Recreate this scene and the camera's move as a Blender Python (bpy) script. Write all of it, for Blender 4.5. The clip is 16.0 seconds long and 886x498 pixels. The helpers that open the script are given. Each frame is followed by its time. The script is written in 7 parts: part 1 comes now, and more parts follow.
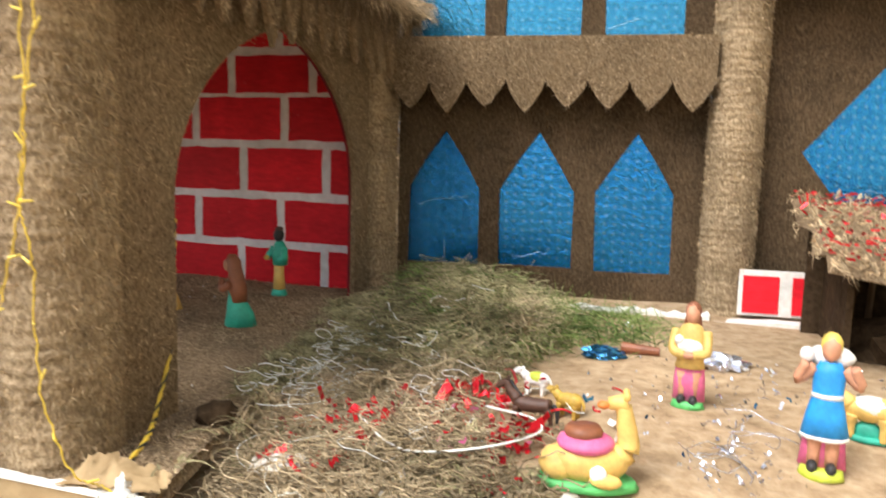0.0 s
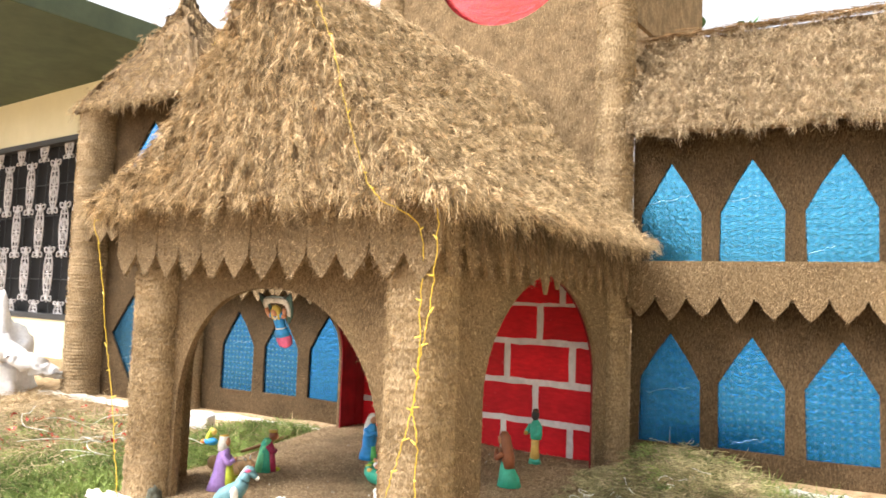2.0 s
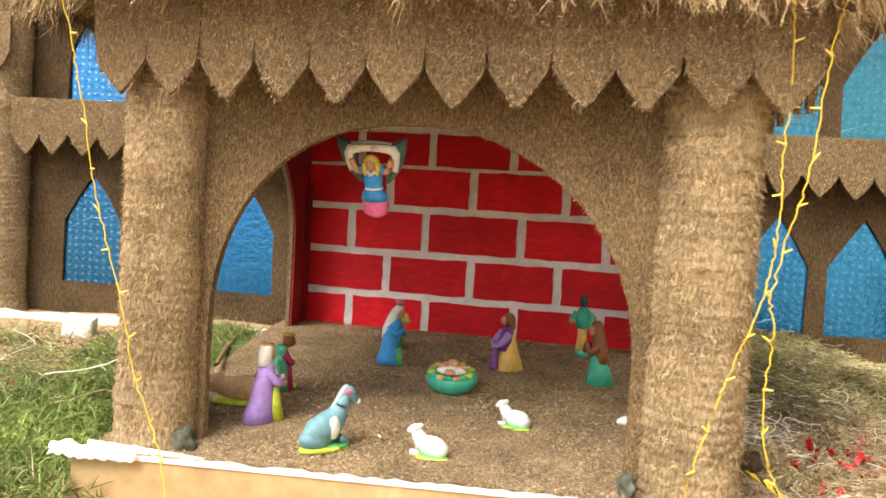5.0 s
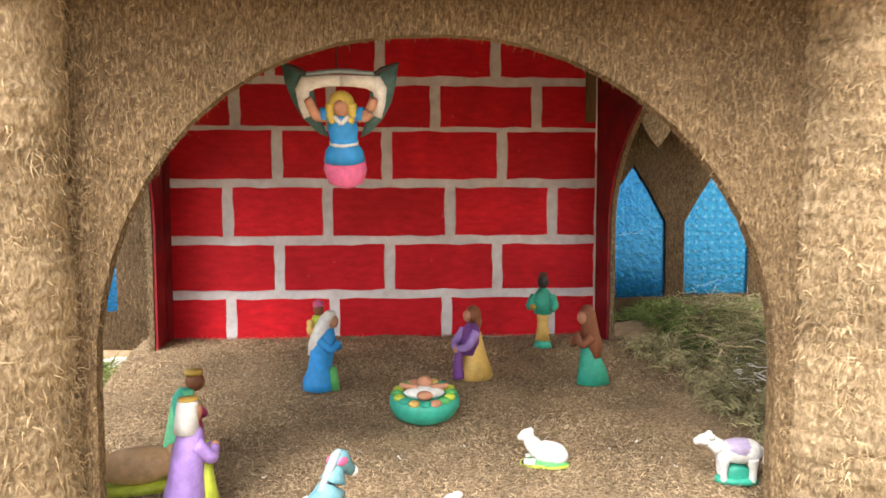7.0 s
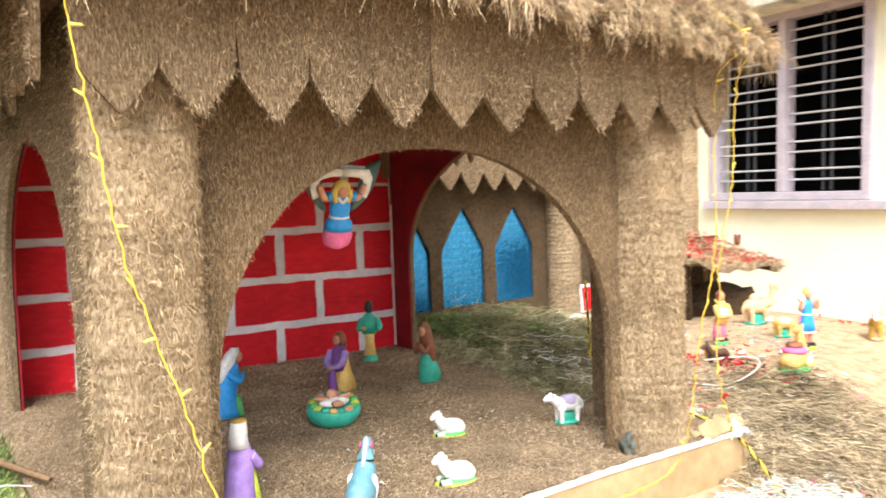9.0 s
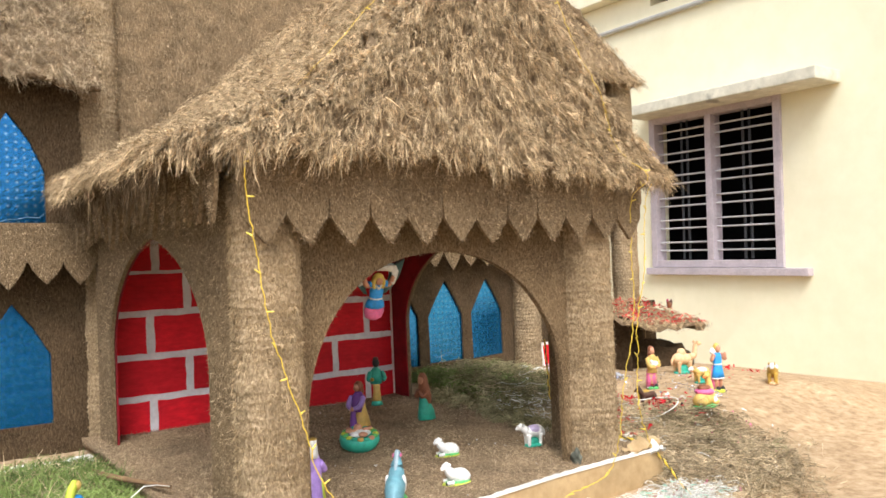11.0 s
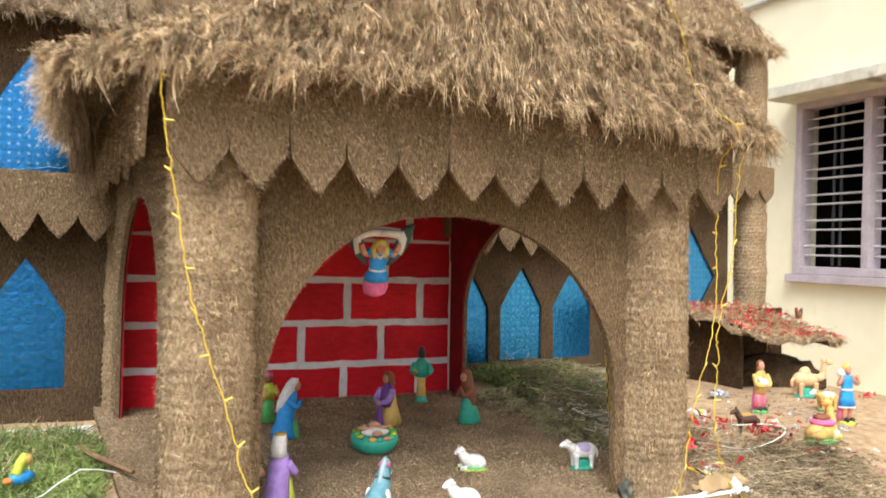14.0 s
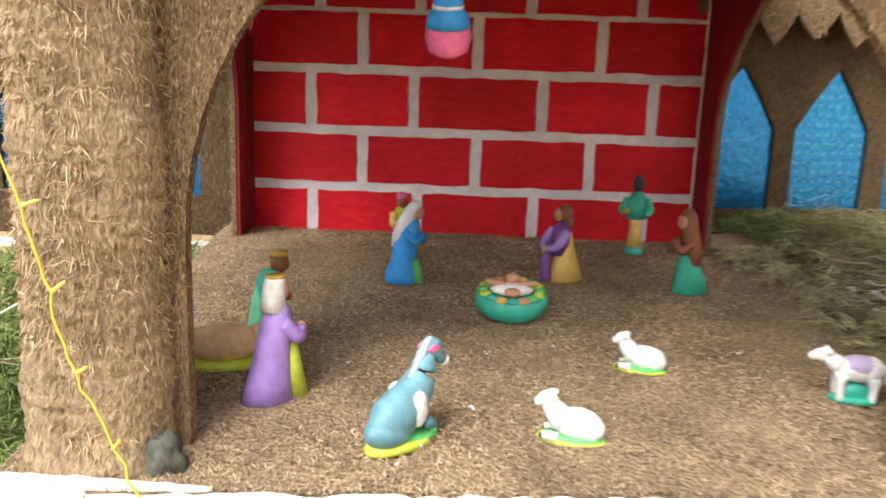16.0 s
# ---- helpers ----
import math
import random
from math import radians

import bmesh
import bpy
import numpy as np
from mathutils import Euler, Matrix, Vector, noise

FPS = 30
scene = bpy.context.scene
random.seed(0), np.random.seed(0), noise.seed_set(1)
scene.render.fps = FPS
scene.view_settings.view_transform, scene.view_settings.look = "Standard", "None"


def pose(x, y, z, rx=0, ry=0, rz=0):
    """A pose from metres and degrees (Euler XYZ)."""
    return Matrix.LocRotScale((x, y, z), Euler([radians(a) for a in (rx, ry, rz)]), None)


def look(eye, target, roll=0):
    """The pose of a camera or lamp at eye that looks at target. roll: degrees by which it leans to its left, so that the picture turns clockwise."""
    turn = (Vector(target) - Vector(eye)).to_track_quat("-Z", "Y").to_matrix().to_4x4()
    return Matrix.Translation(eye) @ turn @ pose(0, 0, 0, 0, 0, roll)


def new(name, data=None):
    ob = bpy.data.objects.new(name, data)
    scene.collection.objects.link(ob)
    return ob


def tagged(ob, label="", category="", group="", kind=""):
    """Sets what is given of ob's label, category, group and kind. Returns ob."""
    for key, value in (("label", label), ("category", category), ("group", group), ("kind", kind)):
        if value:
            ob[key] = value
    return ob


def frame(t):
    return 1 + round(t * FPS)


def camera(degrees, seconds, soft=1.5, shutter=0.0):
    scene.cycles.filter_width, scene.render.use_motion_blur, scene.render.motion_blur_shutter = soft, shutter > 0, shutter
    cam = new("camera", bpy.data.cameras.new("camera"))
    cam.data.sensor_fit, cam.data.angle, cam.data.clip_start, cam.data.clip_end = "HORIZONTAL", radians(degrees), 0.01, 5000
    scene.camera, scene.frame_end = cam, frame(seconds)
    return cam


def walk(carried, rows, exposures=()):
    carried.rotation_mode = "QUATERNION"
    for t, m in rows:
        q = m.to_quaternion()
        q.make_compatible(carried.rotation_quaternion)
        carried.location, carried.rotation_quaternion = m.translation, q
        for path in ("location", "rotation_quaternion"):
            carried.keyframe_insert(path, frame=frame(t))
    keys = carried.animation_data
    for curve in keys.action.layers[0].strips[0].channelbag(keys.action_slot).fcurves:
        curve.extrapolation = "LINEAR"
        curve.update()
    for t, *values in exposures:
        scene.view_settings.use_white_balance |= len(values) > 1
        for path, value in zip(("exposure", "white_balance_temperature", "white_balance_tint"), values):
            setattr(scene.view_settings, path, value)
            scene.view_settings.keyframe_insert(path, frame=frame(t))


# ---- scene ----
cam = camera(61.1, 16.0, soft=1.6, shutter=0.35)
PATH = [
    (0, (1.525, -0.798, 0.497), (0.878, 1.078, 0.251), 1.6),
    (0.5, (1.585, -0.89, 0.566), (0.715, 0.906, 0.435), 3.3),
    (1, (1.71, -1.042, 0.618), (0.58, 0.608, 0.598), 3.6),
    (1.5, (1.765, -1.305, 0.639), (0.533, 0.269, 0.715), 1.2),
    (2, (1.76, -1.449, 0.675), (0.582, 0.161, 0.815), 2.1),
    (2.5, (1.65, -1.455, 0.66), (0.527, 0.194, 0.793), 3.9),
    (3, (1.373, -1.383, 0.658), (0.276, 0.287, 0.751), 0.9),
    (3.5, (1.071, -1.38, 0.636), (-0.056, 0.272, 0.684), 1.4),
    (4, (0.773, -1.428, 0.603), (-0.099, 0.372, 0.585), -0.3),
    (4.2, (0.689, -1.423, 0.587), (-0.057, 0.431, 0.514), 0.8),
    (6.3, (-0.067, -1.155, 0.484), (-0.07, 0.843, 0.389), -1.3),
    (6.5, (-0.078, -1.061, 0.492), (-0.018, 0.935, 0.384), -1.8),
    (7, (-0.103, -0.874, 0.494), (0.032, 1.116, 0.342), -0.0),
    (7.5, (-0.247, -0.809, 0.507), (0.105, 1.148, 0.296), -0.6),
    (8, (-0.393, -0.883, 0.532), (0.305, 0.985, 0.373), 0.8),
    (8.5, (-0.57, -1.053, 0.557), (0.295, 0.745, 0.419), 0.5),
    (9, (-0.821, -1.165, 0.574), (0.229, 0.534, 0.47), -2.0),
    (9.2, (-0.928, -1.187, 0.587), (0.215, 0.451, 0.509), -2.8),
    (11.3, (-1.334, -1.776, 0.657), (-0.2, -0.13, 0.717), -1.6),
    (11.5, (-1.346, -1.798, 0.66), (-0.238, -0.134, 0.735), 0.1),
    (12, (-1.315, -1.835, 0.686), (-0.316, -0.111, 0.864), -0.4),
    (12.5, (-1.274, -1.848, 0.702), (-0.297, -0.126, 0.98), -1.2),
    (13, (-1.202, -1.824, 0.666), (-0.235, -0.095, 0.941), -0.1),
    (13.5, (-1.03, -1.675, 0.602), (-0.129, 0.104, 0.749), 1.4),
    (14, (-0.787, -1.497, 0.577), (0.022, 0.331, 0.625), 1.0),
    (14.5, (-0.569, -1.41, 0.518), (0.088, 0.477, 0.43), 0.3),
    (15, (-0.289, -1.316, 0.475), (0.101, 0.632, 0.248), 0.8),
    (15.5, (-0.174, -1.048, 0.459), (0.021, 0.918, 0.149), 2.8),
    (16, (-0.147, -0.793, 0.439), (-0.19, 1.169, 0.054), 2.1),
]
EXPOSURES = [(0, 0.86, 6200, 10), (0.5, 1.22, 6350, 10), (1, 1.48, 6450, 10), (1.5, 1.48, 6600, 10), (2, 1.52, 6650, 10), (2.5, 1.45, 6750, 10), (3, 1.3, 7000, 10), (3.5, 1.16, 7150, 10), (4, 1.16, 7200, 10), (6.5, 1.33, 6700, 10), (7, 1.55, 6500, 10), (7.5, 1.76, 6400, 10), (8, 1.95, 6100, 10), (8.5, 1.9, 6100, 10), (9, 1.42, 6100, 10), (11.5, 0.83, 6200, 10), (12.5, 0.78, 6200, 10), (13, 0.83, 6200, 10), (13.5, 0.76, 6250, 10), (14, 0.82, 6200, 10), (14.5, 0.93, 6200, 10), (15, 0.94, 6300, 10), (15.5, 0.98, 6500, 10), (16, 1.16, 6400, 10)]
walk(cam, [(t, look(eye, target, roll)) for t, eye, target, roll in PATH], EXPOSURES)

# ---- world, sun and exposure ----
world = bpy.data.worlds.new("overcast_sky")
scene.world = world
world.use_nodes = True
wn, wl = world.node_tree.nodes, world.node_tree.links
wn.clear()
SUN_EL, SUN_AZ = radians(52), radians(209)
sky = wn.new("ShaderNodeTexSky")
sky.sky_type = "NISHITA"
sky.sun_disc = False
sky.sun_elevation, sky.sun_rotation = SUN_EL, SUN_AZ
sky.dust_density, sky.ozone_density = 4.0, 0.6
hsv = wn.new("ShaderNodeHueSaturation")
hsv.inputs["Saturation"].default_value = 0.22
bg = wn.new("ShaderNodeBackground")
bg.inputs["Strength"].default_value = 0.15
wo = wn.new("ShaderNodeOutputWorld")
wl.new(sky.outputs[0], hsv.inputs["Color"])
wl.new(hsv.outputs[0], bg.inputs["Color"])
wl.new(bg.outputs[0], wo.inputs["Surface"])

sun = new("sun", bpy.data.lights.new("sun", "SUN"))
sun.data.energy, sun.data.angle, sun.data.color = 1.6, radians(30), (1.0, 0.95, 0.87)
SUN_WAY = Vector((math.sin(SUN_AZ) * math.cos(SUN_EL), math.cos(SUN_AZ) * math.cos(SUN_EL), math.sin(SUN_EL)))
sun.matrix_world = look(SUN_WAY * 20, (0, 0, 0))


# ---- materials ----
def shader(name, colors, scale=40.0, rough=0.85, metal=0.0, bump=0.3, bump_scale=None, detail=6.0, stretch=(1, 1, 1), big=2.0,
           big_mix=0.35, island=0.0, piece=0.0, sheen=0.0, spec=0.3, distance=0.004, stain=None, fibre=0.0):
    """A surface with fine grain between two colours, large uneven patches, and relief."""
    mat = bpy.data.materials.new(name)
    mat.use_nodes = True
    n, k = mat.node_tree.nodes, mat.node_tree.links
    b = n["Principled BSDF"]
    tc = n.new("ShaderNodeTexCoord")
    mp = n.new("ShaderNodeMapping")
    mp.inputs["Scale"].default_value = stretch
    k.new(tc.outputs["Object"], mp.inputs["Vector"])
    fine = n.new("ShaderNodeTexNoise")
    fine.inputs["Scale"].default_value, fine.inputs["Detail"].default_value, fine.inputs["Roughness"].default_value = scale, detail, 0.65
    k.new(mp.outputs[0], fine.inputs["Vector"])
    ramp = n.new("ShaderNodeValToRGB")
    e = ramp.color_ramp.elements
    e[0].position, e[1].position = 0.32, 0.70
    e[0].color, e[1].color = (*colors[0], 1), (*colors[-1], 1)
    if len(colors) == 3:
        m = e.new(0.5)
        m.color = (*colors[1], 1)
    grain = fine.outputs["Fac"]
    if fibre:
        # crossing threads: noise drawn out along slanted lines both ways
        for slant in (38, -52):
            turn = n.new("ShaderNodeMapping")
            turn.inputs["Rotation"].default_value = (0, radians(slant), 0)
            turn.inputs["Scale"].default_value = (1, 1, 0.28)
            warp = n.new("ShaderNodeTexNoise")
            warp.inputs["Scale"].default_value, warp.inputs["Detail"].default_value = scale * fibre, 3.0
            warp.inputs["Distortion"].default_value = 0.6
            k.new(tc.outputs["Object"], turn.inputs["Vector"])
            k.new(turn.outputs[0], warp.inputs["Vector"])
            top = n.new("ShaderNodeMath")
            top.operation = "MAXIMUM"
            k.new(grain, top.inputs[0])
            k.new(warp.outputs["Fac"], top.inputs[1])
            grain = top.outputs[0]
        drop = n.new("ShaderNodeMath")
        drop.operation = "SUBTRACT"
        drop.inputs[1].default_value = 0.075
        k.new(grain, drop.inputs[0])
        grain = drop.outputs[0]
    k.new(grain, ramp.inputs["Fac"])
    wide = n.new("ShaderNodeTexNoise")
    wide.inputs["Scale"].default_value, wide.inputs["Detail"].default_value = big, 4.0
    k.new(tc.outputs["Object"], wide.inputs["Vector"])
    val = n.new("ShaderNodeMapRange")
    val.inputs["From Min"].default_value, val.inputs["From Max"].default_value = 0.3, 0.7
    val.inputs["To Min"].default_value, val.inputs["To Max"].default_value = 1 - big_mix, 1 + big_mix
    k.new(wide.outputs["Fac"], val.inputs["Value"])
    hs = n.new("ShaderNodeHueSaturation")
    k.new(ramp.outputs[0], hs.inputs["Color"])
    last = val.outputs[0]
    for amount, node, out in ((island, "ShaderNodeNewGeometry", "Random Per Island"), (piece, "ShaderNodeObjectInfo", "Random")):
        if amount:
            g = n.new(node)
            r = n.new("ShaderNodeMapRange")
            r.inputs["To Min"].default_value, r.inputs["To Max"].default_value = 1 - amount, 1 + amount
            k.new(g.outputs[out], r.inputs["Value"])
            mul = n.new("ShaderNodeMath")
            mul.operation = "MULTIPLY"
            k.new(last, mul.inputs[0])
            k.new(r.outputs[0], mul.inputs[1])
            last = mul.outputs[0]
    k.new(last, hs.inputs["Value"])
    color = hs.outputs[0]
    if stain:
        sn = n.new("ShaderNodeTexNoise")
        sn.inputs["Scale"].default_value, sn.inputs["Detail"].default_value = stain[1], 8.0
        k.new(tc.outputs["Object"], sn.inputs["Vector"])
        sr = n.new("ShaderNodeMapRange")
        sr.inputs["From Min"].default_value, sr.inputs["From Max"].default_value = stain[2], stain[2] + 0.08
        k.new(sn.outputs["Fac"], sr.inputs["Value"])
        mx = n.new("ShaderNodeMix")
        mx.data_type = "RGBA"
        k.new(sr.outputs[0], mx.inputs[0])
        k.new(color, mx.inputs[6])
        mx.inputs[7].default_value = (*stain[0], 1)
        color = mx.outputs[2]
    k.new(color, b.inputs["Base Color"])
    b.inputs["Roughness"].default_value, b.inputs["Metallic"].default_value = rough, metal
    b.inputs["Specular IOR Level"].default_value = spec
    if sheen:
        b.inputs["Sheen Weight"].default_value = sheen
    if bump:
        bn = n.new("ShaderNodeTexNoise")
        bn.inputs["Scale"].default_value, bn.inputs["Detail"].default_value = bump_scale or scale, detail
        k.new(mp.outputs[0], bn.inputs["Vector"])
        bp = n.new("ShaderNodeBump")
        bp.inputs["Strength"].default_value, bp.inputs["Distance"].default_value = bump, distance
        k.new(grain if fibre else bn.outputs["Fac"], bp.inputs["Height"])
        k.new(bp.outputs[0], b.inputs["Normal"])
    return mat


def foil(name, color, dots=0.12):
    """Crinkled metal foil with a small embossed dot pattern."""
    mat = bpy.data.materials.new(name)
    mat.use_nodes = True
    n, k = mat.node_tree.nodes, mat.node_tree.links
    b = n["Principled BSDF"]
    tc = n.new("ShaderNodeTexCoord")
    wr = n.new("ShaderNodeTexNoise")
    wr.inputs["Scale"].default_value, wr.inputs["Detail"].default_value, wr.inputs["Distortion"].default_value = 46.0, 7.0, 0.8
    k.new(tc.outputs["Object"], wr.inputs["Vector"])
    mix = n.new("ShaderNodeValToRGB")
    e = mix.color_ramp.elements
    e[0].position, e[1].position = 0.25, 0.8
    e[0].color = (color[0] * 0.7, color[1] * 0.75, color[2] * 0.8, 1)
    e[1].color = (min(1, color[0] * 1.3 + 0.02), min(1, color[1] * 1.25), min(1, color[2] * 1.15), 1)
    k.new(wr.outputs["Fac"], mix.inputs["Fac"])
    out = mix.outputs[0]
    height = wr.outputs["Fac"]
    if dots:
        vo = n.new("ShaderNodeTexVoronoi")
        vo.voronoi_dimensions = "2D"
        vo.inputs["Scale"].default_value, vo.inputs["Randomness"].default_value = 34.0, 0.15
        flat = n.new("ShaderNodeMapping")
        flat.inputs["Rotation"].default_value = (math.pi / 2, 0, 0)
        k.new(tc.outputs["Object"], flat.inputs["Vector"])
        k.new(flat.outputs[0], vo.inputs["Vector"])
        dr = n.new("ShaderNodeMapRange")
        dr.inputs["From Min"].default_value, dr.inputs["From Max"].default_value = 0.06, 0.26
        dr.inputs["To Min"].default_value, dr.inputs["To Max"].default_value = dots, 0.0
        k.new(vo.outputs["Distance"], dr.inputs["Value"])
        mx = n.new("ShaderNodeMix")
        mx.data_type = "RGBA"
        k.new(dr.outputs[0], mx.inputs[0])
        k.new(out, mx.inputs[6])
        mx.inputs[7].default_value = (0.55, 0.75, 0.85, 1)
        out = mx.outputs[2]
    k.new(out, b.inputs["Base Color"])
    b.inputs["Metallic"].default_value, b.inputs["Roughness"].default_value = 0.84, 0.19
    b.inputs["Coat Weight"].default_value, b.inputs["Coat Roughness"].default_value = 0.25, 0.18
    bp = n.new("ShaderNodeBump")
    bp.inputs["Strength"].default_value, bp.inputs["Distance"].default_value = 0.42, 0.005
    k.new(height, bp.inputs["Height"])
    k.new(bp.outputs[0], b.inputs["Normal"])
    return mat


def plain(name, color, rough=0.6, metal=0.0, spec=0.4, var=0.12, scale=60.0, bump=0.15):
    lo, hi = [c * (1 - var) for c in color], [min(1, c * (1 + var)) for c in color]
    return shader(name, (lo, hi), scale, rough, metal, bump, spec=spec, big=9.0, big_mix=var, distance=0.001)


COIR = shader("coir_mat", ((0.055, 0.036, 0.019), (0.205, 0.143, 0.081), (0.46, 0.345, 0.212)), 185, 0.95, fibre=1.5, bump=1.0, detail=8, big=5, big_mix=0.16, spec=0.1, distance=0.006)
COIR_WALL = shader("brown_coir_wall", ((0.050, 0.032, 0.016), (0.185, 0.125, 0.068), (0.43, 0.312, 0.182)), 185, 0.95, fibre=1.5, bump=1.0, detail=8, big=5, big_mix=0.2, spec=0.1, distance=0.006)
WALL_FIBRE = shader("brown_coir_fibre", ((0.125, 0.084, 0.045), (0.42, 0.308, 0.18)), 60, 0.9, bump=0, island=0.5, big=4, big_mix=0.14, spec=0.15)
# coir of the palace walls, with the shade under the eaves in its colour
COIR_SHADED = shader("shaded_coir_sheet", ((0.040, 0.026, 0.014), (0.105, 0.070, 0.039), (0.215, 0.155, 0.092)), 130, 0.95, fibre=1.5, bump=1.0, detail=9, big=6, big_mix=0.25, spec=0.1, distance=0.010)
COIR_MID = shader("tower_coir_sheet", ((0.115, 0.078, 0.043), (0.265, 0.186, 0.108), (0.46, 0.345, 0.212)), 110, 0.95, fibre=1.5, bump=1.0, detail=9, big=13, big_mix=0.32, spec=0.1, distance=0.012)
# fibre darkened to go with the eave shade painted into the coir
SHADED_FIBRE = shader("shaded_coir_fibre", ((0.070, 0.045, 0.024), (0.23, 0.164, 0.098)), 60, 0.9, bump=0, island=0.45, big=4, big_mix=0.12, spec=0.15)
COIR_FIBRE = shader("coir_fibre", ((0.135, 0.090, 0.049), (0.57, 0.435, 0.275)), 60, 0.9, bump=0, island=0.65, big=4, big_mix=0.12, spec=0.15)
STRAW = shader("thatch_straw", ((0.175, 0.115, 0.060), (0.75, 0.575, 0.355)), 30, 0.9, bump=0, island=0.66, big=40, big_mix=0.44, spec=0.12)
MAT_STRAW = shader("matted_straw", ((0.15, 0.106, 0.062), (0.64, 0.50, 0.33)), 30, 0.9, bump=0, island=0.42, big=24, big_mix=0.34, spec=0.1)
RIDGE_STRAW = shader("ridge_straw", ((0.14, 0.085, 0.042), (0.36, 0.235, 0.125)), 30, 0.9, bump=0, island=0.5, spec=0.12)
WRAP = shader("straw_wrap", ((0.225, 0.155, 0.083), (0.56, 0.425, 0.26)), 30, 0.9, bump=0, island=0.34, big=26, big_mix=0.24, spec=0.12)
WRAP_BED = shader("straw_wrap_bed", ((0.15, 0.104, 0.058), (0.30, 0.218, 0.130), (0.50, 0.385, 0.245)), 150, 0.95, bump=1.0, detail=8, big=8, big_mix=0.2, spec=0.1, distance=0.006, stretch=(1, 1, 0.5))
THATCH_BED = shader("thatch_bed", ((0.11, 0.073, 0.041), (0.28, 0.20, 0.120)), 90, 0.95, bump=0.9, stretch=(1, 1, 0.4), spec=0.1, distance=0.01)
BLUE_FOIL = foil("blue_foil", (0.014, 0.245, 0.60), 0.20)
TEAL_FOIL = foil("teal_blue_foil", (0.028, 0.235, 0.40), 0.14)
# the same blue foil, its colour lowered to paint in a dark reflection
DARK_REFLECT_FOIL = foil("blue_foil_dark_reflection", (0.012, 0.215, 0.57), 0.06)
# dots belong to the foil; the darker blue paints in what it reflects
DOTTED_FOIL = foil("dotted_blue_foil", (0.012, 0.18, 0.44), 0.36)
FOIL_CREASE = plain("pale_foil_crease", (0.45, 0.68, 0.85), 0.25, 0.7)
DARK_BLUE = foil("dark_blue_foil", (0.02, 0.15, 0.30), dots=0)
RED_FOIL = foil("red_foil", (0.96, 0.055, 0.10), dots=0)
RED_FOIL.node_tree.nodes["Principled BSDF"].inputs["Roughness"].default_value = 0.16
RED_FOIL.node_tree.nodes["Principled BSDF"].inputs["Coat Weight"].default_value = 1.0
RED_FOIL.node_tree.nodes["Principled BSDF"].inputs["Coat IOR"].default_value = 2.1
BRICK_RED = shader("painted_brick_red", ((0.52, 0.007, 0.015), (0.71, 0.015, 0.027)), 22, 0.6, bump=0.25, big=6, big_mix=0.18, piece=0.12, spec=0.2, distance=0.001, stretch=(1, 1, 3), stain=((0.66, 0.08, 0.09), 30.0, 0.69))
MORTAR = shader("painted_mortar", ((0.62, 0.58, 0.59), (0.82, 0.79, 0.80)), 28, 0.7, bump=0.2, big=5, big_mix=0.12, distance=0.001)
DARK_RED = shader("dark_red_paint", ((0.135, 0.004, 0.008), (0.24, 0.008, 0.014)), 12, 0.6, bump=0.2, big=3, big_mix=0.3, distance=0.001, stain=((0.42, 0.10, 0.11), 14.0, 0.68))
CARD = shader("cardboard", ((0.35, 0.235, 0.115), (0.49, 0.35, 0.185)), 20, 0.75, bump=0.2, big=4, big_mix=0.16, distance=0.002, stain=((0.25, 0.14, 0.06), 5.0, 0.66))
TORN = shader("torn_white_paper", ((0.66, 0.62, 0.55), (0.85, 0.83, 0.78)), 50, 0.85, bump=0.5, distance=0.003)
FLOOR_MAT = shader("coir_floor_mat", ((0.095, 0.063, 0.035), (0.26, 0.185, 0.112), (0.46, 0.35, 0.225)), 140, 0.95, bump=1.0, detail=9, big=7, big_mix=0.3, spec=0.1, distance=0.010)
FLOOR_FIBRE = shader("floor_coir_fibre", ((0.19, 0.132, 0.076), (0.62, 0.47, 0.305)), 60, 0.9, bump=0, island=0.4, big=5, big_mix=0.25, spec=0.12)
SOIL = shader("sandy_soil", ((0.27, 0.18, 0.10), (0.40, 0.28, 0.165), (0.52, 0.39, 0.25)), 26, 0.95, bump=0.8, detail=9, big=1.6, big_mix=0.18, spec=0.1, distance=0.012)
# very dark brown that also paints in shade below the shelter and mat
DARK_FILL = shader("dark_brown_fill", ((0.035, 0.022, 0.012), (0.09, 0.058, 0.032)), 60, 0.95, bump=0.8, big=12, big_mix=0.2, spec=0.1, distance=0.006)
GRASS = shader("grass_blade", ((0.080, 0.125, 0.031), (0.29, 0.365, 0.115)), 5, 0.8, bump=0, island=0.5, big=2.5, big_mix=0.3, spec=0.2)
OLIVE_GRASS = shader("olive_grass", ((0.17, 0.155, 0.07), (0.50, 0.44, 0.245)), 6, 0.85, bump=0, island=0.5, big=3, big_mix=0.3, spec=0.2)
STALK = shader("brown_stalk", ((0.19, 0.142, 0.08), (0.50, 0.39, 0.245)), 6, 0.85, bump=0, island=0.5, big=3, big_mix=0.25, spec=0.2)
DRY_GRASS = shader("dry_grass", ((0.28, 0.212, 0.117), (0.64, 0.505, 0.33)), 6, 0.85, bump=0, island=0.5, big=3, big_mix=0.2, spec=0.2)
CREAM = shader("cream_wall_paint", ((0.79, 0.75, 0.54), (0.84, 0.80, 0.60)), 6, 0.8, bump=0.15, big=1.2, big_mix=0.05, distance=0.002, stain=((0.62, 0.58, 0.42), 1.4, 0.68))
SLAB = shader("stained_cream_paint", ((0.74, 0.70, 0.52), (0.82, 0.78, 0.60)), 9, 0.85, bump=0.3, big=2.5, big_mix=0.1, distance=0.003, stain=((0.36, 0.34, 0.27), 3.2, 0.61))
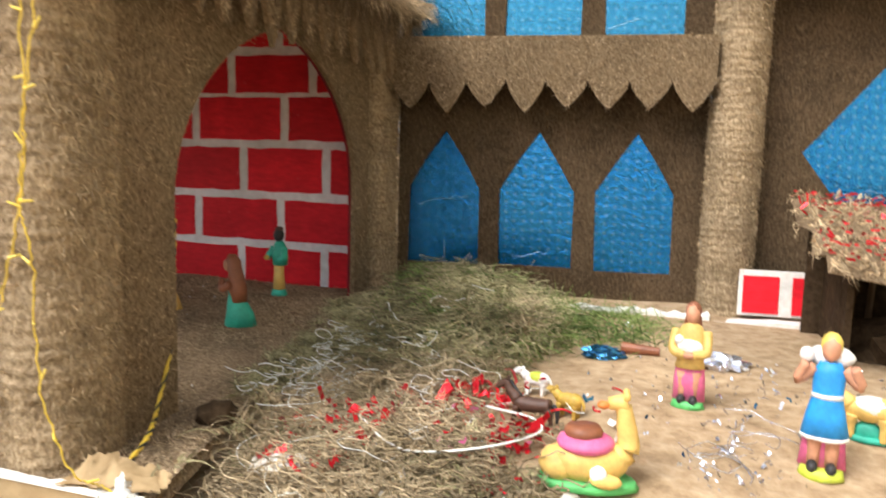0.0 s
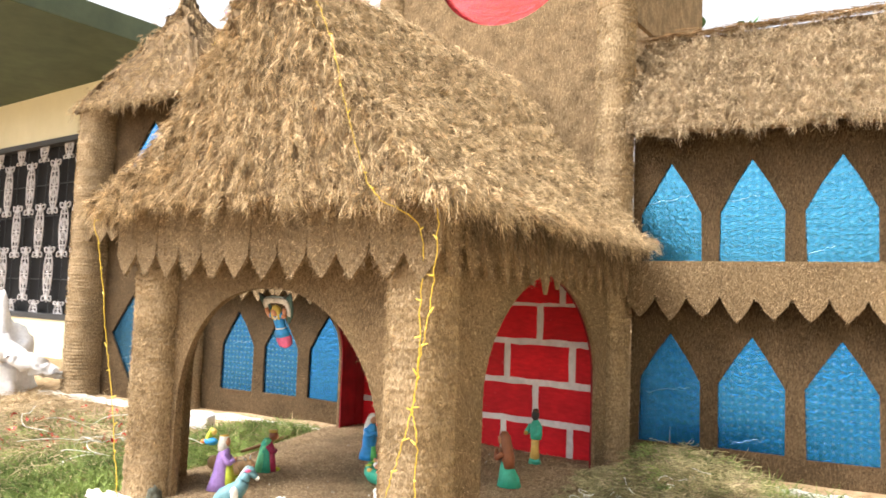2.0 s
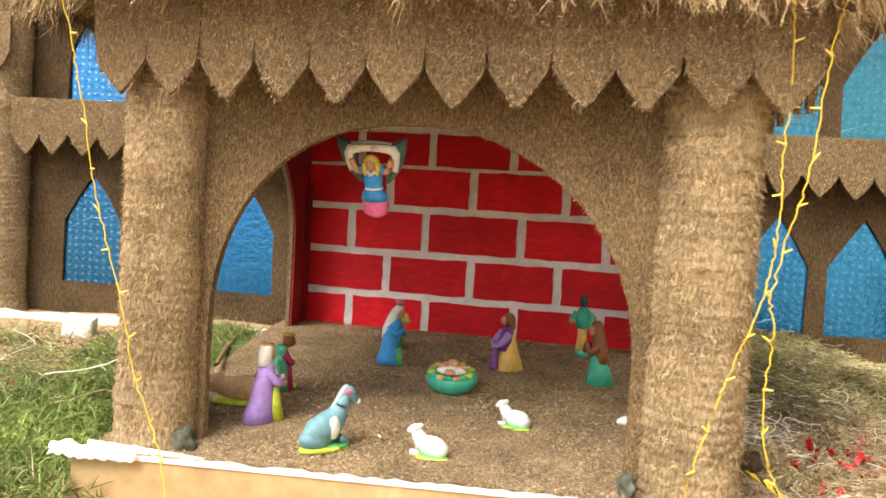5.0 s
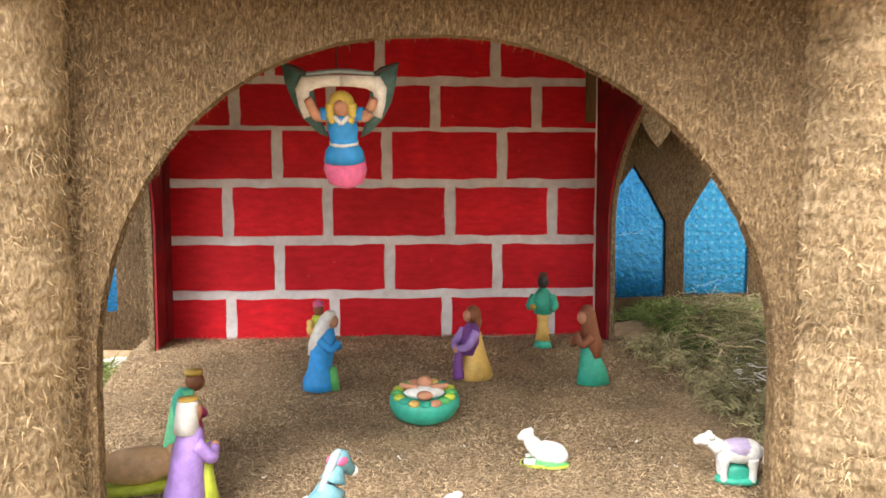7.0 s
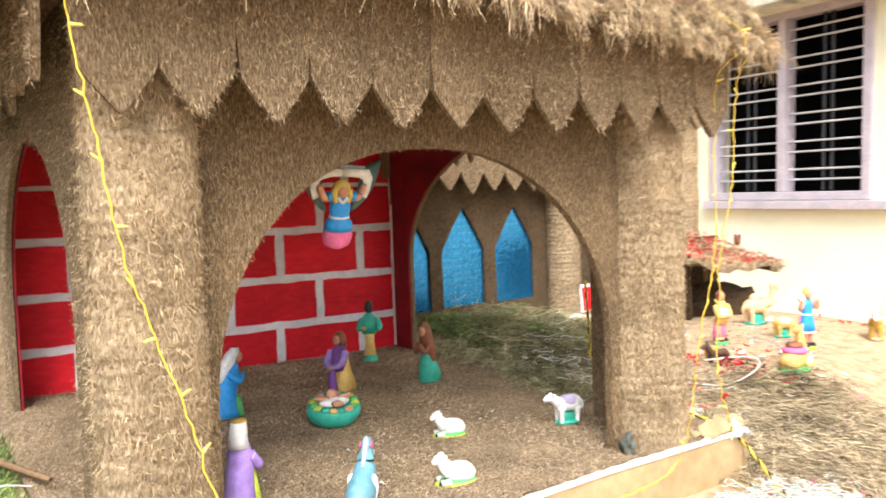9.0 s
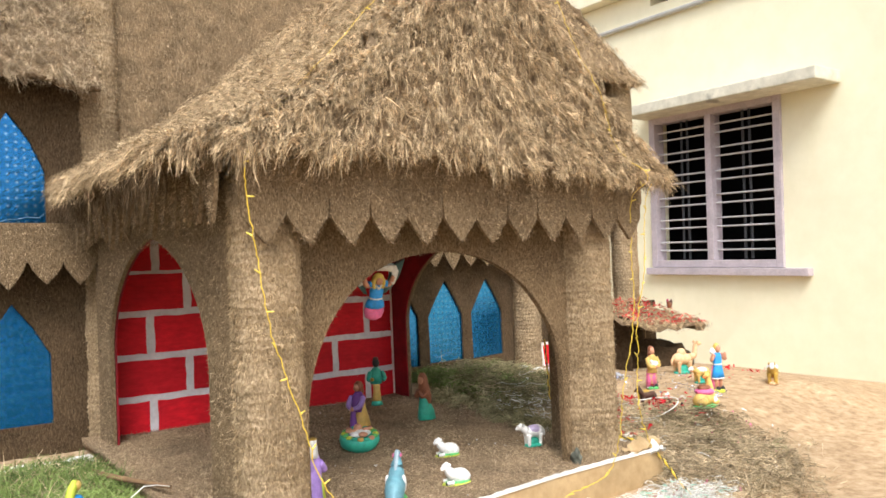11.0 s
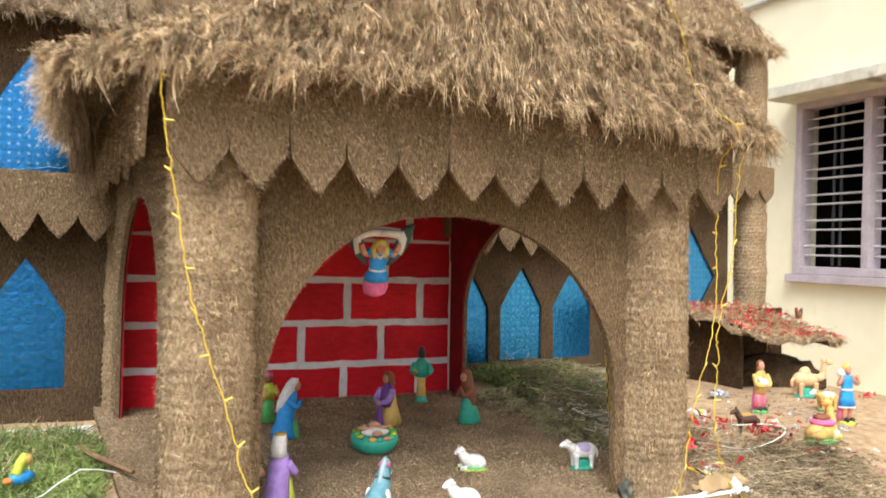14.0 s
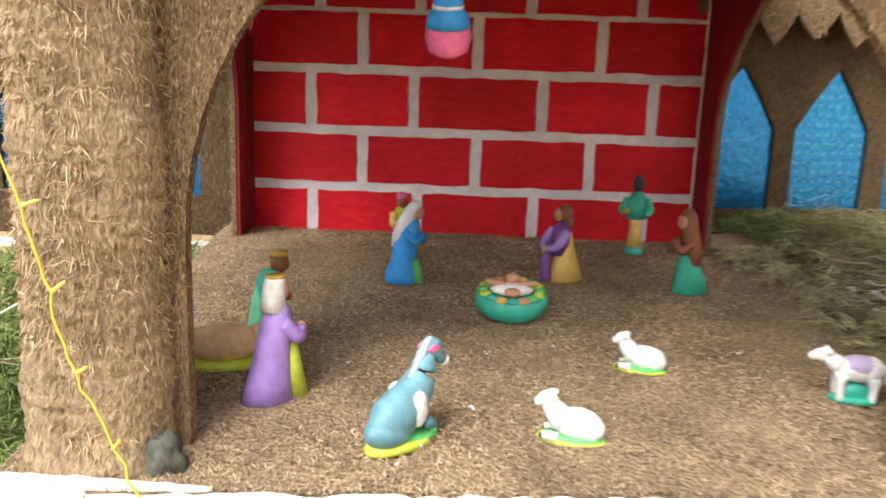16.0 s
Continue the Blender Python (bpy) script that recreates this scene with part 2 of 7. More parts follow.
WHITE_WALL = shader("white_wall_paint", ((0.76, 0.78, 0.80), (0.84, 0.85, 0.87)), 5, 0.8, bump=0.1, big=1.0, big_mix=0.05, distance=0.002)
CONCRETE = shader("weathered_concrete", ((0.52, 0.50, 0.40), (0.70, 0.67, 0.55)), 14, 0.9, bump=0.4, big=3, big_mix=0.15, distance=0.004, stain=((0.30, 0.29, 0.24), 4.0, 0.60))
LILAC = plain("lilac_frame_paint", (0.46, 0.405, 0.435), 0.5)
BAR_WHITE = plain("pale_iron_bar", (0.50, 0.48, 0.49), 0.45)
BAR_DARK = plain("dark_iron_rod", (0.035, 0.037, 0.042), 0.5)
# near-black colour standing in for the darkness of unlit rooms
ROOM_DARK = plain("unlit_room_black", (0.012, 0.012, 0.014), 0.9)
PVC = plain("grey_pvc_pipe", (0.42, 0.42, 0.40), 0.5)
GREEN_DARK = shader("dark_green_surface", ((0.05, 0.07, 0.045), (0.08, 0.105, 0.065)), 5, 0.7, bump=0.1, big=1, big_mix=0.2)
GRILLE = plain("silver_grille_paint", (0.62, 0.60, 0.62), 0.4)
COTTON = shader("white_cotton", ((0.61, 0.61, 0.64), (0.77, 0.77, 0.79)), 45, 1.0, bump=0.5, sheen=0.3, big=6, big_mix=0.08, distance=0.01)
GREY_CLOTH = shader("grey_cloth", ((0.44, 0.43, 0.45), (0.62, 0.61, 0.63)), 40, 0.95, bump=0.6, big=8, big_mix=0.2)
DARK_TWIG = plain("dark_twig", (0.06, 0.045, 0.05), 0.9)
YELLOW_WIRE = plain("yellow_wire", (0.72, 0.50, 0.055), 0.45)
DARK_WIRE = plain("dark_wire", (0.03, 0.03, 0.02), 0.5)
BULB = plain("yellow_bulb", (0.80, 0.62, 0.12), 0.25)
RED_TINSEL = plain("red_tinsel", (0.62, 0.015, 0.025), 0.28, 0.6)
SILVER_TINSEL = plain("silver_tinsel", (0.70, 0.72, 0.80), 0.22, 0.85)
GREEN_TINSEL = plain("green_tinsel", (0.38, 0.62, 0.50), 0.35, 0.3)
WHITE_NET = plain("white_shred", (0.78, 0.77, 0.72), 0.7)
WOOD = shader("rough_wood", ((0.16, 0.09, 0.045), (0.30, 0.19, 0.10)), 24, 0.85, bump=0.5, stretch=(1, 1, 0.15), big=4)
PAINT = {}
for key, rgb in {
    "purple": (0.35, 0.22, 0.56), "deep_purple": (0.16, 0.05, 0.24), "white": (0.78, 0.76, 0.73), "skin": (0.56, 0.27, 0.16),
    "brown": (0.24, 0.085, 0.04), "dark_brown": (0.085, 0.04, 0.025), "black": (0.03, 0.028, 0.028), "teal": (0.04, 0.38, 0.27),
    "green": (0.10, 0.42, 0.12), "lime": (0.50, 0.58, 0.06), "yellow": (0.68, 0.45, 0.13), "gold": (0.50, 0.32, 0.06),
    "blue": (0.03, 0.29, 0.70), "sky": (0.13, 0.285, 0.34), "pink": (0.72, 0.15, 0.32), "crimson": (0.36, 0.03, 0.10),
    "orange": (0.70, 0.22, 0.05), "tan": (0.68, 0.44, 0.24), "grey": (0.28, 0.36, 0.40), "grey_green": (0.07, 0.14, 0.13), "lilac": (0.46, 0.38, 0.56), "blond": (0.68, 0.50, 0.10), "dark_green": (0.02, 0.10, 0.07), "green_cloak": (0.14, 0.56, 0.30),
}.items():
    PAINT[key] = plain("clay_paint_" + key, rgb, 0.5, var=0.2, scale=55, bump=0.45)


# ---- mesh helpers ----
RNG = np.random.default_rng(7)


def mesh_np(name, verts, faces, mats, smooth=False, index=None):
    """A mesh from an array of places and an array of triangles or quads."""
    verts, faces = np.asarray(verts, np.float32), np.asarray(faces, np.int32)
    me = bpy.data.meshes.new(name)
    count, size = faces.shape
    me.vertices.add(len(verts))
    me.vertices.foreach_set("co", verts.ravel())
    me.loops.add(count * size)
    me.loops.foreach_set("vertex_index", faces.ravel())
    me.polygons.add(count)
    me.polygons.foreach_set("loop_start", np.arange(0, count * size, size, dtype=np.int32))
    me.polygons.foreach_set("loop_total", np.full(count, size, np.int32))
    for m in mats:
        me.materials.append(m)
    if index is not None:
        me.polygons.foreach_set("material_index", np.asarray(index, np.int32))
    if smooth:
        me.polygons.foreach_set("use_smooth", np.ones(count, bool))
    me.update(calc_edges=True)
    return me


def put(name, me, parent=None, m=None, label=""):
    ob = new(name, me)
    if parent is not None:
        ob.parent = parent
    if m is not None:
        ob.matrix_basis = m
    if label:
        tagged(ob, label)
    return ob


def part(name, bm, mat, parent=None, label="", m=None, smooth=False):
    me = bpy.data.meshes.new(name)
    bmesh.ops.recalc_face_normals(bm, faces=bm.faces[:])
    if smooth:
        for f in bm.faces:
            f.smooth = True
    bm.to_mesh(me)
    bm.free()
    for a in mat if isinstance(mat, (list, tuple)) else [mat]:
        me.materials.append(a)
    return put(name, me, parent, m, label)


def thing(name, label, category, m=None, group="", kind=""):
    return tagged(put(name, None, None, m), label, category, group, kind)


def add_box(bm, lo, hi, bevel=0.0):
    made = bmesh.ops.create_cube(bm, size=1)["verts"]
    lo, hi = Vector(lo), Vector(hi)
    for v in made:
        v.co = Vector([(lo[i] + hi[i]) / 2 + v.co[i] * (hi[i] - lo[i]) for i in range(3)])
    if bevel:
        edges = list({e for v in made for e in v.link_edges})
        bmesh.ops.bevel(bm, geom=edges, offset=bevel, segments=2, affect="EDGES", profile=0.6)


def box(name, lo, hi, mat, parent=None, label="", bevel=0.004, m=None):
    bm = bmesh.new()
    add_box(bm, lo, hi, bevel)
    return part(name, bm, mat, parent, label, m)


def slab(loops, depth, axis="y"):
    """A flat board with holes, from loops of (a, b): the first outer, the rest holes; thick along the axis."""
    bm = bmesh.new()
    edges = []
    for loop in loops:
        vs = [bm.verts.new((a, 0, b) if axis == "y" else (0, a, b)) for a, b in loop]
        edges += [bm.edges.new((vs[i], vs[(i + 1) % len(vs)])) for i in range(len(vs))]
    bmesh.ops.triangle_fill(bm, use_beauty=True, use_dissolve=False, edges=edges)
    geo = bmesh.ops.extrude_face_region(bm, geom=bm.faces[:])["geom"]
    way = Vector((0, depth, 0)) if axis == "y" else Vector((depth, 0, 0))
    bmesh.ops.translate(bm, vec=way, verts=[g for g in geo if isinstance(g, bmesh.types.BMVert)])
    return bm


def tube_np(points, radius, sides=6):
    """Verts and quads of a round tube along points."""
    p = np.asarray(points, float)
    t = np.gradient(p, axis=0)
    t /= np.linalg.norm(t, axis=1)[:, None] + 1e-9
    up = np.where(np.abs(t[:, 2:3]) > 0.9, [[1.0, 0, 0]], [[0, 0, 1.0]])
    a = np.cross(t, up)
    a /= np.linalg.norm(a, axis=1)[:, None] + 1e-9
    b = np.cross(t, a)
    ang = np.linspace(0, 2 * np.pi, sides, endpoint=False)
    r = np.broadcast_to(np.asarray(radius, float), (len(p),))[:, None, None]
    v = p[:, None] + r * (np.cos(ang)[None, :, None] * a[:, None] + np.sin(ang)[None, :, None] * b[:, None])
    i, j = np.meshgrid(np.arange(len(p) - 1), np.arange(sides), indexing="ij")
    k = (j + 1) % sides
    f = np.stack([i * sides + j, i * sides + k, (i + 1) * sides + k, (i + 1) * sides + j], -1).reshape(-1, 4)
    return v.reshape(-1, 3), f


def tube(name, points, radius, mat, parent=None, sides=6, label="", m=None):
    v, f = tube_np(points, radius, sides)
    return put(name, mesh_np(name, v, f, [mat], True), parent, m, label)


def spline(points, steps=8):
    """Catmull-Rom through points."""
    p = np.asarray(points, float)
    p = np.vstack([2 * p[0] - p[1], p, 2 * p[-1] - p[-2]])
    out = []
    for i in range(1, len(p) - 2):
        for s in np.linspace(0, 1, steps, endpoint=False):
            out.append(0.5 * (2 * p[i] + (p[i + 1] - p[i - 1]) * s + (2 * p[i - 1] - 5 * p[i] + 4 * p[i + 1] - p[i + 2]) * s**2
                              + (3 * p[i] - p[i - 1] - 3 * p[i + 1] + p[i + 2]) * s**3))
    return np.array(out + [p[-2]])


def unit(v):
    return v / (np.linalg.norm(v, axis=-1, keepdims=True) + 1e-9)


def blades_np(roots, ways, length, width, bend, segs=2, droop=(0, 0, -1)):
    """Many thin bent strips: one from each root along its way, bending towards droop. Verts and quads."""
    n = len(roots)
    length, width, bend = (np.broadcast_to(np.asarray(a, float), (n,)) for a in (length, width, bend))
    ways = unit(np.asarray(ways, float))
    side = unit(np.cross(ways, RNG.normal(size=(n, 3))))
    rows = []
    for s in np.linspace(0, 1, segs + 1):
        c = roots + ways * (length * s)[:, None] + np.asarray(droop) * (bend * length * s * s)[:, None]
        w = (width * (1 - 0.75 * s) / 2)[:, None]
        rows += [c - side * w, c + side * w]
    v = np.stack(rows, 1)
    base = np.arange(n)[:, None] * (2 * segs + 2)
    f = np.concatenate([base + np.array([[2 * i, 2 * i + 1, 2 * i + 3, 2 * i + 2]]) for i in range(segs)], 0)
    return v.reshape(-1, 3), f


def locks_np(roots, ways, length, radius, per=9, frizz=0.35, segs=3, thin=1.0, flare=-0.45):
    """Shaggy locks: bundles of strips that leave one root, curl loosely and draw together (or, with flare above 0, open out) towards the tip."""
    n = len(roots)
    ways = unit(np.asarray(ways, float))
    a = unit(np.cross(ways, RNG.normal(size=(n, 3))))
    c = np.cross(ways, a)
    bend = RNG.uniform(0.25, 0.85, n)
    curl = RNG.normal(0, 0.20, (n, 1)) * length[:, None]
    m = n * per
    phi, off = RNG.uniform(0, 2 * np.pi, m), np.sqrt(RNG.random(m))
    twist = np.repeat(RNG.normal(0, 2.2, n), per) + RNG.normal(0, 0.5, m)
    size = RNG.uniform(0.55, 1.1, m)
    R = lambda q: np.repeat(q, per, 0)  # noqa: E731
    side = unit(np.cross(R(ways), RNG.normal(size=(m, 3))))
    width = RNG.uniform(0.0011, 0.0025, m) * thin
    rows = []
    for s in np.linspace(0, 1, segs + 1):
        t = s * size
        mid = R(roots) + R(ways) * (R(length) * t)[:, None] - np.array([0, 0, 1.0]) * (R(bend * length) * t * t)[:, None] + R(a * curl) * np.sin(2.6 * t)[:, None]
        r = R(radius) * off * (1 + flare * s)
        mid = mid + R(a) * (r * np.cos(phi + twist * s))[:, None] + R(c) * (r * np.sin(phi + twist * s))[:, None]
        mid = mid + RNG.normal(0, frizz * 0.014 * s, (m, 3))
        w = (width * (1 - 0.6 * s) / 2)[:, None]
        rows += [mid - side * w, mid + side * w]
    v = np.stack(rows, 1)
    base = np.arange(m)[:, None] * (2 * segs + 2)
    f = np.concatenate([base + np.array([[2 * k, 2 * k + 1, 2 * k + 3, 2 * k + 2]]) for k in range(segs)], 0)
    return v.reshape(-1, 3), f


def join_np(bits):
    vs, fs, at = [], [], 0
    for v, f in bits:
        vs.append(v)
        fs.append(np.asarray(f) + at)
        at += len(v)
    return np.concatenate(vs), np.concatenate(fs)


def fuzz(name, roots, normals, length, width, mat, parent, lift=0.5, lean=(0, 0, -0.3), segs=1):
    """Short loose fibres standing off a surface."""
    n = len(roots)
    ways = unit(RNG.normal(size=(n, 3)) + np.asarray(normals) * lift + np.asarray(lean))
    v, f = blades_np(np.asarray(roots), ways, length * RNG.uniform(0.5, 1.4, n), width, 0.2, segs)
    return tagged(put(name, mesh_np(name, v, f, [mat]), parent), kind="stuff")


# ---- ground ----
def edge_y(x):
    """The platform's front edge, slightly askew to the hut."""
    return 0.018 + 0.022 * np.asarray(x, float)


def edge_z(x):
    return np.interp(x, (-0.65, 0.3), (-0.032, -0.004))


def floor_z(y, x=0.0):
    """Height of the hut's floor, which rises from its front edge to the brick panel."""
    rise = np.interp(y, (0.28, 0.45, 0.65, 0.86, 1.16, 1.5), (-0.006, 0.0, 0.006, 0.032, 0.060, 0.062))
    return rise + (edge_z(x) + 0.006) * np.clip((0.28 - np.asarray(y, float)) / 0.28, 0, 1)


def ground_z(x, y):
    x, y = np.asarray(x, float), np.asarray(y, float)
    z = -0.08 + 0.07 * np.clip(y, -0.35, 1.7) - 0.165 * np.clip(x - 2.25, 0, 2.0)
    z = z + 0.075 * np.clip((x - 1.08) / 0.3, 0, 1) * np.clip((y + 0.05) / 0.35, 0, 1) * (1 - 0.85 * np.clip((y - 0.6) / 1.0, 0, 1))
    z = z + 0.088 * np.exp(-(((x - 0.94) / 0.27) ** 2 + ((y - 1.14) / 0.30) ** 2))
    z = z + 0.065 * np.exp(-(((x - 0.66) / 0.20) ** 2 + ((y - 1.40) / 0.16) ** 2))
    z = z + 0.04 * np.exp(-(((x - 1.0) / 0.22) ** 2 + ((y - 0.55) / 0.35) ** 2))
    z = z + 0.05 * np.exp(-(((x + 1.15) / 0.3) ** 2 + ((y - 0.95) / 0.3) ** 2))
    z = z - 0.042 * np.exp(-(((x - 0.05) / 0.95) ** 6)) * np.clip((0.35 - y) / 0.2, 0, 1) * np.clip((y + 1.3) / 0.8, 0, 1)
    wob = 0.012 * np.sin(5.1 * x + 1.3) * np.sin(4.3 * y + 0.4) + 0.006 * np.sin(13 * x) * np.cos(11 * y + 1)
    near = np.exp(-((x / 4) ** 2 + (y / 4) ** 2))
    return z + wob * near


axis_near = np.linspace(-5, 5, 181)
axis_far = np.array([300, 120, 60, 30, 18, 12, 9, 7, 6])
gx = np.concatenate([-axis_far, axis_near, axis_far[::-1]])
X, Y = np.meshgrid(gx, gx, indexing="ij")
gv = np.stack([X, Y, ground_z(X, Y)], -1).reshape(-1, 3)
N = len(gx)
gi, gj = np.meshgrid(np.arange(N - 1), np.arange(N - 1), indexing="ij")
gf = np.stack([gi * N + gj, (gi + 1) * N + gj, (gi + 1) * N + gj + 1, gi * N + gj + 1], -1).reshape(-1, 4)
tagged(put("ground", mesh_np("ground", gv, gf, [SOIL], True)), "pale sandy brown soil with small bumps", "ground", kind="structure")


# ---- straw column, scalloped valance, thatch: kinds shared by hut and palace ----
def column_np(radius, z0, z1, seed, flare=0.12):
    rng = np.random.default_rng(seed)
    rows, sides = int((z1 - z0) / 0.007) + 2, 28
    z = np.linspace(z0, z1, rows)
    ang = np.linspace(0, 2 * np.pi, sides, endpoint=False)
    ring = 1 + 0.045 * np.abs(np.sin(z * 150)) + 0.02 * np.sin(z * 61 + seed) + 0.03 * np.sin(z * 23 + seed * 2) + flare * np.exp(-(z - z0) / 0.07)
    r = radius * ring[:, None] * (1 + 0.04 * np.sin(3 * ang + seed)[None] + rng.normal(0, 0.016, (rows, sides)))
    v = np.stack([r * np.cos(ang), r * np.sin(ang), np.broadcast_to(z[:, None], r.shape)], -1).reshape(-1, 3)
    i, j = np.meshgrid(np.arange(rows - 1), np.arange(sides), indexing="ij")
    k = (j + 1) % sides
    f = np.stack([i * sides + j, i * sides + k, (i + 1) * sides + k, (i + 1) * sides + j], -1).reshape(-1, 4)
    return v, f


def straw_column(parent, x, y, radius, z0, z1, seed, density=54000, name="column", wide=1.0):
    """Wrapped in courses of short hanging straw, one course above the next."""
    v, f = column_np(radius, z0, z1, seed)
    col = put(name, mesh_np(name, v, f, [WRAP_BED], True), parent, pose(x, y, 0), "round column wrapped in pale straw and coir")
    n = int(density * 2 * math.pi * radius * (z1 - z0))
    ang, z = RNG.uniform(0, 2 * np.pi, n), RNG.uniform(z0, z1, n)
    step = 0.021
    wave = 0.006 * np.sin(2 * ang + seed) + 0.004 * np.sin(5 * ang + 3 * seed)
    course = np.round((z + wave) / step) * step - wave + RNG.normal(0, 0.0028, n)
    z = np.clip(np.where(RNG.random(n) < 0.86, course, z), z0 + 0.004, z1)
    out = np.stack([np.cos(ang), np.sin(ang), np.zeros(n)], -1)
    tang = np.stack([-np.sin(ang), np.cos(ang), np.zeros(n)], -1)
    roots = out * (radius * RNG.uniform(0.97, 1.05, (n, 1))) + np.array([0, 0, 1]) * z[:, None]
    flat = (RNG.random((n, 1)) < 0.22) * np.where(RNG.random((n, 1)) < 0.5, 1, -1)
    ways = unit(out * RNG.uniform(0.0, 0.40, (n, 1)) + np.array([[0, 0, -1.0]]) * RNG.uniform(0.25, 1, (n, 1)) * (1 - 0.8 * np.abs(flat)) + tang * flat + RNG.normal(0, 0.28, (n, 3)))
    v, f = blades_np(roots, ways, RNG.uniform(0.008, 0.018, n), RNG.uniform(0.0012, 0.0024, n) * wide, RNG.uniform(-0.5, 0.6, n), 2 if wide == 1 else 1)
    tagged(put("straw_wrap", mesh_np("straw_wrap", v, f, [WRAP]), col), kind="stuff")
    return col


def petal_loop(w, h, taper):
    """A hanging tongue from z = 0 to a point at z = -h; its sides run straight down to the taper's height."""
    half = [(w / 2 * 1.02, 0), (w / 2 * 1.02, -(h - taper) * 0.7), (w / 2 * 0.95, -(h - taper)), (w / 2 * 0.68, -(h - 0.66 * taper)), (w / 2 * 0.34, -(h - 0.32 * taper)), (w / 2 * 0.13, -(h - 0.10 * taper)), (0, -h)]
    return half + [(-a, b) for a, b in half[-2::-1]]


PETALS = {}


def valance(parent, length, top, notch, tip, count, thick=0.012, name="valance", m=None, fibres=42000, slim=1.0):
    """A hanging row of leaf-shaped tongues along x from 0 to length, in front of a narrow board."""
    bm = bmesh.new()
    add_box(bm, (0, 0.006, notch + 0.01), (length, thick + 0.006, top), 0.004)
    board = part(name, bm, COIR, parent, "coir-covered valance with leaf-shaped scallops", m)
    w, h = length / count, top - tip
    key = (round(w, 3), round(h, 3), slim)
    if key not in PETALS:
        pb = slab([petal_loop(w * slim * 0.985, h, (notch - tip) * 0.78)], thick)
        me = bpy.data.meshes.new("scallop")
        bmesh.ops.recalc_face_normals(pb, faces=pb.faces[:])
        pb.to_mesh(me)
        pb.free()
        me.materials.append(COIR)
        PETALS[key] = me
    for i in range(count):
        put("scallop", PETALS[key], board, pose(w * (i + 0.5), -0.001 + RNG.normal(0, 0.0012), top + RNG.normal(0, 0.003 if slim == 1 else 0.012), RNG.normal(-0.8, 0.7), RNG.normal(0, 0.9), RNG.normal(0, 0.35)))
    n = int(fibres * length * (top - tip))
    x, z = RNG.uniform(0, length, n), RNG.uniform(tip, top, n)
    local = np.abs(((x / w) % 1) - 0.5) * 2 / slim
    keep = (z > notch - 0.004 - (notch - tip) * (1 - local**1.5)) & (local < 1.04)
    x, z = x[keep], z[keep]
    fuzz("coir_fibre", np.stack([x, np.full(len(x), -0.003), z], -1), (0, -1, 0), 0.0105, 0.0018, COIR_FIBRE, board, 0.55)
    return board


def toothed(parent, length, top, notch, tip, count, m, fibres=30000):
    """A balcony front: one long board with a pointed lower edge."""
    w = length / count
    line = [(0.0, top), (0.0, notch)]
    for i in range(count):
        mid, low, gap = w * (i + 0.5) + RNG.uniform(-0.005, 0.005), tip + RNG.normal(0, 0.007), RNG.uniform(0.4, 0.8)
        drop = notch - low
        left = [(mid - w * k, notch - drop * d) for k, d in ((0.445, 0.10), (0.40, 0.22 + 0.1 * gap), (0.24, 0.62), (0.085, 0.88))]
        right = [(mid + w * k, z) for k, z in ((0.085, notch - drop * 0.88), (0.24, notch - drop * 0.62), (0.40, notch - drop * (0.22 + 0.1 * gap)), (0.445, notch - drop * 0.10))]
        line += left + [(mid, low)] + right
        line.append((w * (i + 1), notch if i == count - 1 else notch + RNG.uniform(0.0, 0.02)))
    board = part("balcony_front", slab([line + [(length, top)]], 0.012), COIR, parent, "coir-covered balcony front with a pointed edge", m)
    n = int(fibres * length * (top - tip))
    x, z = RNG.uniform(0, length, n), RNG.uniform(tip, top, n)
    keep = z > notch - (notch - tip) * (1 - np.abs(((x / w) % 1) - 0.5) * 2)
    fuzz("coir_fibre", np.stack([x[keep], np.full(keep.sum(), -0.001), z[keep]], -1), (0, -1, 0), 0.0105, 0.0018, COIR_FIBRE, board, 0.5)
    return board


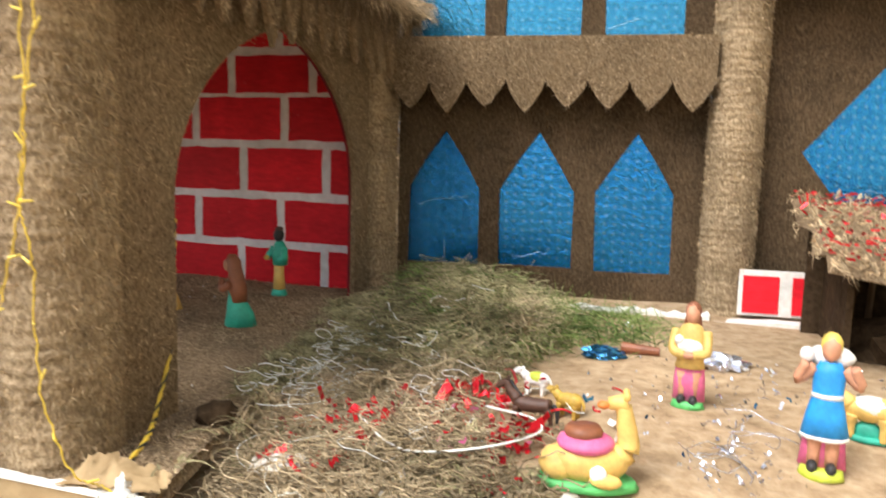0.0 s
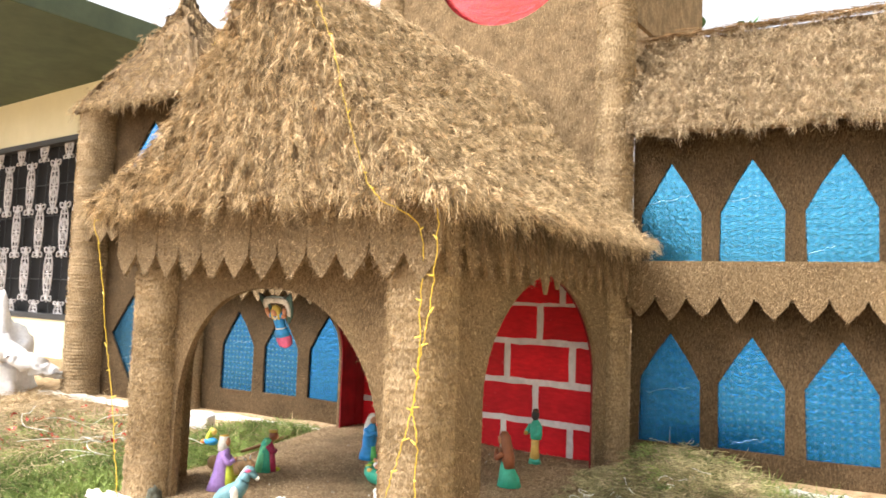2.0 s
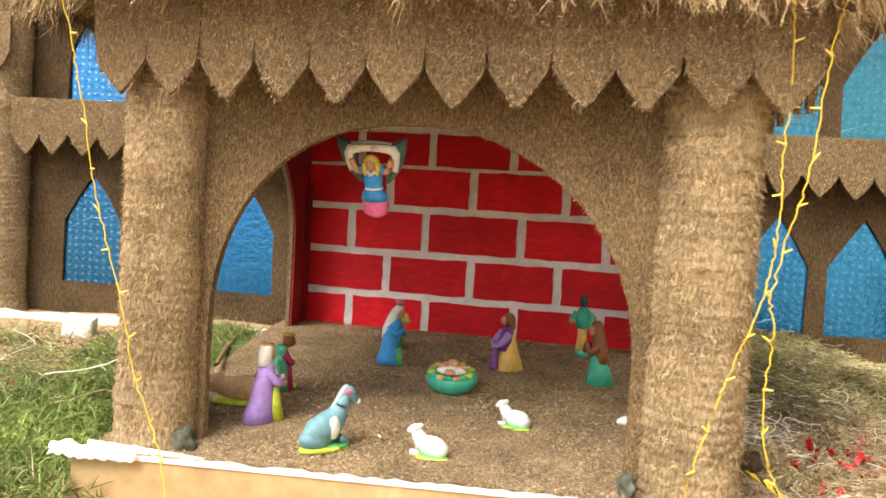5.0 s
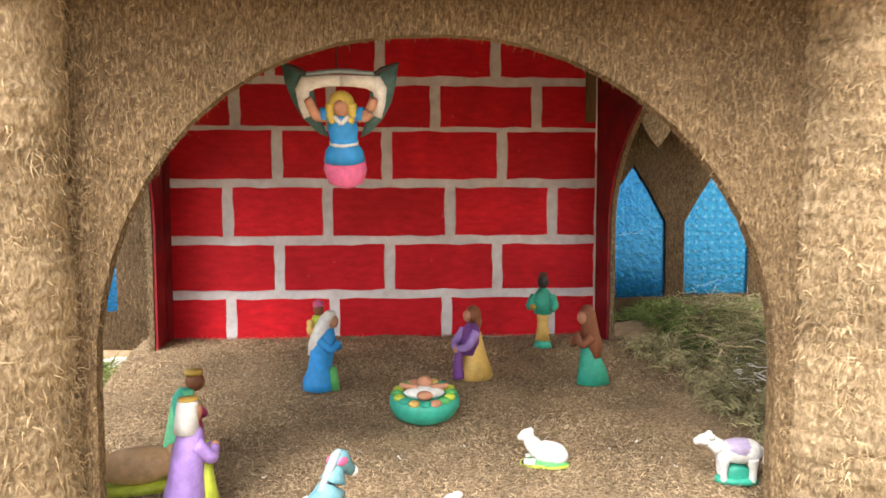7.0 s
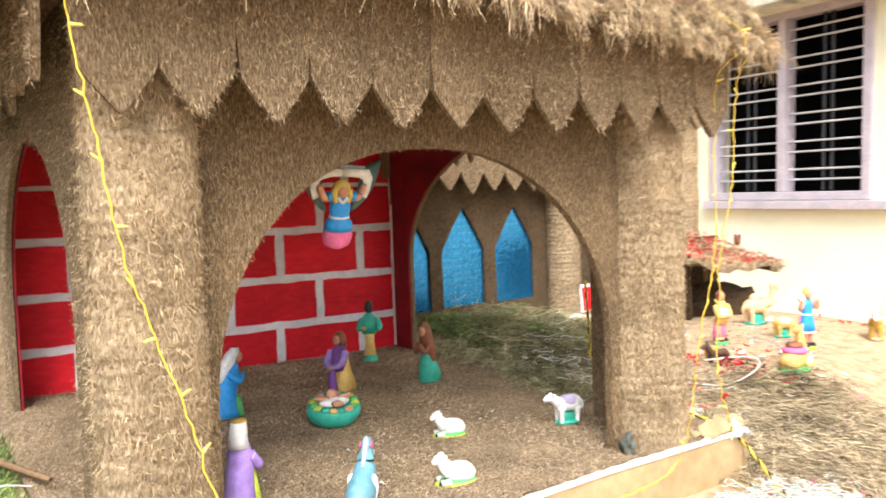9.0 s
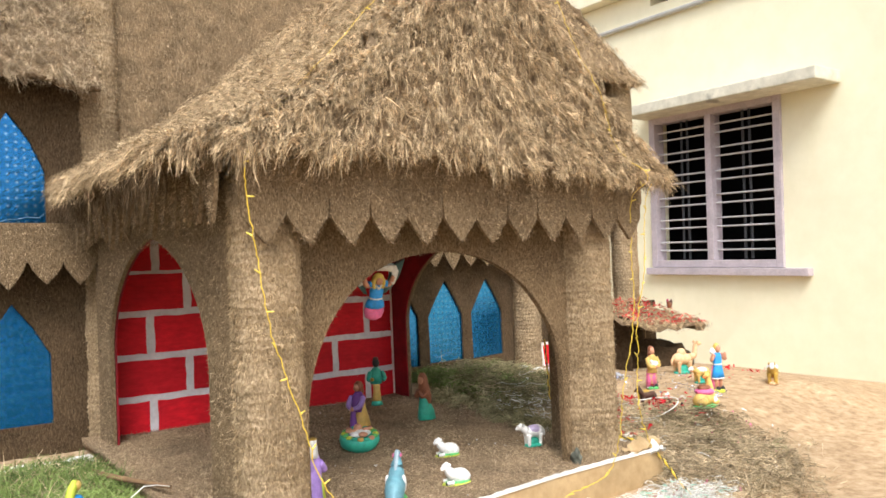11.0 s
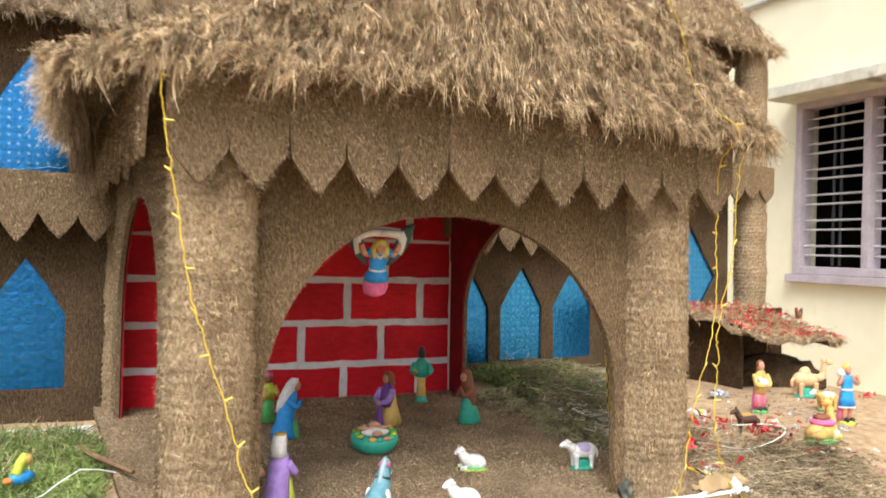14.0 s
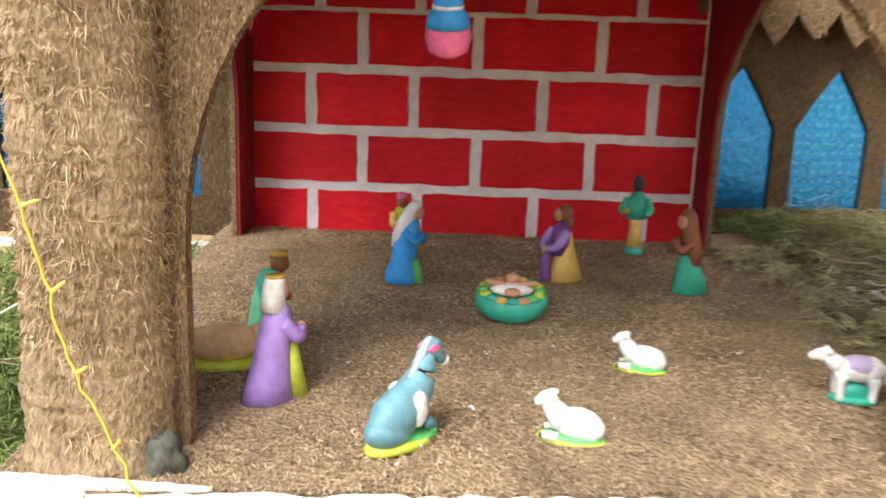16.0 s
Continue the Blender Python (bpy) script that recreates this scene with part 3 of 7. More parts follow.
def thatch(parent, grid, name="roof", density=2600, length=0.10, thick=0.045, label="thick shaggy thatch of dry brown straw", fringe=1.0, spread=0.35, wild=0.36, per=7, thin=1.0, straw=None):
    """A thatched slope: grid is rows x columns of places, the first row the ridge and the last the eave."""
    g = np.asarray(grid, float)
    rows, cols = g.shape[:2]
    du, dv = np.gradient(g, axis=1), np.gradient(g, axis=0)
    nor = unit(np.cross(du, dv))
    if nor[..., 2].mean() < 0:
        nor = -nor
    low = g - nor * thick
    v = np.concatenate([(g - nor * 0.016).reshape(-1, 3), low.reshape(-1, 3)])
    i, j = np.meshgrid(np.arange(rows - 1), np.arange(cols - 1), indexing="ij")
    q = np.stack([i * cols + j, i * cols + j + 1, (i + 1) * cols + j + 1, (i + 1) * cols + j], -1).reshape(-1, 4)
    o = rows * cols
    rim = [(a, a + 1, a + 1 + o, a + o) for a in range(cols - 1)]
    rim += [((rows - 1) * cols + a, (rows - 1) * cols + a + 1, (rows - 1) * cols + a + 1 + o, (rows - 1) * cols + a + o) for a in range(cols - 1)]
    rim += [(a * cols, (a + 1) * cols, (a + 1) * cols + o, a * cols + o) for a in range(rows - 1)]
    rim += [(a * cols + cols - 1, (a + 1) * cols + cols - 1, (a + 1) * cols + cols - 1 + o, a * cols + cols - 1 + o) for a in range(rows - 1)]
    roof = put(name, mesh_np(name, v, np.concatenate([q, q[:, ::-1] + o, np.array(rim)]), [THATCH_BED], True), parent, None, label)
    area = np.linalg.norm(np.cross(du, dv), axis=-1)[:-1, :-1].sum()
    n = int(area * density)
    cell = np.linalg.norm(np.cross(du, dv), axis=-1)[:-1, :-1].ravel()
    pick = RNG.choice(len(cell), n, p=cell / cell.sum())
    a, b = (pick // (cols - 1))[:, None], (pick % (cols - 1))[:, None]
    s, t = RNG.random((n, 1)), RNG.random((n, 1))
    extra = int(fringe * np.linalg.norm(np.diff(g[-1], axis=0), axis=1).sum() * density * 0.055)
    a = np.concatenate([a, np.full((extra, 1), rows - 2)])
    b = np.concatenate([b, RNG.integers(0, cols - 1, (extra, 1))])
    s = np.concatenate([s, RNG.uniform(0.82, 1.0, (extra, 1))])
    t = np.concatenate([t, RNG.random((extra, 1))])
    n += extra
    tuft = np.where(RNG.random(n) < 0.5, RNG.integers(0, n, n), np.arange(n))
    a, b, s, t = a[tuft], b[tuft], s[tuft], t[tuft]

    def at(arr):
        a0, b0 = a[:, 0], b[:, 0]
        return (arr[a0, b0] * (1 - s) * (1 - t) + arr[a0 + 1, b0] * s * (1 - t) + arr[a0, b0 + 1] * (1 - s) * t + arr[a0 + 1, b0 + 1] * s * t)

    root, up, down = at(g), unit(at(nor)), unit(at(dv))
    lean = unit(down * RNG.uniform(0.45, 1.0, (n, 1)) + up * RNG.uniform(0.02, 0.48, (n, 1)) + RNG.normal(0, wild, (n, 3))[tuft] + RNG.normal(0, 0.17, (n, 3)))
    v, f = locks_np(root + up * RNG.uniform(-0.012, 0.016, (n, 1)) + RNG.normal(0, 0.009, (n, 3)), lean, length * RNG.uniform(0.45, 1.15, n), 0.0075 * RNG.uniform(0.5, 1.4, n), per, spread, thin=thin, flare=0.5)
    tagged(put("straw", mesh_np("straw", v, f, [straw or STRAW]), roof), kind="stuff")
    return roof


def ruled(top, bottom, rows=18, cols=30, sag=0.0, rough=0.010):
    """A slope between a ridge line and an eave line, hollowed by sag."""
    top, bottom = np.asarray(top, float), np.asarray(bottom, float)

    def along(line):
        q = np.linspace(0, len(line) - 1, cols)
        return np.stack([np.interp(q, np.arange(len(line)), line[:, k]) for k in range(3)], -1)

    s = np.linspace(0, 1, rows)[:, None, None]
    g = along(top)[None] * (1 - s) + along(bottom)[None] * s
    depth = np.linspace(*sag, cols) if isinstance(sag, tuple) else np.full(cols, sag)
    g[..., 2] -= depth[None, :] * np.sin(np.pi * s[..., 0])
    return g + RNG.normal(0, rough, g.shape) * np.clip(s * 5, 0.1, 1)


def arch_loop(x0, x1, spring, apex, base, steps=26, point=0.0, full=1.0):
    """An arched opening's outline from its foot on one side to the other."""
    c, r = (x0 + x1) / 2, (x1 - x0) / 2
    pts = [(x0, base)]
    for i in range(steps + 1):
        a = math.pi * (1 - i / steps)
        lift = math.sin(a) * (1 - point) + point * (1 - abs(math.cos(a)))
        k = math.cos(a)
        k = -abs(k) ** full if k < 0 else k
        pts.append((c + r * k, spring + (apex - spring) * lift))
    return pts + [(x1, base)]


def pointed(cx, w, z0, shoulder, tip, jit=0.004):
    r = lambda: random.uniform(-jit, jit)  # noqa: E731
    pts = [(cx - w / 2 + r(), z0 + r()), (cx + w / 2 + r(), z0 + r()), (cx + w / 2 + r(), shoulder + r()),
           (cx + w * 0.27 + r(), shoulder + (tip - shoulder) * 0.52), (cx + r(), tip), (cx - w * 0.27 + r(), shoulder + (tip - shoulder) * 0.52), (cx - w / 2 + r(), shoulder + r())]
    return pts


def grow(loop, d):
    cx, cz = sum(a for a, _ in loop) / len(loop), sum(b for _, b in loop) / len(loop)
    return [(cx + (a - cx) * (1 + d), cz + (b - cz) * (1 + d)) for a, b in loop]


# ---- the hut ----
hut = thing("crib_hut", "open crib hut of coir-covered board with a thatched roof", "hut")
straw_column(hut, -0.596, 0.110, 0.083, -0.04, 0.95, 3, 62000)
straw_column(hut, 0.547, 0.128, 0.089, -0.04, 0.95, 5, 62000)

front = arch_loop(-0.488, 0.424, 0.25, 0.698, -0.045, full=0.82)
bm = slab([[(-0.63, -0.045)] + front + [(0.60, -0.045), (0.60, 0.97), (-0.63, 0.97)]], 0.022)
front_wall = part("front_wall", bm, COIR_WALL, hut, "brown coir-covered wall with a wide round arch", pose(0, 0.115, 0))
n = 42000
fx, fz = RNG.uniform(-0.6, 0.58, n), RNG.uniform(0.02, 0.95, n)
inside = (np.abs(fx + 0.032) / 0.456) ** np.where(fx < -0.032, 2.44, 2.0) + (np.clip(fz - 0.25, 0, 9) / 0.448) ** 2 < 1.0
fx, fz = fx[~inside], fz[~inside]
fuzz("coir_fibre", np.stack([fx, np.full(len(fx), -0.001), fz], -1), (0, -1, 0), 0.0095, 0.0013, WALL_FIBRE, front_wall, 0.4)
edge = np.array(front)[1:-1]
q = RNG.uniform(0, len(edge) - 1.001, 900)
ei = q.astype(int)
ep = edge[ei] * (1 - (q - ei))[:, None] + edge[ei + 1] * (q - ei)[:, None]
fuzz("edge_fibre", np.stack([ep[:, 0], RNG.uniform(0, 0.022, len(ep)), ep[:, 1]], -1), (0, -0.4, 0), 0.007, 0.0012, WALL_FIBRE, front_wall, 0.4)


def side_wall(x_front, x_back, outward, name, a0, a1):
    """A long wall with an arch; coir outside, dark red paint inside. Local x runs from the front to the back."""
    span = math.hypot(x_back - x_front, 1.26) - 0.035
    turn = math.degrees(math.atan2(1.26, x_back - x_front))
    loop = arch_loop(a0, a1, 0.40, 0.782, -0.035, point=0.16)
    outline = [(0.0, -0.035)] + loop + [(span, -0.035), (span, 0.95), (0.0, 0.95)]
    wall = part(name, slab([outline], 0.014 * outward), COIR, hut, "coir-covered side wall with an arch, painted dark red inside", pose(x_front, 0.12, 0, 0, 0, turn))
    half = [p for p in loop if p[0] >= (a0 + a1) / 2]
    cover = [((a0 + a1) / 2, 0.95)] + half + [(span, 0.02), (span, 0.95)]
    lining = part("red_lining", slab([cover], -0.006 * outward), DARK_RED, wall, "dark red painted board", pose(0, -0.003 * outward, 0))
    n = 30000
    a, z = RNG.uniform(0, span, n), RNG.uniform(0.03, 0.95, n)
    hole = ((a - (a0 + a1) / 2) / ((a1 - a0) / 2)) ** 2 + (np.clip(z - 0.40, 0, 9) / 0.357) ** 2 < 1
    a, z = a[~hole], z[~hole]
    fuzz("coir_fibre", np.stack([a, np.full(len(a), 0.014 * outward), z], -1), (0, outward, 0), 0.0095, 0.0013, COIR_FIBRE, wall, 0.4)
    return wall


side_wall(0.600, 0.515, -1, "side_wall", 0.235, 1.125)
side_wall(-0.655, -0.765, 1, "side_wall", 0.19, 1.075)

# painted brick panel at the back
panel = box("brick_panel", (-0.765, 1.362, 0.045), (0.512, 1.380, 1.04), MORTAR, hut, "board painted with red bricks and grey mortar lines", 0.003)
ROWS_Z = (0.052, 0.190, 0.351, 0.519, 0.678, 0.818, 0.965)
JOINTS = ((-0.578, -0.276, 0.059, 0.375), (-0.435, -0.110, 0.212), (-0.582, -0.292, 0.070, 0.379), (-0.437, -0.117, 0.224), (-0.557, -0.280, 0.025, 0.328), (-0.455, -0.136, 0.204))
for r, joints in enumerate(JOINTS):
    z0, z1 = ROWS_Z[r] + 0.0135, ROWS_Z[r + 1] - 0.0135
    if r == 0:
        z0 -= 0.008
    if r in (3, 4):
        z0, z1 = (z0, z1 + 0.007) if r == 3 else (z0 - 0.007, z1)
    cuts = (-0.775, *joints, 0.522)
    for c0, c1 in zip(cuts, cuts[1:]):
        pts = []
        a0, a1 = c0 + 0.0155, c1 - 0.0155
        for k in range(7):
            pts.append((a0 + (a1 - a0) * k / 6, z0 + random.uniform(-0.0025, 0.0025)))
        for k in range(1, 4):
            pts.append((a1 + random.uniform(-0.003, 0.002), z0 + (z1 - z0) * k / 4))
        for k in range(7):
            pts.append((a1 + (a0 - a1) * k / 6, z1 + random.uniform(-0.0025, 0.0025)))
        for k in range(1, 4):
            pts.append((a0 + random.uniform(-0.002, 0.003), z1 + (z0 - z1) * k / 4))
        part("brick", slab([pts], 0.0035), BRICK_RED, panel, m=pose(0, 1.3588, 0))
box("white_edge", (0.508, 1.352, 0.05), (0.520, 1.361, 0.60), TORN, hut, "bare white edge of the board", 0.002)
box("corner_post", (0.472, 1.332, 0.70), (0.500, 1.354, 1.05), WOOD, hut, "bare brown corner post", 0.003)
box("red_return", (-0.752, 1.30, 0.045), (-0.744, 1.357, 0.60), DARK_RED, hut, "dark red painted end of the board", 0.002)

# valances under the eaves
valance(hut, 1.40, 0.965, 0.810, 0.722, 12, m=pose(-0.699, -0.004, 0))
valance(hut, 1.30, 0.96, 0.840, 0.728, 15, slim=0.84, m=pose(0.700, 0.01, 0, 0, 0, 93))
valance(hut, 1.32, 0.99, 0.890, 0.778, 17, slim=0.80, m=pose(-0.860, 1.35, 0, 0, 0, -84.7))

# loose straw hanging under the long eaves, its colour darkened for their shade
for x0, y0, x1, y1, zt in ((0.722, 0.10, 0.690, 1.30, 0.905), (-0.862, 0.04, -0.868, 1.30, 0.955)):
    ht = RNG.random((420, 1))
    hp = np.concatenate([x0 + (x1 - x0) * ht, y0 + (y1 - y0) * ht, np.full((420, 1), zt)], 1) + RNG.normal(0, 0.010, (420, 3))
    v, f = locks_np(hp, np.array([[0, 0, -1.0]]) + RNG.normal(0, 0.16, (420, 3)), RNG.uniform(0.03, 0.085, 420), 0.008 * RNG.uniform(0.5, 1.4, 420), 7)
    tagged(put("eave_fringe", mesh_np("eave_fringe", v, f, [SHADED_FIBRE]), hut), "hanging straw, coloured dark for the shade under the eave", kind="stuff")

# roof: ridge from front to back, a steep thatched front face
RIDGE_F, RIDGE_B = (0.04, -0.015, 1.68), (0.005, 1.47, 1.69)
EFL, EFR, EBR, EBL = (-0.742, -0.085, 0.955), (0.765, -0.065, 0.922), (0.700, 1.34, 0.915), (-0.895, 1.36, 1.000)
thatch(hut, ruled([RIDGE_F, RIDGE_B], [EFR, EBR], sag=0.035), "roof_slope", 5600, 0.050, spread=0.45, wild=0.28, per=9, thin=0.8)
EL1 = (-0.880, 0.02, 0.945)
thatch(hut, ruled([RIDGE_B, RIDGE_F], [EBL, (-0.915, 0.75, 0.955), EL1], sag=(0.05, 0.12)), "roof_slope", 5600, 0.056, spread=0.45, wild=0.28, per=9, thin=0.8)
thatch(hut, ruled([(0.02, -0.02, 1.68), (0.06, -0.02, 1.68)], [EFL, (0.0, -0.115, 0.942), EFR], sag=(0.12, 0.06)), "roof_front", 6400, 0.048, fringe=0.35, spread=0.46, wild=0.28, per=9, thin=0.8)
for corner, sag in ((EL1, 0.12), (EFL, 0.12), (EFR, 0.06)):
    hs = RNG.random((900, 1))
    hp = np.array([RIDGE_F]) * (1 - hs) + np.array([corner]) * hs - np.array([[0, 0, sag]]) * np.sin(np.pi * hs) + RNG.normal(0, 0.010, (900, 3))
    hw = unit(np.array([corner]) - np.array([RIDGE_F])) * RNG.uniform(0.3, 1, (900, 1)) + RNG.normal(0, 0.45, (900, 3)) + np.array([[0, -0.3, 0.15]])
    v, f = locks_np(hp, hw, 0.055 * RNG.uniform(0.5, 1.15, 900), 0.009 * RNG.uniform(0.5, 1.3, 900), 9)
    tagged(put("hip_straw", mesh_np("hip_straw", v, f, [STRAW]), hut), kind="stuff")
def peak_tuft(x, y, z, height, radius, count):
    """A pointed tuft: straws that start on a narrow cone and run up to its tip or hang down its side."""
    s, a = RNG.random(count) ** 0.7, RNG.uniform(0, 2 * np.pi, count)
    out = np.stack([np.cos(a), np.sin(a), np.zeros(count)], -1)
    at = np.array([x, y, z]) + out * (radius * (1 - s))[:, None] + np.array([0, 0, 1]) * (height * s)[:, None]
    up = RNG.random((count, 1)) < 0.45
    way = np.where(up, np.array([[0, 0, 1.0]]) - 0.25 * out, out * 0.45 - np.array([[0, 0, 0.8]])) + RNG.normal(0, 0.22, (count, 3))
    return blades_np(at, way, RNG.uniform(0.02, 0.055, count), 0.0026, 0.2, 2)


v, f = peak_tuft(0.052, -0.014, 1.60, 0.125, 0.060, 2200)
tagged(put("ridge_tuft", mesh_np("ridge_tuft", v, f, [STRAW]), hut), "upright tuft of straw at the peak", kind="stuff")
rt = RNG.random((2600, 1))
rr = np.array([RIDGE_F]) * (1 - rt) + np.array([RIDGE_B]) * rt + RNG.normal(0, 0.008, (2600, 3))
v, f = blades_np(rr, RNG.normal(0, 0.35, (2600, 3)) + np.where(RNG.random((2600, 1)) < 0.5, 1, -1) * np.array([[0.9, 0, -0.55]]), RNG.uniform(0.04, 0.08, 2600), 0.0026, 0.35, 2)
tagged(put("ridge_straw", mesh_np("ridge_straw", v, f, [STRAW]), hut), kind="stuff")

# platform
plat = thing("hut_platform", "cardboard-fronted platform covered with brown coir matting", "platform")
nx, ny = 60, 60
px, py = np.meshgrid(np.linspace(0, 1, nx), np.linspace(0, 1, ny), indexing="ij")
mx = (-0.70 + 1.42 * px) - 0.13 * py + 0.09 * px * (1 - py) ** 4
my = edge_y(mx) * (1 - py) + 1.425 * py
mz = floor_z(my, mx) + 0.002 * np.sin(31 * mx + 2 * np.sin(17 * my)) * np.sin(27 * my + 3) + 0.004 * np.sin(9 * mx) * np.sin(8 * my) + RNG.normal(0, 0.0012, mx.shape)
v = np.stack([mx, my, mz], -1).reshape(-1, 3)
i, j = np.meshgrid(np.arange(nx - 1), np.arange(ny - 1), indexing="ij")
f = np.stack([i * ny + j, (i + 1) * ny + j, (i + 1) * ny + j + 1, i * ny + j + 1], -1).reshape(-1, 4)
lower = v - np.array([0, 0, 0.03])
o = len(v)
rim = [(k, k + 1, k + 1 + o, k + o) for k in range(ny - 1)] + [((nx - 1) * ny + k, (nx - 1) * ny + k + 1, (nx - 1) * ny + k + 1 + o, (nx - 1) * ny + k + o) for k in range(ny - 1)]
rim += [(k * ny, (k + 1) * ny, (k + 1) * ny + o, k * ny + o) for k in range(nx - 1)] + [(k * ny + ny - 1, (k + 1) * ny + ny - 1, (k + 1) * ny + ny - 1 + o, k * ny + ny - 1 + o) for k in range(nx - 1)]
mat_ob = put("matting", mesh_np("matting", np.concatenate([v, lower]), np.concatenate([f, f[:, ::-1] + o, np.array(rim)]), [FLOOR_MAT], True), plat)
n = 80000
a, b = RNG.random(n), RNG.random(n) ** 1.2
fx = -0.70 + 1.42 * a - 0.13 * b + 0.09 * a * (1 - b) ** 4
fy = edge_y(fx) * (1 - b) + 1.425 * b
fuzz("mat_fibre", np.stack([fx, fy, floor_z(fy, fx) + 0.001], -1), (0, 0, 1), 0.011, 0.0016, FLOOR_FIBRE, mat_ob, 0.25, (0, 0, 0.1))
def strip_loop(x0, x1, below, above, rough, steps=72):
    """A long strip along the platform's edge, with a ragged upper side."""
    xs = np.linspace(x0, x1, steps)
    low = [(float(a), float(edge_z(a)) + below) for a in xs]
    return low + [(float(a), float(edge_z(a)) + above + random.uniform(-rough, rough)) for a in xs[::-1]]


turn = math.degrees(math.atan(0.022))
part("front_board", slab([strip_loop(-0.725, 0.80, -0.130, -0.002, 0.0)], 0.006), CARD, plat, "tan cardboard front strip", pose(0, 0.010, 0, 0, 0, turn))
part("torn_edge", slab([strip_loop(-0.722, 0.797, -0.006, 0.004, 0.0035)], 0.010), TORN, plat, "torn white paper edge", pose(0, 0.006, 0, 0, 0, turn))
strip_line = [(-0.70, 0.0)] + [(-0.70 + 0.27 * k / 20, 0.016 + random.uniform(-0.002, 0.002) - 0.009 * (k / 20) ** 3) for k in range(21)] + [(-0.43, 0.0)]
part("base_strip", slab([strip_line], 0.010), TORN, plat, "white foam strip at the foot of the column", pose(0, 0.022, -0.030, 0, 0, 1))


def torn_flap(length, width, seed, m, mat=TORN):
    """A crumpled, curled sheet of torn paper."""
    rng = np.random.default_rng(seed)
    a, b = np.meshgrid(np.linspace(0, 1, 22), np.linspace(0, 1, 9), indexing="ij")
    edge = width * (0.75 + 0.25 * np.sin(6 * a + seed)) * (1 - 0.5 * a**3) + rng.normal(0, 0.004, (22, 1))
    z = 0.014 * np.sin(7 * a + 3 * b + seed) * b + 0.018 * b**2 * np.sin(3.2 * a) + 0.008 * np.abs(np.sin(17 * a + 5 * b)) * b + rng.normal(0, 0.0022, a.shape)
    p = np.stack([a * length + rng.normal(0, 0.002, a.shape), b * edge, z], -1)
    v = np.concatenate([p.reshape(-1, 3), p.reshape(-1, 3) - np.array([0, 0, 0.003])])
    i, j = np.meshgrid(np.arange(21), np.arange(8), indexing="ij")
    q = np.stack([i * 9 + j, (i + 1) * 9 + j, (i + 1) * 9 + j + 1, i * 9 + j + 1], -1).reshape(-1, 4)
    put("torn_flap", mesh_np("torn_flap", v, np.concatenate([q, q[:, ::-1] + 198]), [mat]), plat, m, "curled torn white paper flap")


torn_flap(0.17, 0.07, 3, pose(0.650, edge_y(0.65) - 0.015, 0.0, 8, -4, 6), CARD)
torn_flap(0.07, 0.04, 9, pose(0.735, edge_y(0.735) - 0.030, -0.002, -12, 4, 10))
torn_flap(0.20, 0.045, 5, pose(-0.765, edge_y(-0.765) - 0.036, -0.034, 6, -1, 3))


# ---- the palace facade: two wings, a tower and two end bays, on one straight line ----
FACADE = pose(0, 1.51, 0, 0, 0, 6.28)


def foil_window(parent, loop, mat, label):
    pane = part("foil_pane", slab([grow(loop, 0.05)], 0.004), mat, parent, label, pose(0, 0.0125, 0))
    us, zs = [a for a, _ in loop], [b for _, b in loop]
    for _ in range(random.choice((0, 1, 1))):
        z = random.choice((min(zs) + random.uniform(0.015, 0.06), min(zs) + random.uniform(0.2, 0.29)))
        u0 = min(us) + random.uniform(0.0, 0.10)
        u1 = min(max(us), u0 + random.uniform(0.07, 0.2))
        line = [(u0 + (u1 - u0) * k / 9, -0.001, z + 0.05 * (k / 9 - 0.5) * random.uniform(0.2, 1) + random.uniform(-0.005, 0.005)) for k in range(10)]
        tube("crease", line, [0.0004, *[random.uniform(0.0006, 0.0015) for _ in range(8)], 0.0004], FOIL_CREASE, pane, 4)
    return pane


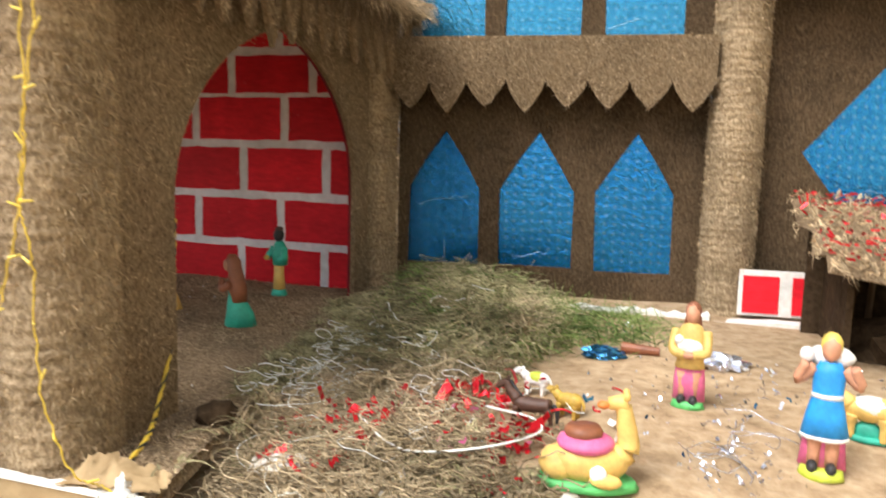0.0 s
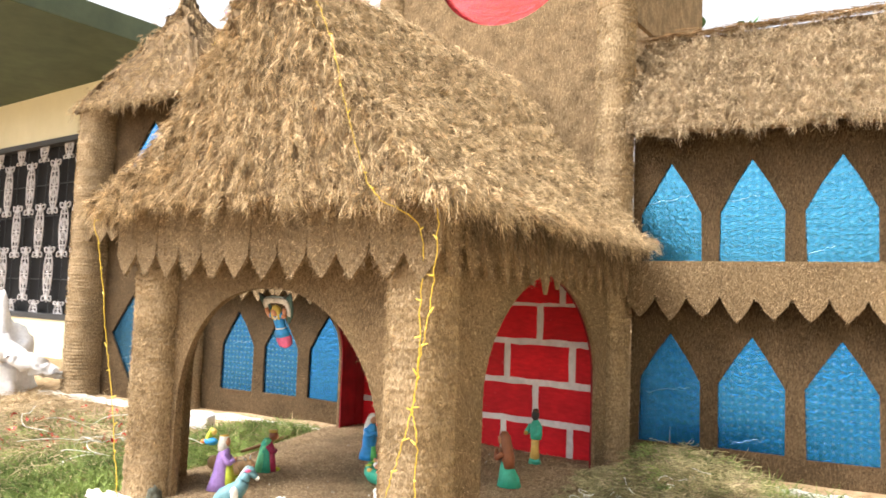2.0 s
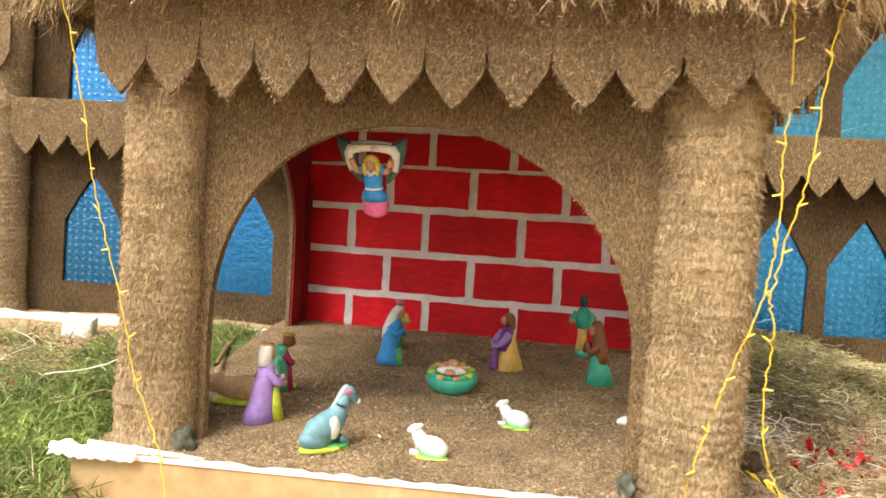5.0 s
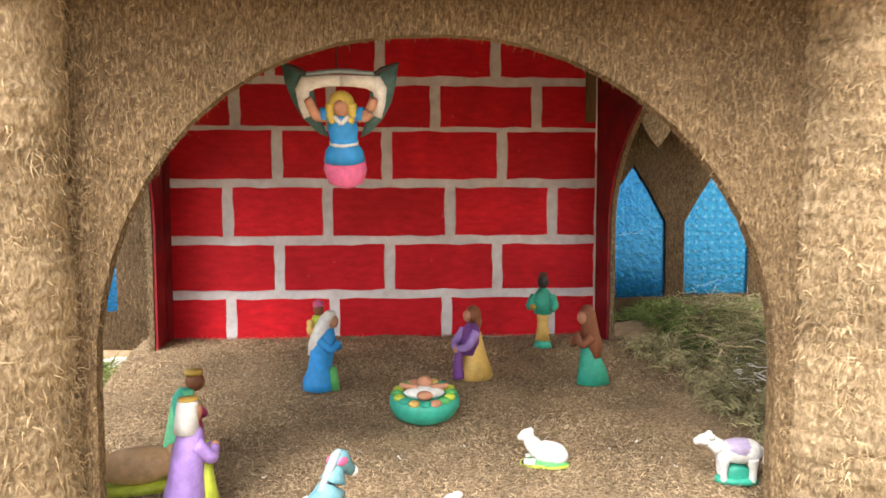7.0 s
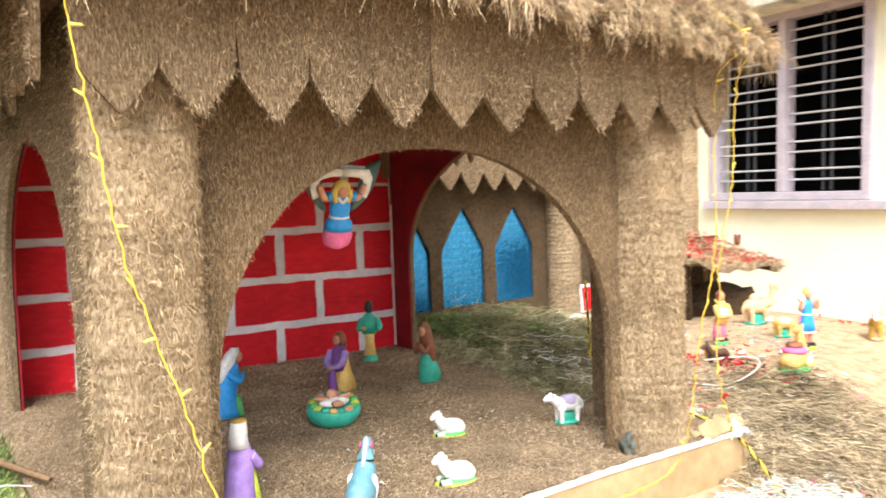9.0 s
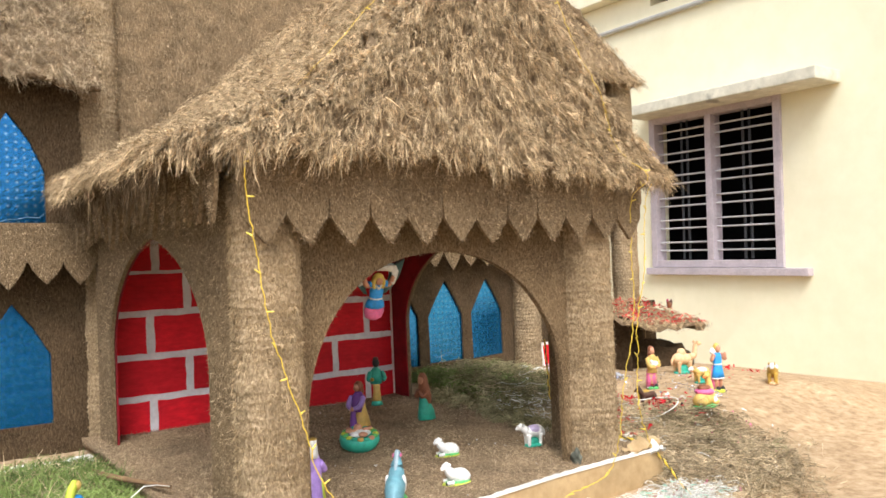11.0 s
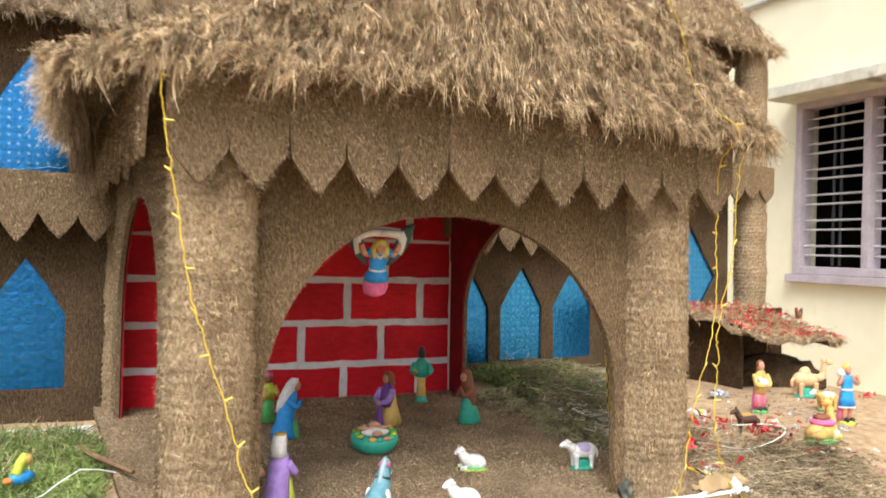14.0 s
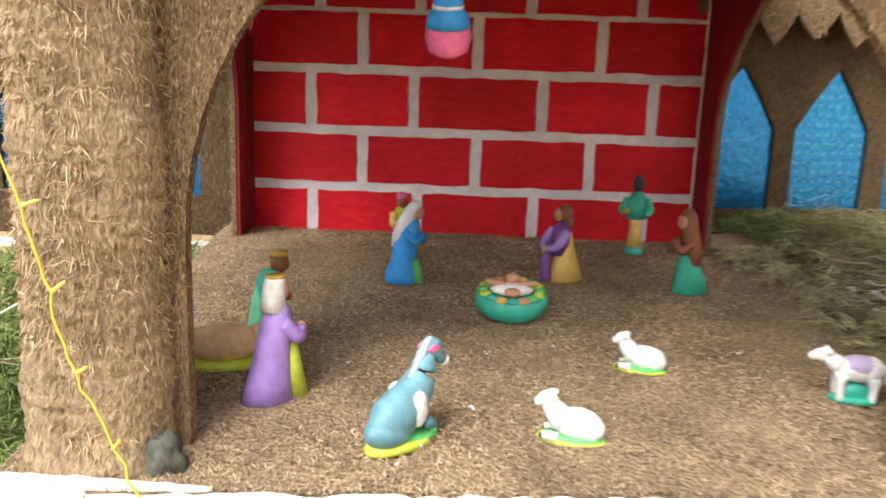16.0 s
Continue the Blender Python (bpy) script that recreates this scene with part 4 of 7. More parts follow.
def wing(name, u0, u1, centers, label, mat):
    w = thing(name, label, "palace wing", FACADE)
    holes, made = [], []
    for k, c in enumerate(centers):
        lower = pointed(c, 0.243, 0.140, 0.392, 0.583)
        upper = pointed(c, 0.243, 0.872, 1.072, 1.283)
        holes += [lower, upper]
        # first lower pane gets the foil with a dark reflection in its colour
        made += [(lower, DARK_REFLECT_FOIL if k == 0 else mat), (upper, TEAL_FOIL if mat is BLUE_FOIL else mat)]
    wall = part("wall", slab([[(u0, -0.02), (u1, -0.02), (u1, 1.52), (u0, 1.52)]] + holes, 0.010), COIR_SHADED, w, "brown coir-covered wall with pointed window openings")
    box("backing", (u0, 0.045, 0.0), (u1, 0.06, 1.5), CARD, w, "plain board behind the wall", 0.002)
    for loop, mat in made:
        foil_window(w, loop, mat, "pointed window of crinkled blue foil")
    n = int(34000 * (u1 - u0))
    a, z = RNG.uniform(u0, u1, n), RNG.uniform(0.0, 1.45, n)
    keep = np.ones(n, bool)
    for c in centers:
        dx = np.abs(a - c) / 0.1215
        for z0, sh, tip in ((0.14, 0.392, 0.583), (0.872, 1.072, 1.283)):
            keep &= ~((dx < 1) & (z > z0) & (z < np.minimum(tip - (tip - sh) * dx, tip)))
    fuzz("coir_fibre", np.stack([a[keep], np.full(keep.sum(), -0.001), z[keep]], -1), (0, -1, 0), 0.009, 0.0013, SHADED_FIBRE, wall, 0.4)
    bm = bmesh.new()
    add_box(bm, (u0, -0.105, 0.845), (u1, 0.0, 0.860), 0.004)
    part("balcony_ledge", bm, COIR, w, "coir-covered ledge")
    toothed(w, u1 - u0, 0.868, 0.728, 0.646, int(round((u1 - u0) / 0.117)), pose(u0, -0.118, 0))
    g = ruled([(u0, 0.13, 1.86), (u1, 0.13, 1.86)], [(u0, -0.165, 1.395), (u1, -0.165, 1.385)], 10, 26, sag=-0.02)
    thatch(w, g, "roof", 4600, 0.042, fringe=0.7, spread=0.5, wild=0.52, per=8, thin=0.85, straw=MAT_STRAW)
    rn = int(900 * (u1 - u0))
    rp = np.stack([RNG.uniform(u0 + 0.04, u1 - 0.04, rn), 0.115 + RNG.normal(0, 0.012, rn), 1.862 + RNG.normal(0, 0.007, rn)], -1)
    rv, rf = blades_np(rp, np.stack([RNG.choice([-1.0, 1.0], rn), RNG.normal(0, 0.08, rn), RNG.normal(0, 0.07, rn)], -1), RNG.uniform(0.05, 0.13, rn), 0.0028, 0.06, 3)
    tagged(put("ridge_straw", mesh_np("ridge_straw", rv, rf, [RIDGE_STRAW]), w, None, "band of long brown straw laid along the roof ridge"), kind="stuff")
    box("roof_back", (u0, 0.13, 1.40), (u1, 0.15, 1.83), COIR, w, "coir-covered back of the roof", 0.003)
    return w


wing("palace_wing", 0.545, 1.535, (0.703, 1.014, 1.326), "two-storey coir palace wing with blue foil windows and thatched roof", BLUE_FOIL)
wing("palace_wing", -1.975, -0.79, (-1.052, -1.372, -1.690), "two-storey coir palace wing with dotted blue foil windows and thatched roof", DOTTED_FOIL)

tower = thing("palace_tower", "tall coir-covered tower with a round red foil window", "tower", FACADE)
ring = [(-0.10 + 0.395 * math.cos(2 * math.pi * k / 48), 2.40 + 0.405 * math.sin(2 * math.pi * k / 48)) for k in range(48)]
tw = part("wall", slab([[(-0.70, -0.02), (0.47, -0.02), (0.47, 3.12), (-0.70, 3.12)], ring], 0.024), COIR_MID, tower, "coir-covered tower front")
n = 60000
a, z = RNG.uniform(-0.7, 0.47, n), RNG.uniform(0.9, 3.1, n)
k = ((a + 0.10) / 0.395) ** 2 + ((z - 2.40) / 0.405) ** 2 > 1
fuzz("coir_fibre", np.stack([a[k], np.full(k.sum(), -0.001), z[k]], -1), (0, -1, 0), 0.012, 0.0015, COIR_FIBRE, tw, 0.4)
disc = slab([grow(ring, 0.06)], 0.004)
bmesh.ops.subdivide_edges(disc, edges=disc.edges[:], cuts=3, use_grid_fill=True)
for v in disc.verts:  # a fold across the foil: the upper part leans back, the lower part tucks under
    crest = 2.175 - 0.17 * (v.co.x + 0.1)
    d = v.co.z - crest
    v.co.y += (0.17 * d if d > 0 else -0.24 * d) + 0.006 * noise.noise(Vector((v.co.x * 5, 0, v.co.z * 5)))
part("red_disc", disc, RED_FOIL, tower, "round window of bright red foil with a fold across", pose(0, 0.026, 0))
TOWER_SIDE = [(0.02, 0.0), (0.14, 0.0), (0.14, 2.00), (1.74, 2.16), (1.74, 3.12), (0.02, 3.12)]
for u in (0.452, -0.720):
    part("side_wall", slab([TOWER_SIDE], 0.023, "x"), COIR_MID, tower, "coir-covered tower side, open below", pose(u, 0, 0))
box("back_wall", (-0.72, 1.742, 2.16), (0.475, 1.76, 3.12), COIR_MID, tower, "coir-covered tower back", 0.004)
straw_column(tower, -0.735, 0.035, 0.077, 0.0, 3.12, 11, 36000, wide=1.3)
straw_column(tower, 0.473, -0.05, 0.077, 0.0, 3.12, 12, 36000, wide=1.3)


def end_bay(name, u_in, u_out, r_in, r_out, dia_u, low, gap=0.0):
    bay = thing(name, "square corner tower of coir with diamond foil windows and pyramid thatch", "corner tower", FACADE)
    lo, hi = min(u_in, u_out), max(u_in, u_out)
    face = hi - gap
    upp = [(dia_u - 0.24, 1.435), (dia_u, 1.165), (dia_u + 0.24, 1.44), (dia_u, 1.755)]
    # wall colour already holds the shade below the roof
    wall = part("wall", slab([[(lo, -0.03), (face, -0.03), (face, 1.90), (lo, 1.90)], low, upp], 0.010), COIR_SHADED, bay, "brown coir-covered wall with diamond openings")
    foil_window(bay, low, DARK_BLUE if u_in < 0 else BLUE_FOIL, "diamond window of blue foil")
    foil_window(bay, upp, BLUE_FOIL, "diamond window of blue foil")
    n = int(16000 * (hi - lo))
    a, z = RNG.uniform(lo, face, n), RNG.uniform(0.0, 1.85, n)
    k = (np.abs(a - low[1][0]) / 0.27 + np.abs(z - (low[1][1] + low[3][1]) / 2) / 0.37 > 1) & (np.abs(a - dia_u) / 0.24 + np.abs(z - 1.45) / 0.3 > 1)
    fuzz("coir_fibre", np.stack([a[k], np.full(k.sum(), -0.001), z[k]], -1), (0, -1, 0), 0.009, 0.0013, SHADED_FIBRE, wall, 0.6)
    box("side_wall", (face - 0.02, 0.02, 0.0), (face, 0.55, 1.9), COIR, bay, "coir-covered side wall", 0.004)
    box("side_wall", (lo, 0.02, 0.0), (lo + 0.02, 0.55, 1.9), COIR, bay, "coir-covered side wall", 0.004)
    straw_column(bay, u_in, -0.05, r_in, 0.0, 1.88, 21 + int(u_in * 7), 16000, wide=1.4)
    straw_column(bay, u_out, -0.05, r_out, 0.0, 1.88, 27 + int(u_in * 5), 16000, wide=1.4)
    bm = bmesh.new()
    add_box(bm, (lo - 0.08, -0.115, 1.145), (hi + 0.06, 0.0, 1.165), 0.004)
    part("balcony_ledge", bm, COIR, bay, "coir-covered ledge")
    toothed(bay, hi - lo + 0.16, 1.175, 1.035, 0.975, 9, pose(lo - 0.08, -0.15, 0), 16000)
    apex = ((lo + hi) / 2 + (0.0 if u_in > 0 else 0.02), 0.18, 2.62)
    x0, x1, y0, y1, ze = lo - 0.09, hi + 0.11, -0.19, 0.62, 1.835
    corners = [(x0, y0, ze), (x1, y0, ze), (x1, y1, ze), (x0, y1, ze)]
    for c in range(4):
        p0, p1 = corners[c], corners[(c + 1) % 4]
        thatch(bay, ruled([apex, (apex[0] + 0.01, apex[1], apex[2])], [p0, p1], 12, 18, sag=0.02), "roof_slope", 1700 if c in (0, 3 if u_in > 0 else 1) else 300, 0.066, fringe=1.2)
    v, f = peak_tuft(apex[0], apex[1], apex[2] - 0.09, 0.17, 0.055, 900)
    tagged(put("peak_tuft", mesh_np("peak_tuft", v, f, [STRAW]), bay), "pointed tuft of straw at the peak", kind="stuff")
    return bay


end_bay("corner_tower", -2.045, -2.985, 0.088, 0.118, -2.515, [(-2.795, 0.402), (-2.56, 0.046), (-2.294, 0.356), (-2.530, 0.752)])
end_bay("corner_tower", 1.605, 2.59, 0.076, 0.084, 2.085, [(1.806, 0.535), (2.085, 0.16), (2.362, 0.545), (2.108, 0.905)], 0.125)

strip = thing("base_strip", "torn white paper strip along the palace foot", "strip", FACADE)
for u0, u1, z in ((-3.2, -1.95, 0.01), (-1.95, -0.85, 0.02), (1.0, 1.55, 0.045), (1.55, 2.6, 0.035)):
    pts = [(u0 + (u1 - u0) * k / 24, z - 0.014) for k in range(25)] + [(u1 + (u0 - u1) * k / 24, z + 0.012 + random.uniform(-0.007, 0.007)) for k in range(25)]
    part("paper_piece", slab([pts], 0.05), TORN, strip, m=pose(0, -0.205, 0.0))

small_brick = thing("brick_offcut", "small board painted with red bricks, leaning on the palace", "painted board", pose(1.640, 1.555, 0.055, -6, 0, 6))
box("board", (0, 0, 0), (0.27, 0.012, 0.135), TORN, small_brick, "white-edged board", 0.002)
for a0, a1 in ((0.012, 0.112), (0.148, 0.258)):
    box("brick", (a0, -0.004, 0.008), (a1, 0.0, 0.118), BRICK_RED, small_brick, bevel=0.001)

# snow backdrop behind the wing: twigs on a board with cotton
snow = thing("cotton_backdrop", "board of dark twigs covered with white cotton balls", "decoration", FACADE)
box("board", (-2.1, 0.30, 1.9), (-0.72, 0.32, 2.75), GREY_CLOTH, snow, "grey cloth-covered backing board", 0.004)


def puff_mesh(seed):
    rng = np.random.default_rng(seed)
    bm = bmesh.new()
    bmesh.ops.create_icosphere(bm, subdivisions=3, radius=1)
    for v in bm.verts:
        at = Vector((seed * 3.1, 0, 0))
        v.co *= 1 + 0.5 * noise.noise(v.co * 1.4 + at) + 0.16 * noise.noise(v.co * 4.2 + at) + rng.normal(0, 0.015)
    for f in bm.faces:
        f.smooth = True
    me = bpy.data.meshes.new("cotton_ball")
    bm.to_mesh(me)
    bm.free()
    me.materials.append(COTTON)
    return me


PUFFS = [puff_mesh(s) for s in range(6)]
cgx, cgz = np.meshgrid(np.linspace(-2.12, -0.745, 260), np.linspace(1.60, 2.74, 216), indexing="ij")
cgy = np.zeros_like(cgx)
for i in range(cgx.shape[0]):
    for j in range(cgx.shape[1]):
        p = Vector((cgx[i, j], 0.4, cgz[i, j]))
        p += noise.noise_vector(p * 9.0) * 0.035
        a = noise.voronoi(p * 11.0)[0][0]
        b = noise.voronoi(p * 24.0)[0][0]
        c = noise.voronoi(p * 55.0)[0][0]
        cgy[i, j] = 0.060 * math.sqrt(max(0.0, 1 - 1.1 * a * a)) + 0.028 * math.sqrt(max(0.0, 1 - 1.1 * b * b)) + 0.010 * math.sqrt(max(0.0, 1 - c * c)) + 0.03 * noise.noise(p * 5.0)
ci, cj = np.meshgrid(np.arange(259), np.arange(215), indexing="ij")
cf = np.stack([ci * 216 + cj, (ci + 1) * 216 + cj, (ci + 1) * 216 + cj + 1, ci * 216 + cj + 1], -1).reshape(-1, 4)
put("cotton_sheet", mesh_np("cotton_sheet", np.stack([cgx, 0.31 - cgy, cgz], -1).reshape(-1, 3), cf, [COTTON], True), snow, None, "lumpy sheet of white cotton wool")
for k in range(60):
    s = random.uniform(0.025, 0.055)
    m = pose(-2.12 + 1.35 * ((k % 10) + random.uniform(0, 1)) / 10, 0.225, 1.62 + 1.1 * ((k // 10) + random.uniform(0, 1)) / 6, random.uniform(0, 360), random.uniform(0, 360), random.uniform(0, 360))
    put("cotton_ball", PUFFS[k % 6], snow, m @ Matrix.Diagonal((s, s * 0.8, s * 0.8, 1)))
cn = 40000
cp = np.stack([RNG.uniform(-2.1, -0.76, cn), RNG.uniform(0.215, 0.27, cn), RNG.uniform(1.6, 2.72, cn)], -1)
fuzz("cotton_fibre", cp, (0, -1, 0), 0.020, 0.0016, COTTON, snow, 0.6, (0, 0, 0), 2)
tb = []
for k in range(90):
    x, z = random.uniform(-1.95, -0.8), random.uniform(1.6, 2.5)
    tb.append(tube_np([(x, 0.28, z), (x + random.uniform(-0.1, 0.1), 0.25, z + 0.12), (x + random.uniform(-0.15, 0.15), 0.24, z + random.uniform(0.15, 0.3))], 0.003, 4))
v, f = join_np(tb)
tagged(put("twigs", mesh_np("twigs", v, f, [DARK_TWIG]), snow), "thin dark twigs", kind="stuff")


pb = []
for k in range(60):
    p = np.array([random.uniform(-2.13, -1.9), 0.25 + random.uniform(-0.03, 0.02), random.uniform(1.95, 2.5)])
    pb.append(tube_np(spline([p, p + RNG.normal(0, 0.03, 3), p + RNG.normal(0, 0.05, 3)], 4), 0.006, 4))
v, f = join_np(pb)
tagged(put("purple_tinsel", mesh_np("purple_tinsel", v, f, [PAINT["purple"]]), snow), "curls of purple tinsel", kind="stuff")


# ---- unseen plain walls added round the yard to shape reflections and low light ----
tagged(box("unseen_wall_south", (-14, -8.2, -0.4), (14, -8.0, 0.6), CONCRETE, None, "", 0.01), "unseen low wall added to shape reflections", "wall", kind="structure")
tagged(box("unseen_wall_west", (-14.2, -8.2, -0.4), (-14.0, 2.0, 0.6), CONCRETE, None, "", 0.01), "unseen low wall added to shape reflections", "wall", kind="structure")


# ---- the cream house ----
house = thing("cream_house", "cream two-storey house with a barred window and white upper floor", "house", pose(4.10, 2.0, 0, 1.4, 0, 0))
bm = slab([[(-6.0, -1.0), (10.0, -1.0), (10.0, 3.05), (-6.0, 3.05)], [(-0.485, 0.555), (0.765, 0.555), (0.765, 1.885), (-0.485, 1.885)], [(-0.375, 2.895), (0.73, 2.895), (0.73, 3.01), (-0.375, 3.01)]], 0.22, "x")
part("wall", bm, CREAM, house, "cream painted plaster wall")
win = put("window", None, house, pose(0, 0, 0), "barred window with lilac frame")
for lo, hi in (((-0.03, -0.485, 0.555), (0.10, -0.425, 1.885)), ((-0.03, 0.705, 0.555), (0.10, 0.765, 1.885)), ((-0.03, -0.425, 1.825), (0.10, 0.705, 1.885)), ((-0.03, -0.425, 0.555), (0.10, 0.705, 0.615)), ((-0.03, 0.125, 0.615), (0.10, 0.185, 1.825))):
    box("frame_bar", lo, hi, LILAC, win, bevel=0.006)
box("sill", (-0.07, -0.70, 0.492), (0.02, 0.80, 0.552), LILAC, win, "pale lilac-grey sill", 0.006)
for y0, y1 in ((-0.425, 0.125), (0.185, 0.705)):
    for k in range(6):
        for dz in (0.0, 0.072):
            z = 0.70 + k * 0.195 + dz
            if z < 1.8:
                tube("bar", [(0.03, y0, z), (0.03, y1, z)], 0.008, BAR_WHITE, win, 6)
    for dy in (-0.03, 0.03):
        y = (y0 + y1) / 2 + dy
        tube("rod", [(0.05, y, 0.625), (0.05, y, 1.825)], 0.013, BAR_DARK, win, 4)
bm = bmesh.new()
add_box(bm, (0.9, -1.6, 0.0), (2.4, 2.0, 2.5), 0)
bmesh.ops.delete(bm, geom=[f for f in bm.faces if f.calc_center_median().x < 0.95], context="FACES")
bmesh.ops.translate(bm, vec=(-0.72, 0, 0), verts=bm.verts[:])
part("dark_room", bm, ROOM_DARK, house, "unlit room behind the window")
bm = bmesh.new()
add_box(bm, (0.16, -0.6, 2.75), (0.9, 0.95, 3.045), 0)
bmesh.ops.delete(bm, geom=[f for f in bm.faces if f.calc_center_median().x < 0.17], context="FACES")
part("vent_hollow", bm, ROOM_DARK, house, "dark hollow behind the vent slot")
box("sunshade", (-0.34, -0.94, 1.875), (0.0, 0.80, 1.965), CONCRETE, house, "weathered concrete sunshade over the window", 0.01)
box("roof_slab", (-0.13, -6.0, 3.055), (0.6, 10.0, 3.22), SLAB, house, "projecting cream roof slab with dark weather stains", 0.01)
box("upper_wall", (0.5, -6.0, 3.225), (0.72, 10.0, 7.5), WHITE_WALL, house, "white upper storey wall", 0.0)
tube("pipe", [(-0.03, -6, 2.775), (-0.03, 10, 2.775)], 0.022, PVC, house, 8, "thin conduit along the wall")
tube("pipe", [(-0.06, -6, 3.28), (-0.06, 1.45, 3.28)], 0.055, PVC, house, 10, "grey pipe on the slab")
tube("pipe", [(0.46, 1.2, 3.22), (0.46, 1.2, 6.8)], 0.035, PVC, house, 8, "upright pipe")
tube("pipe", [(0.3, 1.9, 3.22), (0.3, 1.9, 3.95)], 0.02, PVC, house, 8, "short upright pipe")
for y in (-1.0, 0.3):
    box("pipe_clip", (-0.125, y, 3.222), (0.005, y + 0.03, 3.35), BAR_DARK, house, bevel=0.004)
up = put("window", None, house, pose(0.47, 2.55, 4.32), "barred upper window in three lights")
# flat black sheet in place of a dark interior
box("recess", (0.0, 0.0, 0.0), (0.028, 1.85, 1.5), ROOM_DARK, up, "near-black sheet standing in for the unlit room")
for y in (0.0, 0.62, 1.24, 1.80):
    box("frame_bar", (-0.05, y - 0.02, -0.03), (0.03, y + 0.07, 1.5), WHITE_WALL, up, bevel=0.004)
box("frame_bar", (-0.06, -0.1, -0.09), (0.03, 1.95, -0.03), WHITE_WALL, up, bevel=0.004)
for k in range(9):
    tube("bar", [(-0.02, 0.05, 0.1 + k * 0.16), (-0.02, 1.8, 0.1 + k * 0.16)], 0.009, PVC, up, 5)
for k in range(14):
    tube("rod", [(-0.015, 0.1 + k * 0.125, 0.0), (-0.015, 0.1 + k * 0.125, 1.5)], 0.006, PVC, up, 4)
tube("overhead_wire", spline([(-0.3, 1.7, 3.22), (-0.4, 0.9, 4.2), (-0.6, 0.0, 5.6)]), 0.008, BAR_DARK, house, 5)

# ---- the house behind with the ornate grille ----
back = thing("grille_house", "cream house with ornate silver window grille, dark green above", "house", pose(0, 2.0, 0))
bm = slab([[(-12.0, -0.6), (-3.35, -0.6), (-3.35, 2.52), (-12.0, 2.52)], [(-6.75, 0.385), (-3.95, 0.385), (-3.95, 2.065), (-6.75, 2.065)]], 0.2)
part("wall", bm, CREAM, back, "cream painted wall")
box("overhang", (-12.0, -1.5, 2.52), (-3.35, 0.2, 2.70), GREEN_DARK, back, "dark green underside of the projecting roof", 0.01)
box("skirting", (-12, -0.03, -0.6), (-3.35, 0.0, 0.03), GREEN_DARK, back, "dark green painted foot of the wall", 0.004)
gw = put("window", None, back, None, "wide window with ornate grille")
for lo, hi in (((-6.75, -0.02, 0.385), (-6.69, 0.08, 2.065)), ((-4.01, -0.02, 0.385), (-3.95, 0.08, 2.065)), ((-6.69, -0.02, 2.015), (-4.01, 0.08, 2.065)), ((-6.69, -0.02, 0.385), (-4.01, 0.08, 0.435))):
    box("frame_bar", lo, hi, BAR_DARK, gw, bevel=0.004)
# black sheet behind the grille, for the darkness indoors
box("dark_backing", (-6.72, 0.10, 0.40), (-3.97, 0.12, 2.05), ROOM_DARK, gw, "near-black sheet standing in for the unlit room")
bits = []
for sx in (-1, 1):
    bits.append(tube_np(spline([(0, 0, -0.26), (sx * 0.040, 0, -0.15), (sx * 0.055, 0, 0), (sx * 0.045, 0, 0.15), (0, 0, 0.26)], 6), 0.006, 5))
    for sz in (-1, 1):
        bits.append(tube_np(spline([(0, 0, sz * 0.17), (sx * 0.02, 0, sz * 0.24), (sx * 0.065, 0, sz * 0.255), (sx * 0.06, 0, sz * 0.21), (sx * 0.035, 0, sz * 0.215)], 5), 0.006, 5))
        bits.append(tube_np(spline([(0, 0, sz * 0.11), (sx * 0.03, 0, sz * 0.08), (sx * 0.03, 0, sz * 0.04), (0, 0, sz * 0.01)], 5), 0.007, 5))
bits.append(tube_np([(0, 0, -0.27), (0, 0, 0), (0, 0, 0.27)], 0.006, 5))
for sz in (-0.15, 0.0, 0.15):
    bits.append(tube_np([(-0.045, 0, sz), (0, 0, sz), (0.045, 0, sz)], 0.008, 5))
v, f = join_np(bits)
SCROLL = mesh_np("scroll", v, f, [GRILLE], True)
for c in range(12):
    for r in range(-1, 4):
        z = 1.62 + (r - 2) * 0.822 + (0.411 if c % 2 else 0.0)
        if 0.3 < z < 2.1:
            put("scroll", SCROLL, gw, pose(-6.71 + c * 0.23, 0.03, z) @ Matrix.Diagonal((1.32, 1.3, 0.98 if 0.7 < z < 1.8 else 0.62, 1)))
for c in range(15):
    tube("rod", [(-6.69 + c * 0.195, 0.05, 0.43), (-6.69 + c * 0.195, 0.05, 2.02)], 0.005, BAR_DARK, gw, 4)
for z in (0.75, 1.05, 1.35, 1.65):
    tube("rod", [(-6.69, 0.06, z), (-4.01, 0.06, z)], 0.005, BAR_DARK, gw, 4)

STONE = shader("mossy_stone", ((0.05, 0.055, 0.042), (0.15, 0.155, 0.125)), 40, 0.9, bump=0.6, big=12, big_mix=0.3)
for x, y, s in ((-0.498, 0.060, 0.027), (0.430, 0.075, 0.021)):
    bm = bmesh.new()
    bmesh.ops.create_icosphere(bm, subdivisions=3, radius=1)
    for v in bm.verts:
        v.co = Vector((v.co.x * 0.8, v.co.y * 0.7, v.co.z * 1.15)) * s * (1 + 0.7 * noise.noise(v.co * 1.6 + Vector((x, y, 0))))
    st = part("stone", bm, STONE, None, "", pose(x, y, float(floor_z(y, x)) + 0.020, 0, 0, 30), True)
    tagged(st, "small grey stone at the foot of the column", "stone", "stones at the columns")


